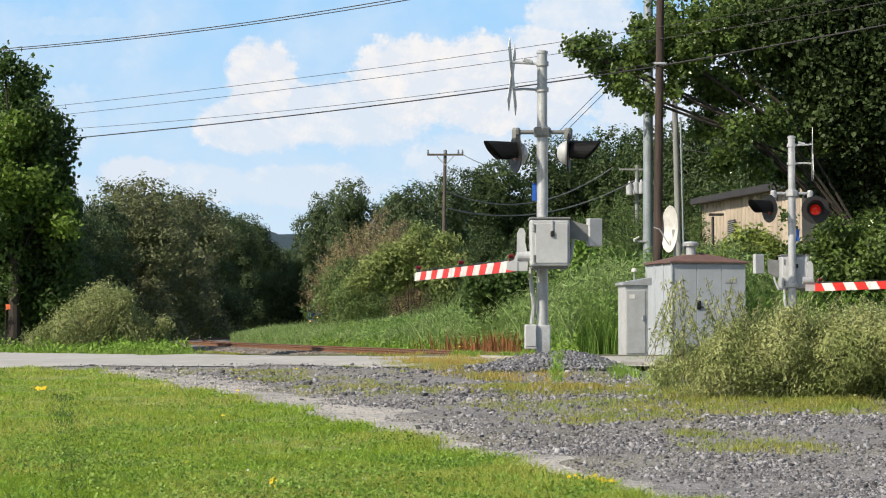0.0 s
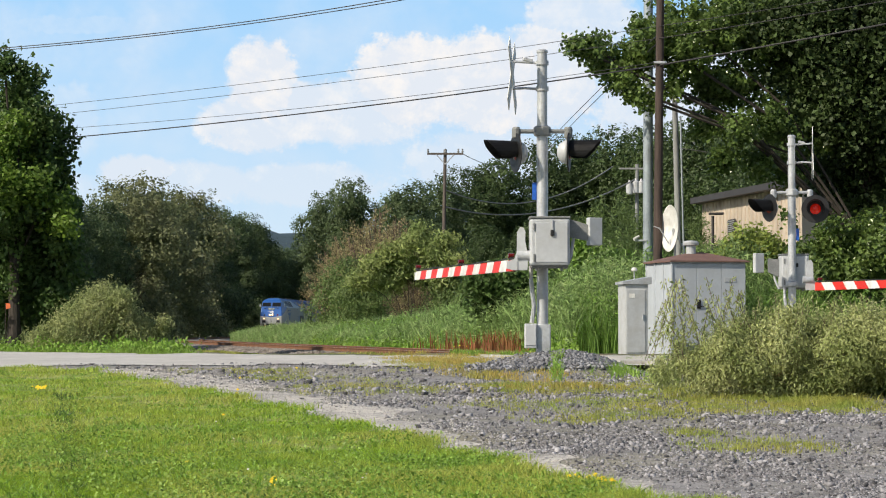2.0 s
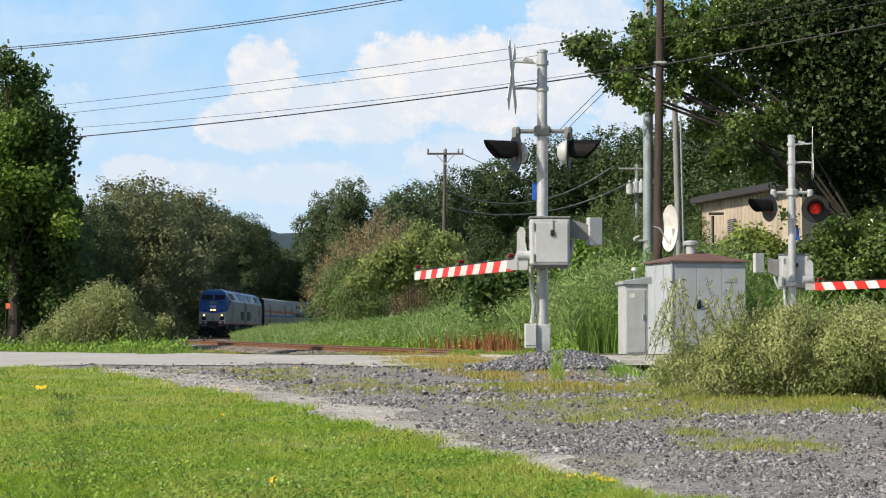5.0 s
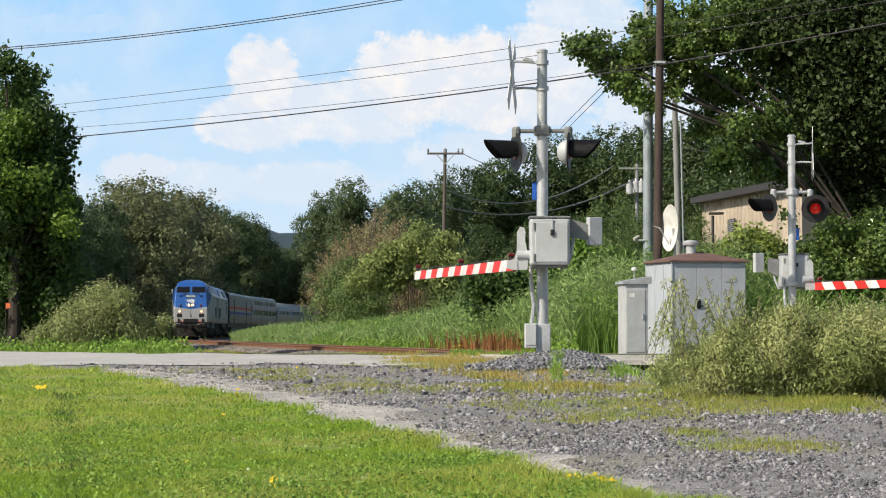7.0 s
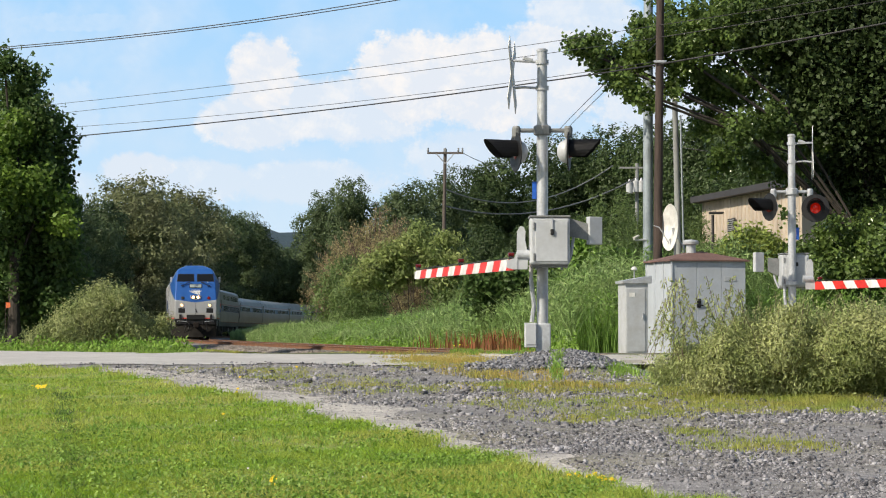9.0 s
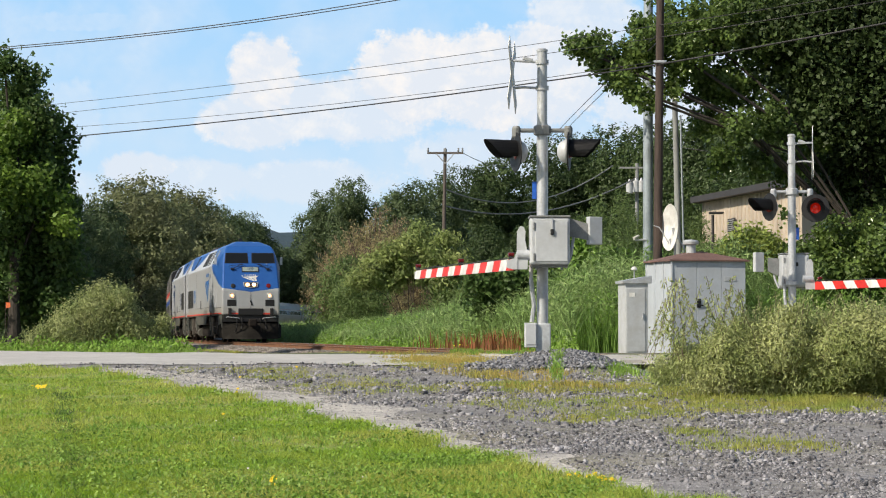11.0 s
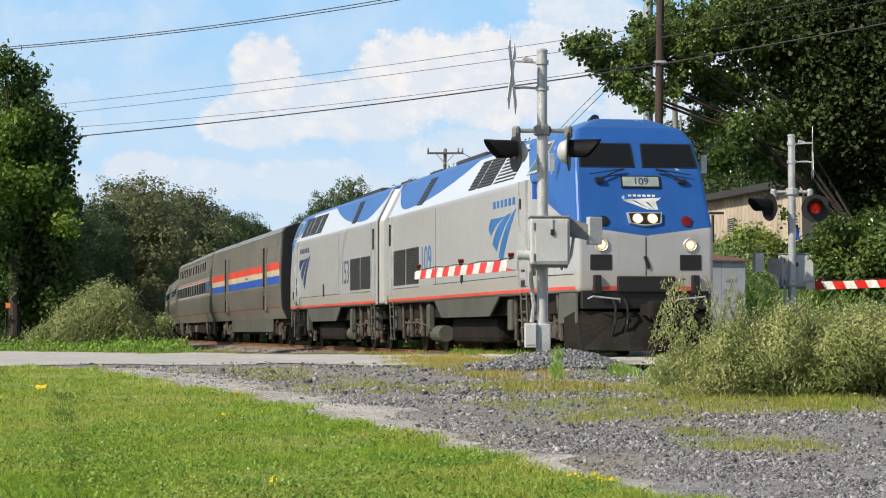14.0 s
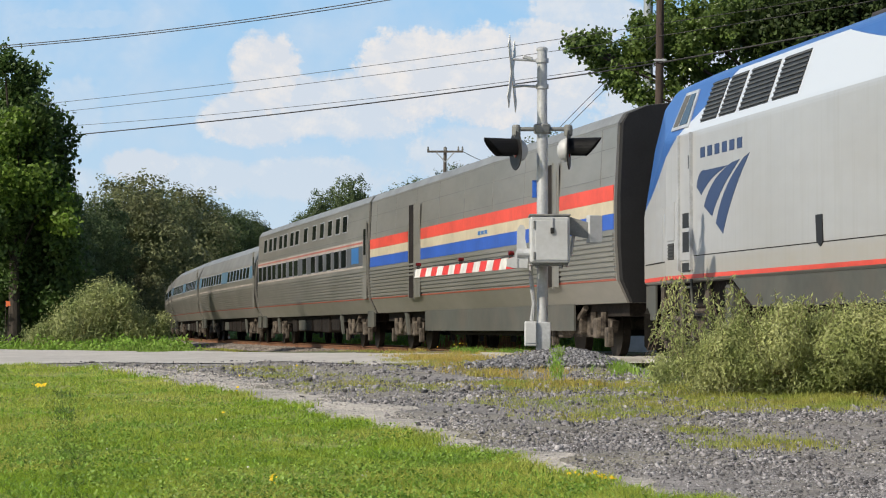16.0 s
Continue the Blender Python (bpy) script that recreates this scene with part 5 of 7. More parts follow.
            part("reflective_stripe", slab([(i * step + k, -h0), ((i + 1) * step + k, -h1), ((i + 1) * step - k, h1), (i * step - k, h0)], 0.006, mm), M["red"] if i % 2 == 0 else M["white"], arm)
    for u in (0.25, arm_len * 0.5, arm_len - 0.25):
        lp = a0 + d * u
        l1 = part("arm_lamp", rod(lp + Vector((0, 0, 0.07)), lp + Vector((0, 0, 0.12)), 0.03, None, 10), M["black"], arm)
        part("arm_lens", rod(lp - wdir * 0.04 + Vector((0, 0, 0.14)), lp + wdir * 0.04 + Vector((0, 0, 0.14)), 0.03, None, 12), M["redlens"], l1)
    part("arm_cable", pipe([a0 + d * (arm_len * k / 12) + Vector((0, 0, 0.09 + 0.012 * math.sin(k * 2.2))) for k in range(13)], 0.008, 6), M["wire"], arm)
    # base
    jb = part("junction_box", box(0.17, 0.2, 0.34, (-0.165, -0.05, 0.2), 0.012), M["boxgrey"], e)
    part("box_door", box(0.14, 0.012, 0.28, (-0.165, -0.155, 0.21), 0.004), M["boxgrey"], jb)
    part("base_sleeve", box(0.2, 0.2, 0.46, (0.01, 0, 0.13), 0.015), M["galv"], e)
    part("conduit", pipe([(-0.16, -0.08, 1.16), (-0.16, -0.1, 0.95), (-0.12, -0.08, 0.6), (-0.15, -0.06, 0.38)], 0.032, 10), M["galv"], e)
    part("foundation", box(0.5, 0.5, 0.4, (0, 0, -0.3), 0.02), M["concrete"], e)
    return e


b1 = at(960, 622, 34.0)
signal((b1.x, 34.0, b1.z), 1, (-0.225, 1.0), 6.6, [((-0.36, -0.03, 2.73), 196, False), ((0.36, -0.02, 2.74), -8, False)], "galvanised crossing signal mast with lowered striped gate arm", -8.0)
signal((6.88, 48.5, 0.19), -1, (0.36, -0.93), 6.6, [((-0.45, -0.12, 2.72), 205, False), ((0.45, -0.12, 2.70), 262, True)], "galvanised crossing signal mast with one red lamp lit", -7.4)

# ---- signal hut, cabinet, dish ----
HX, HY = 5.59, 60.0
hut = thing("signal_hut", "grey metal railway signal hut with a brown hipped roof", "hut", Matrix.Translation((HX, HY, -0.1)) @ pose(0, 0, 0, 0, 0, 14))
W, H = 1.9, 2.28
part("body", box(W - 0.03, W - 0.03, H, (W / 2, W / 2, H / 2)), M["hut"], hut)
for i in range(3):
    part("wall_panel", box(W / 3 - 0.012, 0.025, H - 0.06, (W / 3 * (i + 0.5), 0.004, H / 2), 0.006), M["hut"], hut)
    part("wall_panel", box(0.025, W / 3 - 0.012, H - 0.06, (0.004, W / 3 * (i + 0.5), H / 2), 0.006), M["hut"], hut)
for i in range(4):
    part("corner_rib", box(0.05, 0.06, H, (-0.012, W / 3 * i, H / 2), 0.01), M["hut"], hut)
part("lock_plate", box(0.1, 0.02, 0.22, (0.68, -0.02, 1.25), 0.004), M["black"], hut)
part("door_handle", box(0.16, 0.04, 0.03, (0.72, -0.03, 1.2), 0.008), M["black"], hut)
part("notice", box(0.12, 0.012, 0.1, (0.2, -0.012, 1.7), 0.002), M["white"], hut)
part("notice", box(0.3, 0.012, 0.12, (1.5, -0.012, 1.85), 0.002), M["galv"], hut)
o = 0.08
part("roof", loft([[(-o, -o, H), (W + o, -o, H), (W + o, W + o, H), (-o, W + o, H)], [(-o, -o, H + 0.035), (W + o, -o, H + 0.035), (W + o, W + o, H + 0.035), (-o, W + o, H + 0.035)],
                   [(W / 2 - 0.12, W / 2 - 0.12, H + 0.27), (W / 2 + 0.12, W / 2 - 0.12, H + 0.27), (W / 2 + 0.12, W / 2 + 0.12, H + 0.27), (W / 2 - 0.12, W / 2 + 0.12, H + 0.27)]]), M["hutroof"], hut)
vent = part("roof_vent", lathe([(0.12, H + 0.2), (0.12, H + 0.42), (0.19, H + 0.44), (0.2, H + 0.5), (0.17, H + 0.54), (0.0, H + 0.56)], Matrix.Translation((W / 2 - 0.2, W / 2 - 0.2, 0)), 20), M["galv"], hut)
part("foundation", box(W + 0.3, W + 0.3, 0.3, (W / 2, W / 2, -0.12), 0.02), M["concrete"], hut)

cab = thing("equipment_cabinet", "tall grey metal trackside cabinet with a sloped lid", "cabinet", pose(4.27, 58.2, -0.12, 0, 0, 10))
part("body", box(0.56, 0.7, 1.72, (0.32, 0.35, 0.86), 0.015), M["boxgrey"], cab)
part("door", box(0.46, 0.02, 1.5, (0.3, -0.006, 0.85), 0.01), M["boxgrey"], cab)
part("door_handle", box(0.03, 0.03, 0.14, (0.46, -0.03, 0.95), 0.006), M["galv"], cab)
part("label_plate", box(0.14, 0.008, 0.1, (0.2, -0.02, 1.45)), M["white"], cab)
part("lid", loft([[(-0.02, -0.05, 1.72), (0.68, -0.05, 1.72), (0.68, 0.75, 1.72), (-0.02, 0.75, 1.72)], [(-0.02, -0.05, 1.78), (0.68, -0.05, 1.9), (0.68, 0.75, 1.9), (-0.02, 0.75, 1.78)]]), M["galv"], cab)
part("antenna_stem", rod((0.26, 0.0, 1.8), (0.26, 0.0, 2.05), 0.016, None, 8), M["galv"], cab)
part("antenna_dome", lathe([(0.07, 2.03), (0.075, 2.06), (0.05, 2.11), (0, 2.125)], Matrix.Translation((0.26, 0, 0)), 16), M["white"], cab)

dp = at(1188, 406, 62.5)
dish = thing("satellite_dish", "white round satellite dish on a post behind the hut", "satellite dish", Matrix.Translation(dp))
dm = pose(0, 0, 0, 0, 0, 196) @ pose(0, 0, 0, 0, 88, 0)
part("reflector", lathe([(0.0, -0.10), (0.25, -0.075), (0.45, -0.02), (0.58, 0.04), (0.6, 0.05), (0.58, 0.03), (0.45, -0.035), (0.25, -0.09), (0.0, -0.115)], dm, 36), M["white"], dish, smooth=True)
part("post", pipe([(0.1, 0.1, -1.5 - 1.55), (0.1, 0.1, -0.3), (0.05, 0.02, 0)], 0.035, 10), M["galv"], dish)
part("strut", pipe([(0.1, 0.05, -0.1), (0.35, 0.1, -0.55), (0.3, 0.1, -0.9)], 0.02, 6), M["galv"], dish)
part("feed_arm", pipe([(-0.05, 0, -0.4), (-0.3, -0.05, 0.0), (-0.45, -0.05, 0.05)], 0.015, 6), M["galv"], dish)


# ---- poles and wires ----
def pole(name, label, top, foot, r0, r1, material):
    e = thing(name, label, "pole", Matrix.Translation((foot.x, foot.y, -0.3)))
    part("shaft", rod((0, 0, -0.4), (top.x - foot.x, 0, top.z + 0.3), r0, r1, 16), material, e)
    return e


p1 = pole("utility_pole", "brown weathered wooden utility pole carrying wires", at(1171, -60, 63), at(1161, 466, 63), 0.12, 0.10, M["wood"])
part("cable_bracket", box(0.3, 0.06, 0.06, (0.1, -0.12, at(0, 112, 63).z + 0.3), 0.01), M["galv"], p1)
p2 = pole("steel_pole", "plain blue-grey steel pole beside the wooden pole", at(1149, -60, 73.5), at(1146, 470, 73.5), 0.155, 0.14, M["steelpole"])
part("climbing_bracket", box(0.35, 0.1, 0.06, (-0.2, -0.1, at(0, 428, 73.5).z + 0.3), 0.02), M["galv"], p2)
part("floodlight", rod((-0.42, -0.2, at(0, 426, 73.5).z + 0.3), (-0.26, -0.1, at(0, 422, 73.5).z + 0.33), 0.05, 0.03, 12), M["white"], p2)
p3 = pole("utility_pole", "thin grey weathered wooden pole with a cable riser", at(1195, 172, 76), at(1206, 455, 76), 0.10, 0.085, M["greypole"])
part("riser_pipe", rod((0.13, -0.1, 0), (at(1199, 190, 76).x - at(1206, 455, 76).x + 0.1, -0.1, at(0, 190, 76).z), 0.03, None, 8), M["steelpole"], p3)
p4 = pole("utility_pole", "distant grey utility pole with a crossarm", at(788, 266, 150), at(782, 520, 150), 0.13, 0.10, M["oldpole"])
ca = at(788, 274, 150)
arm = part("crossarm", box(2.2, 0.1, 0.12, (ca.x - at(782, 520, 150).x, -0.15, ca.z + 0.3)), M["oldpole"], p4)
for k in (-1.05, 0.0, 0.8, 1.05):
    part("insulator", lathe([(0.05, 0), (0.07, 0.08), (0.04, 0.16), (0.06, 0.22), (0, 0.26)], Matrix.Translation((ca.x - at(782, 520, 150).x + k, -0.15, ca.z + 0.36)), 8), M["greypole"], arm)
for k in (-0.55, 0.55):
    part("arm_brace", rod((ca.x - at(782, 520, 150).x + k, -0.2, ca.z + 0.26), (ca.x - at(782, 520, 150).x, -0.2, ca.z - 0.35), 0.03, None, 6), M["galv"], p4)
p5 = pole("utility_pole", "far utility pole with grey transformer cans", at(1128, 292, 170), at(1126, 430, 170), 0.15, 0.12, M["greypole"])
c5 = at(1122, 336, 170) - Vector((at(1126, 430, 170).x, 170, -0.3))
for k in (-0.32, 0.12, 0.5):
    part("transformer", lathe([(0.22, -0.4), (0.24, -0.38), (0.24, 0.35), (0.1, 0.42), (0.05, 0.6)], Matrix.Translation((c5.x + k, -0.35, c5.z + 0.1 * (k > 0))), 14), M["boxgrey"], p5)
part("crossarm", box(1.8, 0.1, 0.12, (c5.x - 0.1, -0.1, at(0, 300, 170).z + 0.3)), M["greypole"], p5)


def wire(pts, r, label, name="overhead_wire", material="wire"):
    """A hanging wire through three seen places (px, py, distance)."""
    (x0, y0, d0), (x1, y1, d1), (x2, y2, d2) = pts
    out = []
    for k in range(41):
        x = x0 + (x2 - x0) * k / 40
        y = y0 * (x - x1) * (x - x2) / ((x0 - x1) * (x0 - x2)) + y1 * (x - x0) * (x - x2) / ((x1 - x0) * (x1 - x2)) + y2 * (x - x0) * (x - x1) / ((x2 - x0) * (x2 - x1))
        out.append(at(x, y, d0 + (d2 - d0) * (x - x0) / (x2 - x0)))
    return tagged(part(name, pipe(out, r, 6), M[material]), label, "wire", "overhead wires")


wire([(-120, 265, 92), (500, 206, 78), (1168, 116, 62.9)], 0.02, "thick black overhead cable bundle")
wire([(1168, 116, 62.9), (1380, 78, 61), (1700, 18, 58)], 0.022, "thick black overhead cable bundle")
wire([(-120, 242, 92), (500, 196, 78), (1168, 110, 62.9)], 0.008, "thin black overhead wire")
wire([(-120, 226, 92), (500, 158, 78), (1168, 68, 62.9)], 0.008, "thin black overhead wire")
wire([(1168, 68, 62.9), (1380, 34, 61), (1700, -22, 58)], 0.011, "thin black overhead wire")
wire([(-120, 208, 92), (500, 141, 78), (1168, 46, 62.9)], 0.008, "thin black overhead wire")
wire([(1168, 46, 62.9), (1380, 14, 61), (1700, -40, 58)], 0.009, "thin black overhead wire")
wire([(-200, 98, 70), (300, 56, 66), (800, -22, 62)], 0.013, "thin black overhead wire")
wire([(-200, 102, 70), (300, 60, 66), (800, -16, 62)], 0.013, "thin black overhead wire")
wire([(789, 338, 150), (900, 362, 156), (1085, 296, 168)], 0.04, "slack grey service cable between poles", material="cable")
wire([(789, 368, 150), (900, 382, 156), (1126, 318, 170)], 0.045, "slack grey service cable between poles", material="cable")
wire([(820, 274, 150), (860, 292, 156), (900, 300, 170)], 0.02, "thin black overhead wire")
wire([(945, 280, 128), (1025, 196, 100), (1166, 62, 63.2)], 0.014, "thin black overhead wire")
wire([(950, 288, 128), (1030, 204, 100), (1166, 76, 63.2)], 0.014, "thin black overhead wire")
wire([(1200, 262, 76), (1330, 275, 74), (1600, 218, 70)], 0.012, "thin black overhead wire")

# ---- tan building ----
bl = thing("metal_building", "tan ribbed metal building with a dark roof", "building", Matrix.Translation((at(1243, 0, 118).x, 118, -0.3)))
c0, c1 = Vector((0, 0, 0)), Vector((at(1420, 0, 98).x - at(1243, 0, 118).x, -20, 0))
c2, c3 = c1 + Vector((12, 10, 0)), c0 + Vector((12, 10, 0))
h0, h1 = at(0, 362, 118).z + 0.3, at(0, 330, 98).z + 0.3
part("wall", loft([[c0, c1, c2, c3], [c0 + Vector((0, 0, h0)), c1 + Vector((0, 0, h1)), c2 + Vector((0, 0, h1)), c3 + Vector((0, 0, h0))]]), M["tan"], bl)
wd = (c1 - c0).normalized()
wo = Vector((wd.y, -wd.x, 0))
ln = (c1 - c0).length
for k in range(26):
    p = c0 + wd * (k + 0.5) * ln / 26
    part("wall_rib", box(0.06, 0.06, h0 - 0.1, p + Vector((0, 0, h0 / 2)) + wo * 0.005, 0.0, rot=pose(0, 0, 0, 0, 0, math.degrees(math.atan2(wd.y, wd.x)))), M["tan"], bl)
e_ = wo * 0.5 - wd * 0.4
part("roof", loft([[c0 + e_ + Vector((0, 0, h0)), c1 + wo * 0.5 + Vector((0, 0, h1)), c2 + Vector((0, 0, h1)), c3 + Vector((0, 0, h0))], [c0 + e_ + Vector((0, 0, h0 + 0.28)), c1 + wo * 0.5 + Vector((0, 0, h1 + 0.28)), c2 + Vector((0, 0, h1 + 0.6)), c3 + Vector((0, 0, h0 + 0.6))]]), M["darkroof"], bl)
wp = c0 + wd * ln * 0.36
wmat = frame_m(wp + wo * 0.08, wd, (0, 0, 1), wo)
vz = at(0, 400, 111).z
lv = part("wall_louvre", slab(rect(-0.75, vz - 0.15, 0.75, vz + 0.55), 0.05, wmat), M["darkroof"], bl)
for k in range(7):
    part("slat", slab(rect(-0.7, vz - 0.1 + k * 0.09, 0.7, vz - 0.06 + k * 0.09), 0.09, wmat), M["greypole"], lv)
lp = thing("yard_lamp", "dark square-headed yard lamp post", "street lamp", Matrix.Translation((at(1262, 0, 85).x, 85, -0.3)))
part("post", rod((0, 0, -0.1), (0, 0, at(0, 384, 85).z + 0.3), 0.05, None, 10), M["darkroof"], lp)
part("head", box(0.5, 0.3, 0.08, (0.12, 0, at(0, 380, 85).z + 0.3), 0.02), M["darkroof"], lp)

fp = at(10, 560, 70)
flag = thing("marker_flag", "small orange marker flag on a thin stake", "flag", Matrix.Translation((fp.x, 70, -0.3)))
part("stake", rod((0, 0, -0.1), (0, 0, at(0, 540, 70).z + 0.3), 0.012, None, 6), M["wood"], flag)
part("cloth", slab([(0, 0), (0.14, 0.03), (0.13, 0.16), (0, 0.17)], 0.004, frame_m((0, 0, at(0, 549, 70).z + 0.3), (1, 0, 0), (0, 0, 1), (0, -1, 0))), M["orange"], flag)


# ---- trees ----
def tree(height, blobs, count, size, material, label, trunk_r=0.18, name="tree", aspect=0.6, up=0.0, shell=0.55, lean=(0.0, 0.0), start=0.45, per=11, reach=1.25, fuzz=0.07, bias=1.1):
    e = thing(name, label, "tree" if "tree" in name else "shrub")
    fork = Vector((lean[0], lean[1], height * start))
    bm = rod((0, 0, -0.3), fork, trunk_r, trunk_r * 0.6, 10)
    for b in blobs[:16:2]:
        mid = fork.lerp(Vector(b[:3]), 0.5) + Vector((0, 0, 0.06 * height))
        pipe([fork - Vector((0, 0, height * 0.08)), mid, Vector(b[:3])], trunk_r * 0.14, 6, bm)
    part("trunk", bm, M["bark"], e)
    spots, way = twigs(blobs, count, size, shell, per, reach, fuzz)
    v, f = leaves(spots, size, up, aspect, out=way if bias else None, bias=bias)
    raw("crown", v, f, material, parent=e)
    return e


def crown_blobs(h, r, n, low=0.3):
    out = []
    for i in range(n):
        a, q = random.uniform(0, 6.28), random.random()
        z = h * (low + (0.92 - low) * (i + 0.5) / n)
        rr = r * math.sin(math.pi * min(0.95, 0.25 + 0.7 * (z / h))) * (0.35 + 0.4 * q)
        s = r * random.uniform(0.26, 0.44)
        out.append((math.cos(a) * rr, math.sin(a) * rr, z, s, s, s * 0.8))
    return out


BASE = {}


def stock(*a, **k):
    t = tree(*a, **k)
    BASE[t] = False
    return t


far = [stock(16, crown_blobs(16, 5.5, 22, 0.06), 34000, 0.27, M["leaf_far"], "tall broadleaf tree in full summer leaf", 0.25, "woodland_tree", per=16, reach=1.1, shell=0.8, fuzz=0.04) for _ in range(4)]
hillside = [stock(16, crown_blobs(16, 5.5, 26, 0.06), 34000, 0.26, M["leaf_wood"], "dark green broadleaf tree on the hillside", 0.25, "woodland_tree", per=16, reach=1.1, shell=0.8, fuzz=0.04) for _ in range(2)]
olive = stock(12, crown_blobs(12, 5.5, 24, 0.06), 30000, 0.26, M["leaf_olive"], "broad olive-green tree at the wood's edge", 0.25, "woodland_tree", per=16, reach=1.1, shell=0.8, fuzz=0.04)


def feathery(height, reach):
    """A drying shrub: many thin limbs fanning out from the foot, fine side twigs, thin leaves along them."""
    e = thing("tall_shrub", "drying shrub with bare brown twigs and thin leaves", "shrub")
    limbs, tw, spots = bmesh.new(), bmesh.new(), []
    for k in range(46):
        a, q = k * 2.4, (k % 23 + 0.5) / 23
        foot = Vector((0.25 * math.cos(a), 0.25 * math.sin(a), 0))
        tip = Vector((reach * q ** 0.8 * math.cos(a), reach * q ** 0.8 * math.sin(a), height * (1.0 - 0.55 * q ** 1.6) * random.uniform(0.78, 1.0)))
        mid = foot.lerp(tip, 0.5) + Vector((0, 0, 0.1 * height))
        pipe([foot, mid, tip], 0.028, 5, limbs)
        for j in range(16):
            w = random.uniform(0.3, 1.0)
            p = foot.lerp(mid, w * 2) if w < 0.5 else mid.lerp(tip, w * 2 - 1)
            way = Vector((tip.x, tip.y, 0)).normalized() * 0.5 + Vector((random.gauss(0, 0.5), random.gauss(0, 0.5), random.uniform(0.1, 0.8)))
            end = p + way.normalized() * random.uniform(0.5, 1.1)
            rod(p, end, 0.016, 0.006, 3, tw)
            for i in range(15):
                c = p.lerp(end, random.uniform(0.3, 1.05))
                spots.append((c.x + random.gauss(0, 0.07), c.y + random.gauss(0, 0.07), c.z + random.gauss(0, 0.07)))
    part("trunk", limbs, M["drybark"], e)
    tagged(part("twig_rest", tw, M["drybark"], e), kind="stuff")
    v, f = leaves(np.array(spots), 0.13, 0.6, 0.35)
    raw("thin_leaves", v, f, M["leaf_brown"], parent=e)
    BASE[e] = False
    return e


brown = [feathery(7, 3.6),
         stock(7, crown_blobs(7, 4.2, 26, 0.05), 16000, 0.23, M["leaf_bright"], "bright green broadleaf shrub", 0.12, "tall_shrub", per=9, reach=1.1, shell=0.78, fuzz=0.04)]
pine = stock(9, [(math.cos(k * 2.4) * (1 - k / 17) * 2.2, math.sin(k * 2.4) * (1 - k / 17) * 2.2, 0.8 + k * 0.5, 1.5 * (1.05 - k / 18), 1.5 * (1.05 - k / 18), 0.5) for k in range(17)], 12000, 0.3, M["leaf_bright"], "feathery light green conifer", 0.14, "conifer_tree", aspect=0.18)


def plant(src, x, y, s=1.0, turn=None, z=-0.3, sx=1.0):
    turn = random.uniform(0, 360) if turn is None else turn
    m = pose(x, y, z, 0, 0, turn) @ Matrix.Diagonal((s * sx, s * sx, s, 1))
    if not BASE[src]:
        BASE[src] = True
        src.matrix_basis = m
        return src
    o = copy_thing(src, m)
    o.matrix_basis = m
    return o


def grow(px, d, top, src, tall, wide=1.0):
    """Plant a copy whose top shows at that height."""
    plant(src, at(px, 0, d).x, d, (at(0, top, d).z + 0.3) / tall, None, -0.3, wide)


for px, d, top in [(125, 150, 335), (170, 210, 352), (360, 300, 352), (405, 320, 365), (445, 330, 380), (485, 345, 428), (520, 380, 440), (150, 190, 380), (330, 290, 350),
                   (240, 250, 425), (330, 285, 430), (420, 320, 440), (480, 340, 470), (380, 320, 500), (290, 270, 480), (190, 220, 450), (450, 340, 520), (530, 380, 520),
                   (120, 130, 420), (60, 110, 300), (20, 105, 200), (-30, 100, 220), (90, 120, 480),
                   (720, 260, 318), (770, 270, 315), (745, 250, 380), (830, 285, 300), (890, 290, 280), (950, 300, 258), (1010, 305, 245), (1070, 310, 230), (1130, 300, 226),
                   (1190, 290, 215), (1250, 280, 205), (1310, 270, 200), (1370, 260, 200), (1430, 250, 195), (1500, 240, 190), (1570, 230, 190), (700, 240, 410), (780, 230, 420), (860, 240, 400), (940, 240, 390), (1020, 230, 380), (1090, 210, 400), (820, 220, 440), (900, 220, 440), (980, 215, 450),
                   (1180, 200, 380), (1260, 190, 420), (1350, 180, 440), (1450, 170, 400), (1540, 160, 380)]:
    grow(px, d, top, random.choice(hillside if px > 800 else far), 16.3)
for px, d, top in [(255, 240, 318), (225, 225, 345), (300, 260, 338), (632, 330, 318), (562, 335, 342), (600, 340, 360)]:
    grow(px, d, top, olive if px < 400 else far[1], 12.2 if px < 400 else 16.3, 0.8 if px > 400 else 1.0)
for px, d, top, k in [(632, 150, 392, 0), (668, 140, 362, 0), (700, 136, 384, 0), (735, 132, 410, 0), (600, 152, 430, 0), (655, 128, 430, 0), (612, 128, 462, 1), (640, 122, 482, 1), (800, 112, 480, 1),
                      (845, 92, 500, 1), (880, 88, 492, 1), (1000, 84, 470, 1), (1040, 90, 440, 1), (1085, 95, 430, 1), (960, 96, 470, 1), (920, 100, 460, 1), (1320, 92, 425, 1), (1250, 100, 440, 1)]:
    grow(px, d, top, brown[k], 7.2, 0.8)
for px, d, top in [(1060, 120, 350), (1100, 125, 345), (1025, 130, 380), (1240, 105, 380), (1130, 120, 380)]:
    grow(px, d, top, pine, 9.2, 0.9)

# added trees, mostly out of view, placed to throw shade on the track
for wx, wy, hs in [(-33, 118, 15), (-31, 132, 15), (-34, 146, 16), (-33, 158, 16), (-36, 170, 17), (-35, 183, 17), (-37, 196, 17), (-36, 210, 17), (-41, 150, 17), (-43, 180, 18), (-38, 225, 17)]:
    plant(random.choice(far), wx, wy, hs / 16.3)


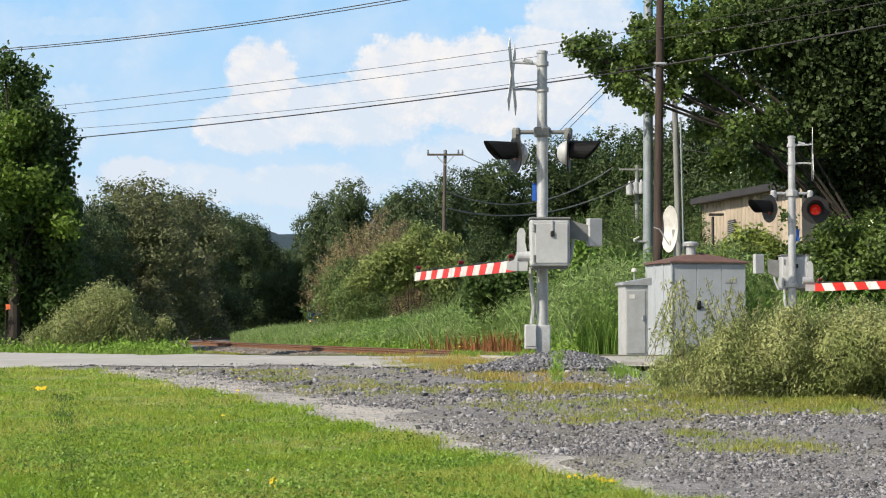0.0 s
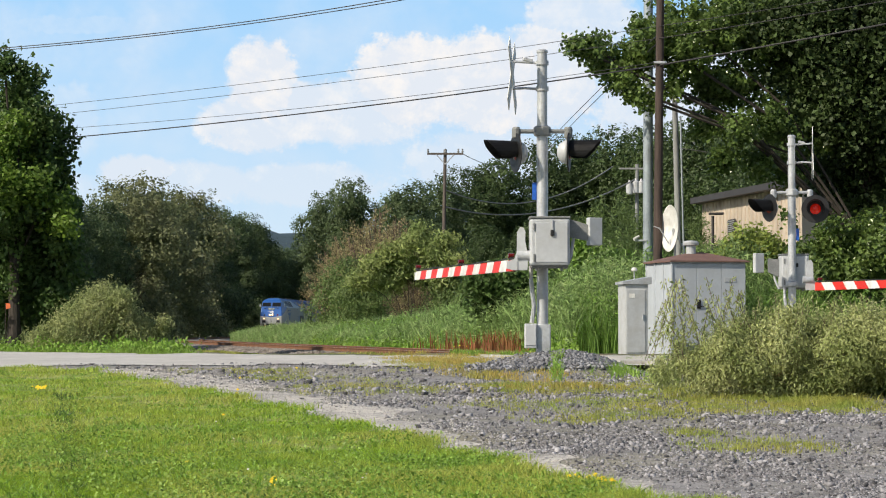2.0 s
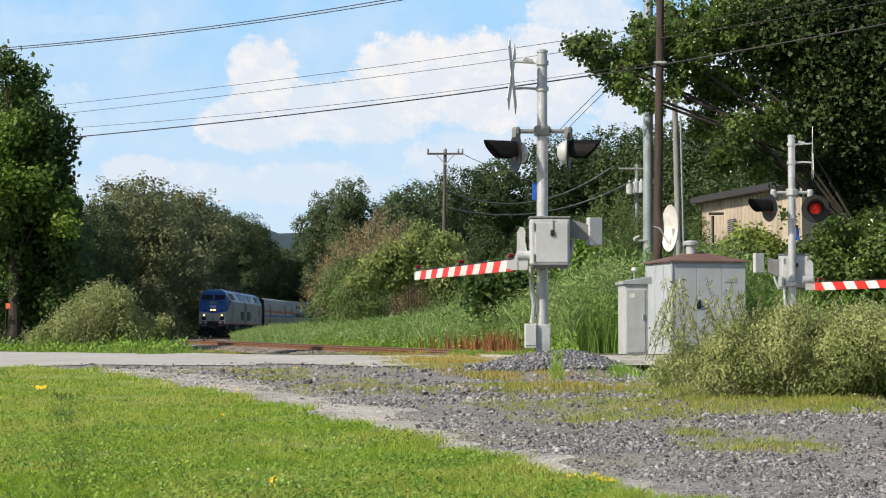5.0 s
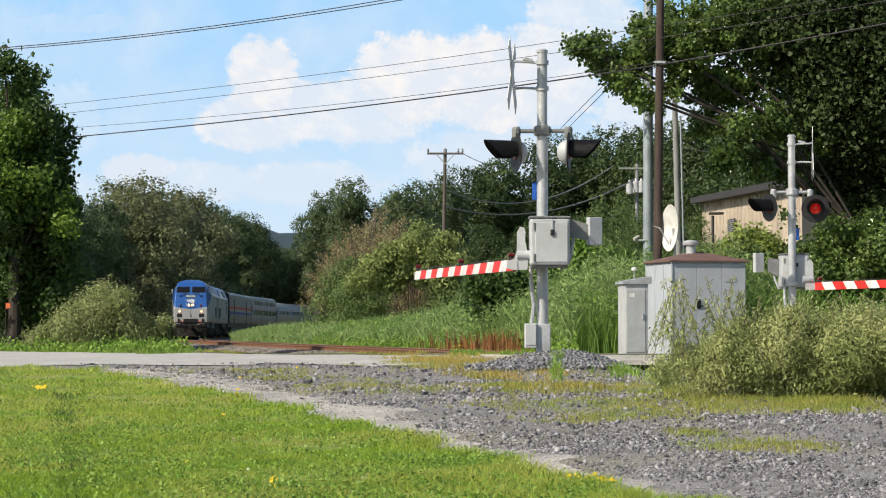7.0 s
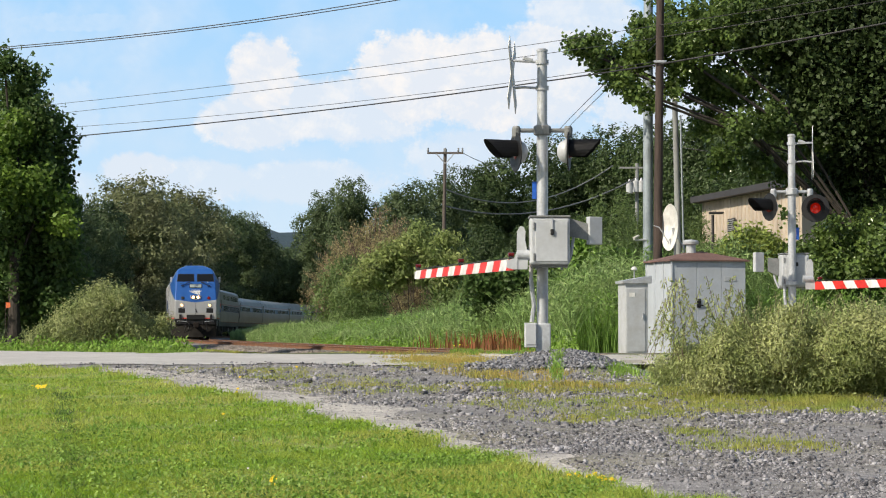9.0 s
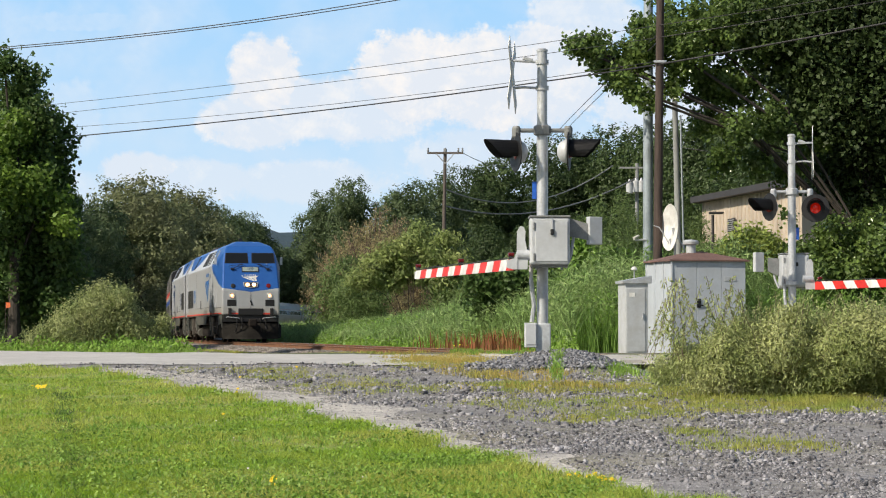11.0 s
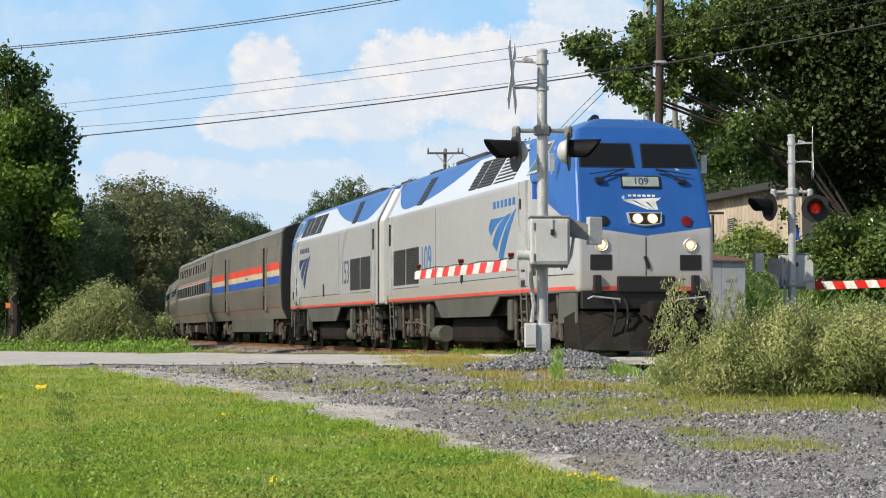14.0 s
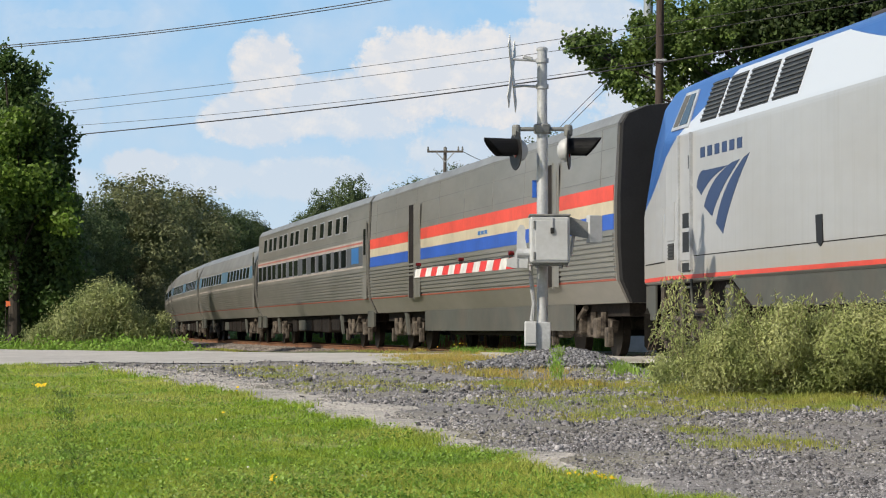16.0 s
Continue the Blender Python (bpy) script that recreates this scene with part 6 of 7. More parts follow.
def shaped(name, label, d, marks, count, size, material, trunk, trunk_r, deep=1.0, flat=0.9, **k):
    """A plant whose crown masses lie at seen places (px, py, radius in the same measure), d metres ahead."""
    foot = at(trunk[0], 0, d)
    blobs = []
    for i, (px, py, r) in enumerate(marks):
        p = at(px, py, d)
        rr = r / F * d
        blobs.append((p.x - foot.x, random.uniform(-1, 1) * deep, p.z + 0.3, rr, rr * 1.1 + deep * 0.3, rr * flat))
    hgt = max(b[2] for b in blobs)
    e = tree(hgt, blobs, count, size, material, label, trunk_r, name, **k)
    e.matrix_basis = Matrix.Translation((foot.x, d, -0.3))
    return e


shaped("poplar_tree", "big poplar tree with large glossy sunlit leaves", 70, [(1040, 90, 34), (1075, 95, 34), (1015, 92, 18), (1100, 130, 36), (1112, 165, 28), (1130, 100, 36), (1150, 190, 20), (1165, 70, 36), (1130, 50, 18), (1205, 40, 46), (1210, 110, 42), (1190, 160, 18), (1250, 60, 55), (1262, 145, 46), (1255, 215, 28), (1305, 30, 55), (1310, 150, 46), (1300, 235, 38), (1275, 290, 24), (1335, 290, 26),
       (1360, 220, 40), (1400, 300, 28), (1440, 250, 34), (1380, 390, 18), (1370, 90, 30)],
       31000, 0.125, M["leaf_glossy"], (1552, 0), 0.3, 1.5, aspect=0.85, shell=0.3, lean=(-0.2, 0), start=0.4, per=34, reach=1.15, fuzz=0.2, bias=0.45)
# shaded right side of the poplars: shade painted as a darker leaf green
shaped("poplar_tree", "poplar tree with a thick trunk, shade put into its dark leaf colour", 72, [(1400, 50, 110), (1480, 60, 120), (1490, 180, 110), (1560, 90, 130), (1580, 250, 110), (1500, 320, 60), (1570, 390, 80), (1620, 200, 140), (1450, 130, 80)], 70000, 0.16, M["leaf_shaded"], (1556, 0), 0.34, 1.6, aspect=0.8, shell=0.35, per=14, reach=1.6, bias=0)
shaped("poplar_tree", "tall poplar tree behind the crossing, shade put into its leaf colour", 82, [(1360, -30, 150), (1480, -40, 160), (1600, 0, 170), (1450, 120, 130), (1560, 180, 150), (1620, 330, 150), (1540, 320, 100)], 40000, 0.24, M["leaf_shaded"], (1590, 0), 0.35, 2.0, aspect=0.8, shell=0.3, bias=0)
layers = [(665, 470, 30), (700, 452, 30), (735, 432, 26), (765, 452, 30), (720, 478, 34), (760, 490, 36), (800, 470, 28), (690, 500, 30), (640, 500, 24), (790, 500, 30), (745, 410, 18), (790, 430, 20)]
shaped("tall_shrub", "spreading green shrub with leaves in flat layers", 112, layers, 15000, 0.2, M["leaf_layer"], (725, 0), 0.1, 0.8, aspect=0.4, shell=0.45, per=14, reach=1.1, start=0.2, flat=0.5)
shaped("leafy_shrub", "dark green leafy shrub among the reeds", 74, [(870, 506, 26), (905, 498, 26), (848, 500, 16), (890, 522, 30), (860, 530, 22), (925, 520, 22)], 5200, 0.2, M["leaf_mid"], (885, 0), 0.06, 0.6, aspect=0.5, shell=0.4, start=0.2)
shaped("leafy_shrub", "bright green leafy shrub in the sun", 73, [(985, 462, 22), (1012, 445, 18), (1030, 480, 34), (1008, 515, 34), (1052, 520, 36), (1082, 470, 24), (1000, 560, 30), (1040, 565, 30), (1095, 510, 24), (975, 500, 20)], 9000, 0.19, M["leaf_bright2"], (1030, 0), 0.06, 0.6, aspect=0.5, shell=0.4, start=0.2)
shaped("leafy_shrub", "yellow-green leafy shrub before the building", 92, [(1300, 448, 22), (1325, 428, 22), (1352, 440, 26), (1375, 455, 22), (1340, 465, 30), (1310, 475, 26), (1285, 465, 16)], 7000, 0.19, M["leaf_lime"], (1335, 0), 0.06, 0.6, aspect=0.6, shell=0.4, start=0.2)
shaped("leafy_shrub", "glossy broad-leaved shrub in the sun", 67, [(1432, 452, 26), (1462, 430, 26), (1490, 455, 32), (1520, 420, 26), (1550, 400, 26), (1548, 450, 36), (1580, 430, 40), (1500, 492, 34), (1450, 490, 30), (1560, 495, 36), (1480, 400, 16)], 11500, 0.13, M["leaf_glossy"], (1500, 0), 0.06, 0.6, aspect=0.7, shell=0.4, start=0.2)
for px, d, top in [(1450, 72, 470), (1540, 74, 450)]:
    grow(px, d, top, brown[1], 7.2, 0.9)
# lit and shaded leaf masses painted apart, in a bright and a dark green
shaped("roadside_tree", "leafy tree at the roadside, shaded masses put into a darker green", 75, [(8, 118, 26), (48, 140, 22), (30, 165, 28), (5, 180, 40), (70, 195, 20), (85, 222, 26), (112, 240, 14), (60, 240, 36), (100, 275, 24), (85, 310, 30), (10, 260, 60), (108, 330, 18), (50, 300, 50), (105, 370, 26), (110, 440, 32), (80, 490, 45), (128, 490, 22), (40, 530, 60), (110, 540, 34), (-20, 500, 80), (20, 460, 60), (20, 390, 50), (60, 420, 45), (70, 370, 35)], 42000, 0.15, M["leaf_mid"], (25, 0), 0.25, 1.2, aspect=0.75, shell=0.3, per=26, reach=1.4, fuzz=0.15, bias=0.3)
shaped("roadside_tree", "leafy roadside tree, sunlight put into a brighter leaf green", 74, [(35, 225, 20), (12, 250, 34), (58, 268, 22), (80, 305, 20), (25, 300, 40), (60, 335, 26), (108, 362, 15), (20, 350, 34), (95, 392, 20), (128, 402, 13), (-30, 330, 60)],
       15000, 0.15, M["leaf_sunlit"], (25, 0), 0.22, 1.2, aspect=0.75, shell=0.3, per=26, reach=1.4, fuzz=0.18, bias=0.4)
shaped("willow_bush", "pale silvery green rounded willow bush by the road", 66, [(170, 560, 50), (130, 580, 45), (210, 575, 48), (180, 530, 30), (100, 600, 35), (240, 595, 40), (270, 605, 28), (215, 530, 22), (160, 605, 45), (70, 605, 26), (290, 575, 14)], 36000, 0.095, M["leaf_pale"], (170, 0), 0.04, 0.5, aspect=0.3, up=0.8, shell=0.3, start=0.2)
shaped("willow_bush", "dense pale green willow bush beside the gravel", 25.0, [(1190, 655, 26), (1225, 640, 32), (1255, 665, 42), (1275, 620, 34), (1310, 650, 50), (1320, 600, 34), (1350, 680, 45), (1370, 620, 48), (1395, 575, 26), (1420, 620, 50), (1440, 675, 52), (1465, 590, 36), (1490, 630, 58), (1520, 580, 34), (1520, 680, 55), (1560, 610, 58), (1590, 660, 80), (1620, 600, 70), (1165, 662, 16), (1440, 705, 32), (1500, 712, 34), (1560, 716, 36), (1390, 695, 28)],
       105000, 0.042, M["leaf_pale2"], (1400, 0), 0.03, 0.4, aspect=0.32, up=1.2, shell=0.4, start=0.15, per=26, reach=1.7)
# long shoots standing out of the bush
tw = bmesh.new()
pts = []
for k in range(105):
    px = random.choice([random.uniform(1170, 1320), random.uniform(1300, 1570), random.uniform(1300, 1570)])
    d = 25 + random.uniform(-0.5, 0.5)
    top = random.uniform(485, 600) if px < 1310 else random.uniform(515, 580)
    p0, p1 = at(px + random.uniform(-55, 55), 640, d), at(px, top, d)
    mid = p0.lerp(p1, 0.5) + Vector((random.uniform(-0.05, 0.05), 0, 0))
    pipe([p0, mid, p1], 0.0028, 5, tw)
    for j in range(56):
        w = 0.25 + 0.75 * j / 56
        q = p0.lerp(mid, w * 2) if w < 0.5 else mid.lerp(p1, w * 2 - 1)
        pts.append((q.x + random.gauss(0, 0.022), q.y + random.gauss(0, 0.022), q.z))
shoots = thing("willow_shoots", "slender leafy willow shoots rising from the bush", "shrub", Matrix())
tagged(part("twig_rest", tw, M["drybark"], shoots), kind="stuff")
v, f = leaves(np.array(pts), 0.05, 1.2, 0.3)
raw("shoot_leaves", v, f, M["leaf_pale2"], parent=shoots)


# ---- grasses ----
def blades(x, y, z, h, w, lean=0.5, segs=2):
    """Bent tapering blades standing at the given places."""
    n = len(x)
    a = RNG.uniform(0, 2 * np.pi, n)
    b = RNG.uniform(0, 2 * np.pi, n)
    dx, dy = np.cos(a), np.sin(a)
    wx, wy = np.cos(b) * w * 0.5, np.sin(b) * w * 0.5
    ln = RNG.uniform(0.1, 1.0, n) * lean * h
    base = np.stack([x, y, z], axis=1)
    side = np.stack([wx, wy, np.zeros(n)], axis=1)
    rings = []
    for k in range(segs):
        q = k / segs
        c = base + np.stack([dx * ln * q ** 2, dy * ln * q ** 2, h * (q - 0.12 * q * q)], axis=1)
        rings += [c - side * (1 - 0.55 * q), c + side * (1 - 0.55 * q)]
    rings.append(base + np.stack([dx * ln, dy * ln, h * 0.86], axis=1))
    v = np.stack(rings, axis=1)
    m = v.shape[1]
    i = np.arange(n)[:, None] * m
    tri = []
    for k in range(segs - 1):
        j = 2 * k
        tri += [i + np.array([[j, j + 1, j + 3]]), i + np.array([[j, j + 3, j + 2]])]
    j = 2 * (segs - 1)
    tri.append(i + np.array([[j, j + 1, j + 2]]))
    return v.reshape(-1, 3), np.concatenate(tri, axis=1).reshape(-1, 3)


def field(name, label, x, y, h, w, material, category="grass", lean=0.5, segs=2, zoff=0.0):
    v, f = blades(x, y, ground_z(x, y) + zoff, h, w, lean, segs)
    return raw(name, v, f, material, label, category, "stuff")


def wedge(n, y0, y1, margin=1.02):
    """Random plan places inside the camera's fan, even over the picture."""
    y = 1 / RNG.uniform(1 / y1, 1 / y0, n)
    return RNG.uniform(-0.18, 0.18, n) * margin * y, y


def lumps(x, y, a=1.0):
    return np.sin(x * 1.9 * a + 1.3) * np.sin(y * 1.3 * a) + 0.6 * np.sin(x * 4.3 * a - y * 2.9 * a) + 0.4 * np.sin(y * 6.1 * a + x * 3.1 * a)


x, y = wedge(330000, 11.5, 35)
k = x < lawn_edge(y) + RNG.normal(0, 0.06, len(x))
x, y = x[k], y[k]
tall = 0.036 + 0.02 * lumps(x, y, 1.4) + 0.02 * RNG.random(len(x)) + 0.05 * np.exp(-((lawn_edge(y) - x) / 0.25) ** 2) * RNG.random(len(x))
field("lawn_grass", "short bright green mown grass", x, y, np.clip(tall, 0.02, 0.14), RNG.uniform(0.003, 0.007, len(x)) * np.clip(y / 14, 1, 2.2), M["grass"], lean=0.9)
# broad lawn weeds
x, y = wedge(7500, 11.5, 33)
k = (x < lawn_edge(y) - 0.02) & (lumps(x, y, 0.7) > RNG.uniform(-1.6, 0.7, len(x)))
x, y = x[k], y[k]
cx = np.repeat(x, 7) + RNG.normal(0, 0.03, len(x) * 7)
cy = np.repeat(y, 7) + RNG.normal(0, 0.03, len(x) * 7)
field("lawn_weeds", "broad-leaved weeds among the mown grass", cx, cy, RNG.uniform(0.03, 0.085, len(cx)), RNG.uniform(0.006, 0.016, len(cx)), M["weed"], lean=1.2)
# clover: small round leaves held flat above the grass, in patches
x, y = wedge(4200, 11.5, 33)
k = (x < lawn_edge(y) - 0.02) & (lumps(x + 3, y * 0.7, 0.9) > RNG.uniform(-1.2, 1.0, len(x)))
x, y = np.repeat(x[k], 16), np.repeat(y[k], 16)
x, y = x + RNG.normal(0, 0.06, len(x)), y + RNG.normal(0, 0.09, len(x))
v, f = leaves(np.stack([x, y, ground_z(x, y) + RNG.uniform(0.02, 0.075, len(x))], axis=1), 0.02, 0.0, 0.9, out=np.tile([0, 0, 1.0], (len(x), 1)), bias=0.5)
raw("clover_leaves", v, f, M["clover"], "patches of clover leaves in the lawn", "clover", "stuff")


q = RNG.uniform(0, 1, 2600) ** 1.3
x = np.interp(q, [0, 1], [-1.72, -3.95]) + RNG.normal(0, 0.06, len(q))
y = np.interp(q, [0, 1], [11.8, 25.5])
field("dark_grass_streak", "strip of darker grass blades across the lawn", x, y, RNG.uniform(0.03, 0.07, len(x)), RNG.uniform(0.006, 0.012, len(x)), M["leaf_mid"], lean=0.8)


def patch(px, py, rx, ry, n):
    """Places on the ground in an oval patch of the view."""
    a = RNG.normal(0, 0.48, (2, n))
    return on_ground(px + a[0] * rx, py + a[1] * ry)


def weeds(name, label, spots, per, h, w, material, lean=0.6):
    xs, ys = [], []
    for px, py, rx, ry, n in spots:
        x, y = patch(px, py, rx, ry, n)
        if n > 100:
            pick = RNG.integers(0, max(6, n // 14), n)
            x, y = x[pick] + RNG.normal(0, 0.14, n), y[pick] + RNG.normal(0, 0.35, n)
        xs.append(np.repeat(x, per) + RNG.normal(0, 0.04, n * per))
        ys.append(np.repeat(y, per) + RNG.normal(0, 0.08, n * per))
    x, y = np.concatenate(xs), np.concatenate(ys)
    return field(name, label, x, y, RNG.uniform(h * 0.45, h * 1.15, len(x)), RNG.uniform(w * 0.6, w * 1.3, len(x)), material, lean=lean)


weeds("weed_grass", "yellowish green wild grass in the gravel", [(770, 645, 100, 13, 800), (1050, 690, 260, 16, 900), (1350, 720, 260, 20, 1100), (1000, 720, 200, 14, 300), (640, 690, 160, 10, 260), (1050, 742, 130, 8, 160), (1350, 795, 150, 9, 170), (1230, 770, 60, 7, 60), (470, 660, 110, 6, 160), (880, 690, 90, 8, 160), (540, 672, 120, 7, 140),
       (880, 655, 60, 14, 120), (1160, 640, 50, 18, 150)], 11, 0.06, 0.006, M["grass_dry"])
weeds("dry_grass", "orange-yellow drying grass beside the road", [(830, 616, 120, 6, 620), (905, 626, 60, 8, 240), (740, 622, 60, 5, 160), (790, 640, 100, 11, 620), (880, 668, 120, 8, 160), (1000, 690, 120, 6, 90)], 8, 0.12, 0.007, M["grass_orange"])
weeds("weed_clumps", "leafy green weeds at the foot of the signal", [(850, 622, 45, 14, 110), (985, 650, 10, 26, 60), (920, 630, 30, 10, 40), (1180, 650, 60, 24, 160), (850, 608, 50, 8, 180), (1120, 662, 60, 10, 60)], 10, 0.16, 0.013, M["weed"], 0.8)
weeds("bush_weeds", "yellow-green weeds at the foot of the willow bush", [(1300, 708, 110, 7, 200), (1450, 716, 130, 7, 240), (1210, 694, 60, 8, 90)], 9, 0.1, 0.007, M["grass_dry"], 0.7)


def flowers(name, label, spots, size, stalk):
    vv, ff, n0 = [], [], 0
    for px, py, rx, ry, n in spots:
        x, y = patch(px, py, rx, ry, n)
        for a, b in zip(x, y):
            z = float(ground_z(a, b)) + stalk * random.uniform(0.5, 1.0)
            s = size * random.uniform(0.7, 1.2)
            c = len(vv)
            vv.append((a, b - 0.3 * s, z + 0.25 * s))
            for q in range(8):
                t = q * math.pi / 4
                vv.append((a + s * math.cos(t), b + s * 0.55 * math.sin(t), z + s * 0.7 * math.sin(t)))
            ff += [(c, c + 1 + q, c + 1 + (q + 1) % 8) for q in range(8)]
    return raw(name, vv, ff, M["petal"] if "yellow" in label else M["white"], label, "flowers", "stuff")


flowers("dandelions", "bright yellow dandelion heads in the lawn", [(483, 863, 14, 5, 6), (75, 692, 22, 4, 14), (395, 741, 8, 3, 3), (1035, 853, 45, 6, 9), (330, 828, 5, 3, 2), (1085, 863, 20, 5, 4), (560, 690, 200, 40, 4)], 0.014, 0.05)
flowers("yellow_wildflowers", "yellow wildflowers at the foot of the signal", [(865, 606, 40, 9, 130), (820, 622, 50, 8, 60)], 0.013, 0.24)
flowers("clover_heads", "small white clover heads in the lawn", [(560, 840, 160, 25, 16), (300, 780, 200, 40, 10), (870, 860, 120, 14, 8)], 0.008, 0.03)

# ---- reeds and verge ----
def verge(n, u0, u1, o0, o1):
    u = u0 + (u1 - u0) * RNG.random(n) ** 1.35
    o = RNG.uniform(o0, o1, n)
    x, y = on_track(u, o)
    return np.asarray(x), np.asarray(y)


x, y = verge(28000, 25, 190, -9.5, -3.1)
k = ~((y < 64.5) & (x > 3.4))
x, y = x[k], y[k]
gap = np.clip((-track_gap(x, y) - 3.0) / 3.0, 0, 1)
h = np.interp(y, [62, 70, 80, 92, 120, 200], [3.0, 2.85, 2.35, 1.85, 1.6, 1.3]) * (0.6 + 0.4 * gap) * RNG.uniform(0.7, 1.15, len(x)) * (1 + 0.12 * lumps(x, y, 0.3))
field("reeds", "tall grey-green reeds along the inside of the bend", x, y, h, RNG.uniform(0.02, 0.04, len(x)) * np.clip(y / 75, 0.9, 1.8), M["reed"], "reeds", 0.7, 3)
y = RNG.uniform(63, 90, 24000)
x = RNG.uniform(0.02, 0.19, len(y)) * y
k = track_gap(x, y) < -3.5
x, y = x[k], y[k]
field("tall_grass", "tall bright green grass behind the hut", x, y, RNG.uniform(0.8, 1.7, len(x)), RNG.uniform(0.015, 0.03, len(x)), M["reed2"], "grass", 0.5, 3)
x, y = on_track(31 + 15 * RNG.random(800) * RNG.random(800) + RNG.normal(0, 0.8, 800), RNG.uniform(-3.6, -2.5, 800))
x, y = np.asarray(x), np.asarray(y)
field("dock_weeds", "rust-red dock seed stalks in front of the reeds", x, y, RNG.uniform(0.25, 1.0, len(x)), RNG.uniform(0.025, 0.06, len(x)), M["dock"], "weeds", 0.25, 2)
n = 150000
x, y = verge(n, 25, 150, -9.0, -3.0)
z = ground_z(x, y) + np.interp(y, [62, 70, 80, 92, 120, 200], [2.25, 2.1, 1.65, 1.15, 0.9, 0.8]) * (1.08 + 0.16 * lumps(x, y, 0.9)) * RNG.uniform(0.15, 1.15, n) ** 0.7 * np.clip(0.55 + (-track_gap(x, y) - 3) * 0.25, 0.4, 1)
k = ~((y < 64.5) & (x > 3.4))
v, f = leaves(np.stack([x, y, z], axis=1)[k], 0.19, 0.5, 0.17)
raw("reed_leaves", v, f, M["reed"], "drooping leaves among the reeds", "reeds", "stuff")
n = 26000
x, y = verge(n, 22, 75, -4.6, -2.9)
z = ground_z(x, y) + RNG.random(n) ** 0.8 * np.clip(0.3 + (-track_gap(x, y) - 2.9) * 0.55 + 0.2 * lumps(x, y, 1.2), 0.1, 1.3)
k = ~((y < 64.5) & (x > 3.4))
v, f = leaves(np.stack([x, y, z], axis=1)[k], 0.13, 0.3, 0.5)
raw("verge_leaves", v, f, M["weed"], "bright green leafy weeds before the reeds", "weeds", "stuff")
n = 30000
y = RNG.uniform(63.5, 84, n)
x = RNG.uniform(0.03, 0.185, n) * y
k = track_gap(x, y) < -3.6
x, y = x[k], y[k]
v, f = leaves(np.stack([x, y, ground_z(x, y) + RNG.uniform(0.2, 1.75, len(x))], axis=1), 0.12, 0.4, 0.4)
raw("bramble_leaves", v, f, M["reed2"], "leafy green undergrowth behind the hut", "undergrowth", "stuff")
# grass on the road's far side
y = RNG.uniform(54, 78, 30000)
x = (RNG.uniform(-0.2, -0.112, len(y)) + np.abs(RNG.normal(0, 0.006, len(y)))) * y
k = (track_gap(x, y) > 3.0) & ~road_keep(x, y) & (y > np.interp(x, [-60, -11.8, -6, -1.5], [75, 64, 54, 50.5]))
x, y = x[k], y[k]
field("verge_grass", "rough green verge grass beside the road", x, y, RNG.uniform(0.05, 0.26, len(x)) * np.clip(0.8 + 0.5 * lumps(x, y, 0.8), 0.2, 1.8), RNG.uniform(0.012, 0.025, len(x)), M["clover"], "grass", 0.9, 2)
k = lumps(x, y, 0.8) > 0.1
x, y = x[k], y[k]
v, f = leaves(np.stack([x, y, ground_z(x, y) + RNG.uniform(0.05, 0.4, len(x)) * np.clip(0.5 + 0.5 * lumps(x, y, 0.8), 0.2, 1.5)], axis=1), 0.1, 0.3, 0.5)
raw("verge_herbs", v, f, M["weed"], "leafy green herbs in the roadside verge", "weeds", "stuff")
y = RNG.uniform(50, 60, 2500)
x, y2 = on_track(RNG.uniform(14, 60, 2500), RNG.uniform(2.9, 3.4, 2500))
field("verge_weeds", "low weeds along the ballast edge", np.asarray(x), np.asarray(y2), RNG.uniform(0.03, 0.1, 2500), RNG.uniform(0.02, 0.035, 2500), M["grass_dry"], "weeds", 0.6, 2)

# ---- stones ----
CORNERS = np.array([(-1, -1, -1), (1, -1, -1), (1, 1, -1), (-1, 1, -1), (-1, -1, 1), (1, -1, 1), (1, 1, 1), (-1, 1, 1)], float)
QUADS = np.array([(0, 3, 2, 1), (4, 5, 6, 7), (0, 1, 5, 4), (1, 2, 6, 5), (2, 3, 7, 6), (3, 0, 4, 7)])


def stones(name, label, x, y, z, s, material):
    """Broken stones: boxes with their corners knocked about, turned at random."""
    n = len(x)
    c = CORNERS[None] * RNG.uniform(0.35, 1.0, (n, 8, 3)) * np.stack([s, s * RNG.uniform(0.6, 1, n), s * RNG.uniform(0.4, 0.8, n)], axis=1)[:, None, :]
    a, b = RNG.uniform(0, 6.28, n), RNG.normal(0, 0.4, n)
    ca, sa, cb, sb = np.cos(a)[:, None], np.sin(a)[:, None], np.cos(b)[:, None], np.sin(b)[:, None]
    px, pz = c[..., 0] * cb - c[..., 2] * sb, c[..., 0] * sb + c[..., 2] * cb
    v = np.stack([px * ca - c[..., 1] * sa + x[:, None], px * sa + c[..., 1] * ca + y[:, None], pz + z[:, None]], axis=-1)
    f = (np.arange(n)[:, None, None] * 8 + QUADS[None]).reshape(-1, 4)
    return raw(name, v.reshape(-1, 3), f, material, label, "gravel", "stuff")


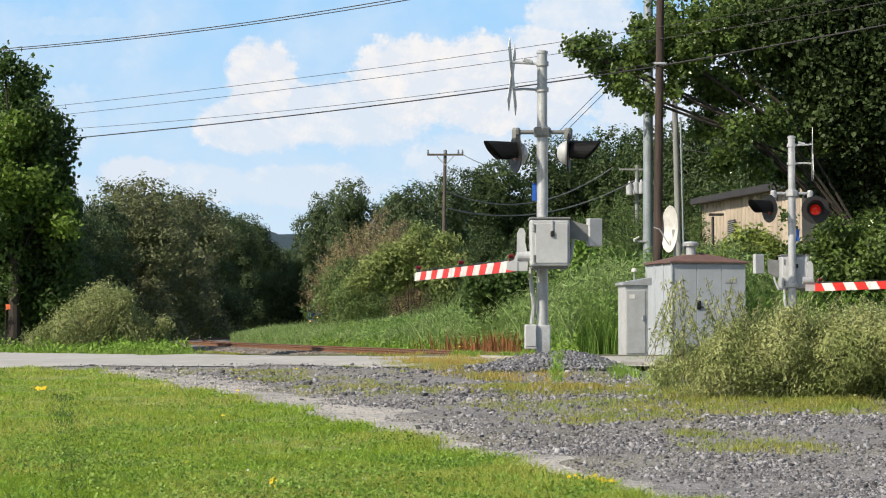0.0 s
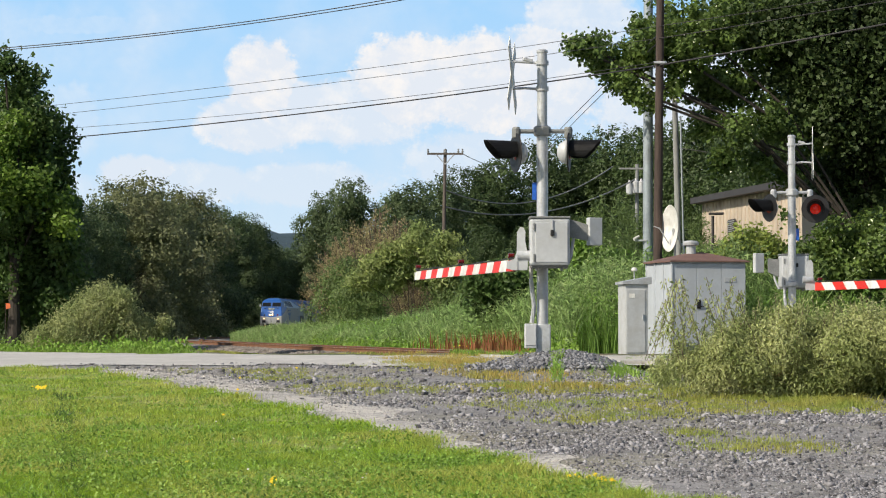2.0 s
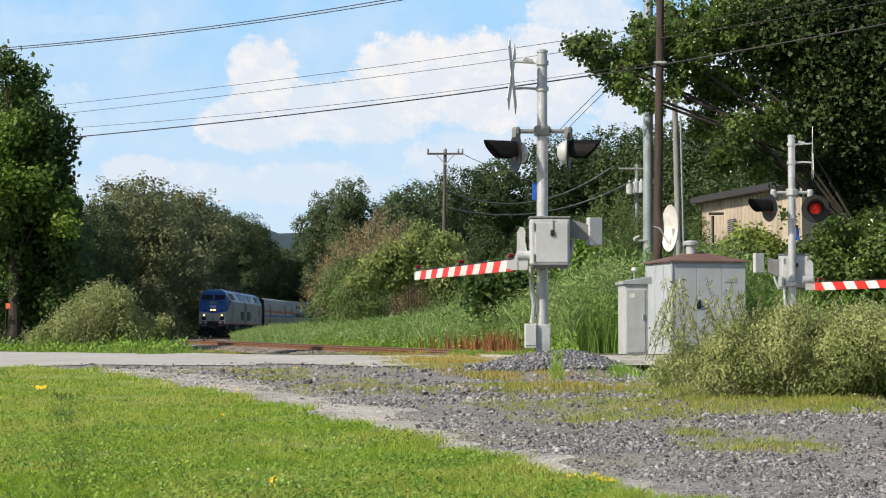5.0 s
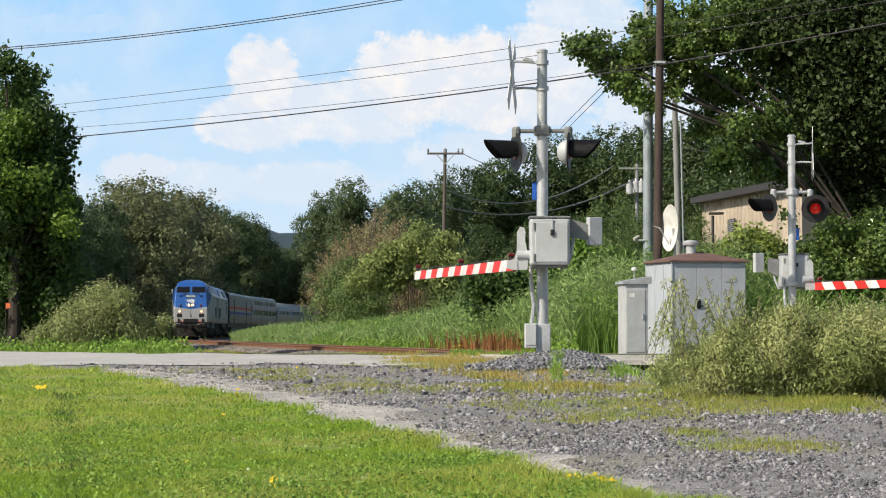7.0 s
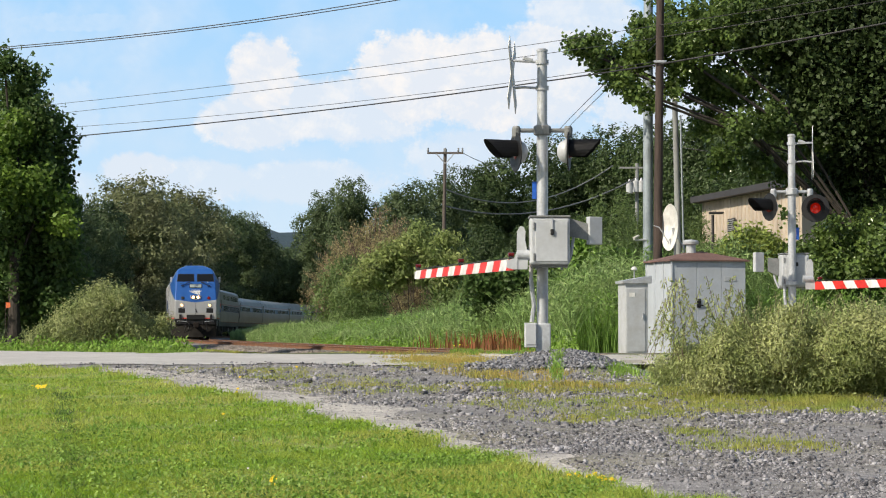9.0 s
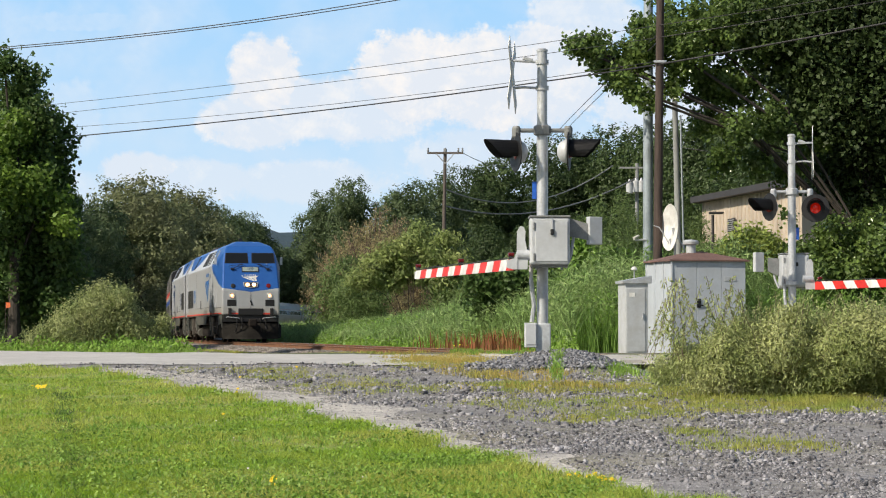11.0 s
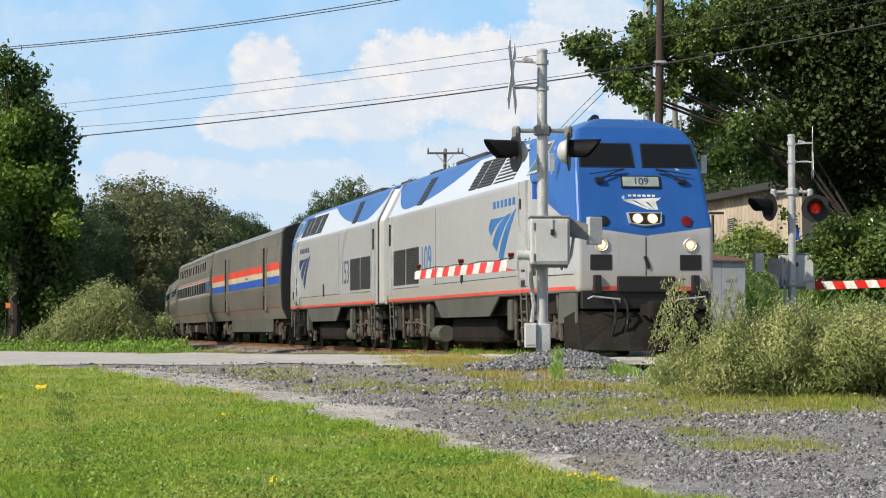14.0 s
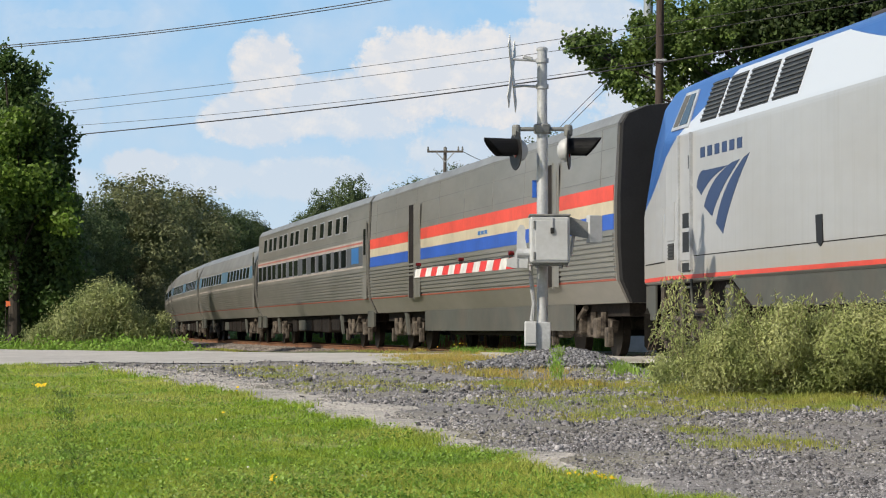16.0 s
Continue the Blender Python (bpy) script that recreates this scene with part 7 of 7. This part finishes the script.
x, y = wedge(210000, 12, 37)
k = (x > lawn_edge(y) + 0.1 + RNG.random(len(x)) * np.interp(y, [13, 18, 27], [0.3, 0.9, 1.7])) & (track_gap(x, y) > 2.6) & (RNG.random(len(x)) < np.clip(0.5 + 0.55 * lumps(x * 0.5, y * 0.6) + 0.25 * np.sin(x * 5 + y), 0.22, 1))
x, y = x[k], y[k]
s = np.clip(0.0064 * np.exp(RNG.normal(0, 0.58, len(x))), 0.003, 0.034) * np.clip(y / 19, 0.8, 1.5)
stones("gravel_stones", "loose grey crushed stones over the yard", x, y, ground_z(x, y) + s * 0.2 + 0.008, s, M["stone"])
y = RNG.uniform(13, 33.5, 3600)
x = lawn_edge(y) + RNG.uniform(0.0, 0.9, len(y)) * np.interp(y, [15, 20, 27], [0.3, 0.9, 1.3])
s = RNG.uniform(0.004, 0.011, len(x)) * np.clip(y / 20, 0.8, 1.5)
stones("pale_chips", "pale dusty stone chips along the lawn edge", x, y, ground_z(x, y) + s * 0.3 + 0.01, s, M["chips"])
x = 1.65 + RNG.normal(0, 0.62, 6500)
y = 33.0 + RNG.normal(0, 0.55, 6500)
k = (np.hypot((x - 1.65) / 1.35, (y - 33) / 1.3) < 1) & (np.hypot(x - b1.x, y - 34) > 0.2)
x, y = x[k], y[k]
s = RNG.uniform(0.018, 0.038, len(x))
stones("ballast_heap", "heap of dark grey ballast stones round the signal foot", x, y, ground_z(x, y) + s * 0.35 + RNG.uniform(0, 0.05, len(x)), s, M["stone_dark"])
x, y = on_track(RNG.uniform(8, 75, 9000), RNG.uniform(0.85, 2.9, 9000))
x, y = np.asarray(x), np.asarray(y)
g = track_gap(x, y)
s = RNG.uniform(0.025, 0.05, len(x))
stones("ballast_stones", "brown-grey ballast stones on the track shoulder", x, y, np.interp(g, [1.45, 1.9, 2.9], [-0.165, -0.2, -0.42]) + s * 0.3, s, M["ballast"])

# ---- sleepers ----
tie_mesh = bpy.data.meshes.new("sleeper")
tb = box(0.22, 2.6, 0.16, (0, 0, 0), 0.015)
tb.to_mesh(tie_mesh)
tb.free()
tie_mesh.materials.append(M["sleeper"])
for k in range(230):
    u = 11.0 + k * 0.53
    t = new("sleeper", tie_mesh)
    t.parent = track_bed
    px_, py_ = on_track(u)
    t.matrix_basis = pose(px_, py_, -0.235 + 0.0, 0, 0, 90 - math.degrees(float(np.interp(u, _u, _th))))


# ---- motion ----
def motions():
    walk(backdrop, [(0, sky_pose(0, 0)), (8, sky_pose(3, 3)), (16, sky_pose(7, 7))])
    for ob, lead, length, base, turned in CARS:
        walk(ob, car_rows(lead, length, base, turned))


motions()
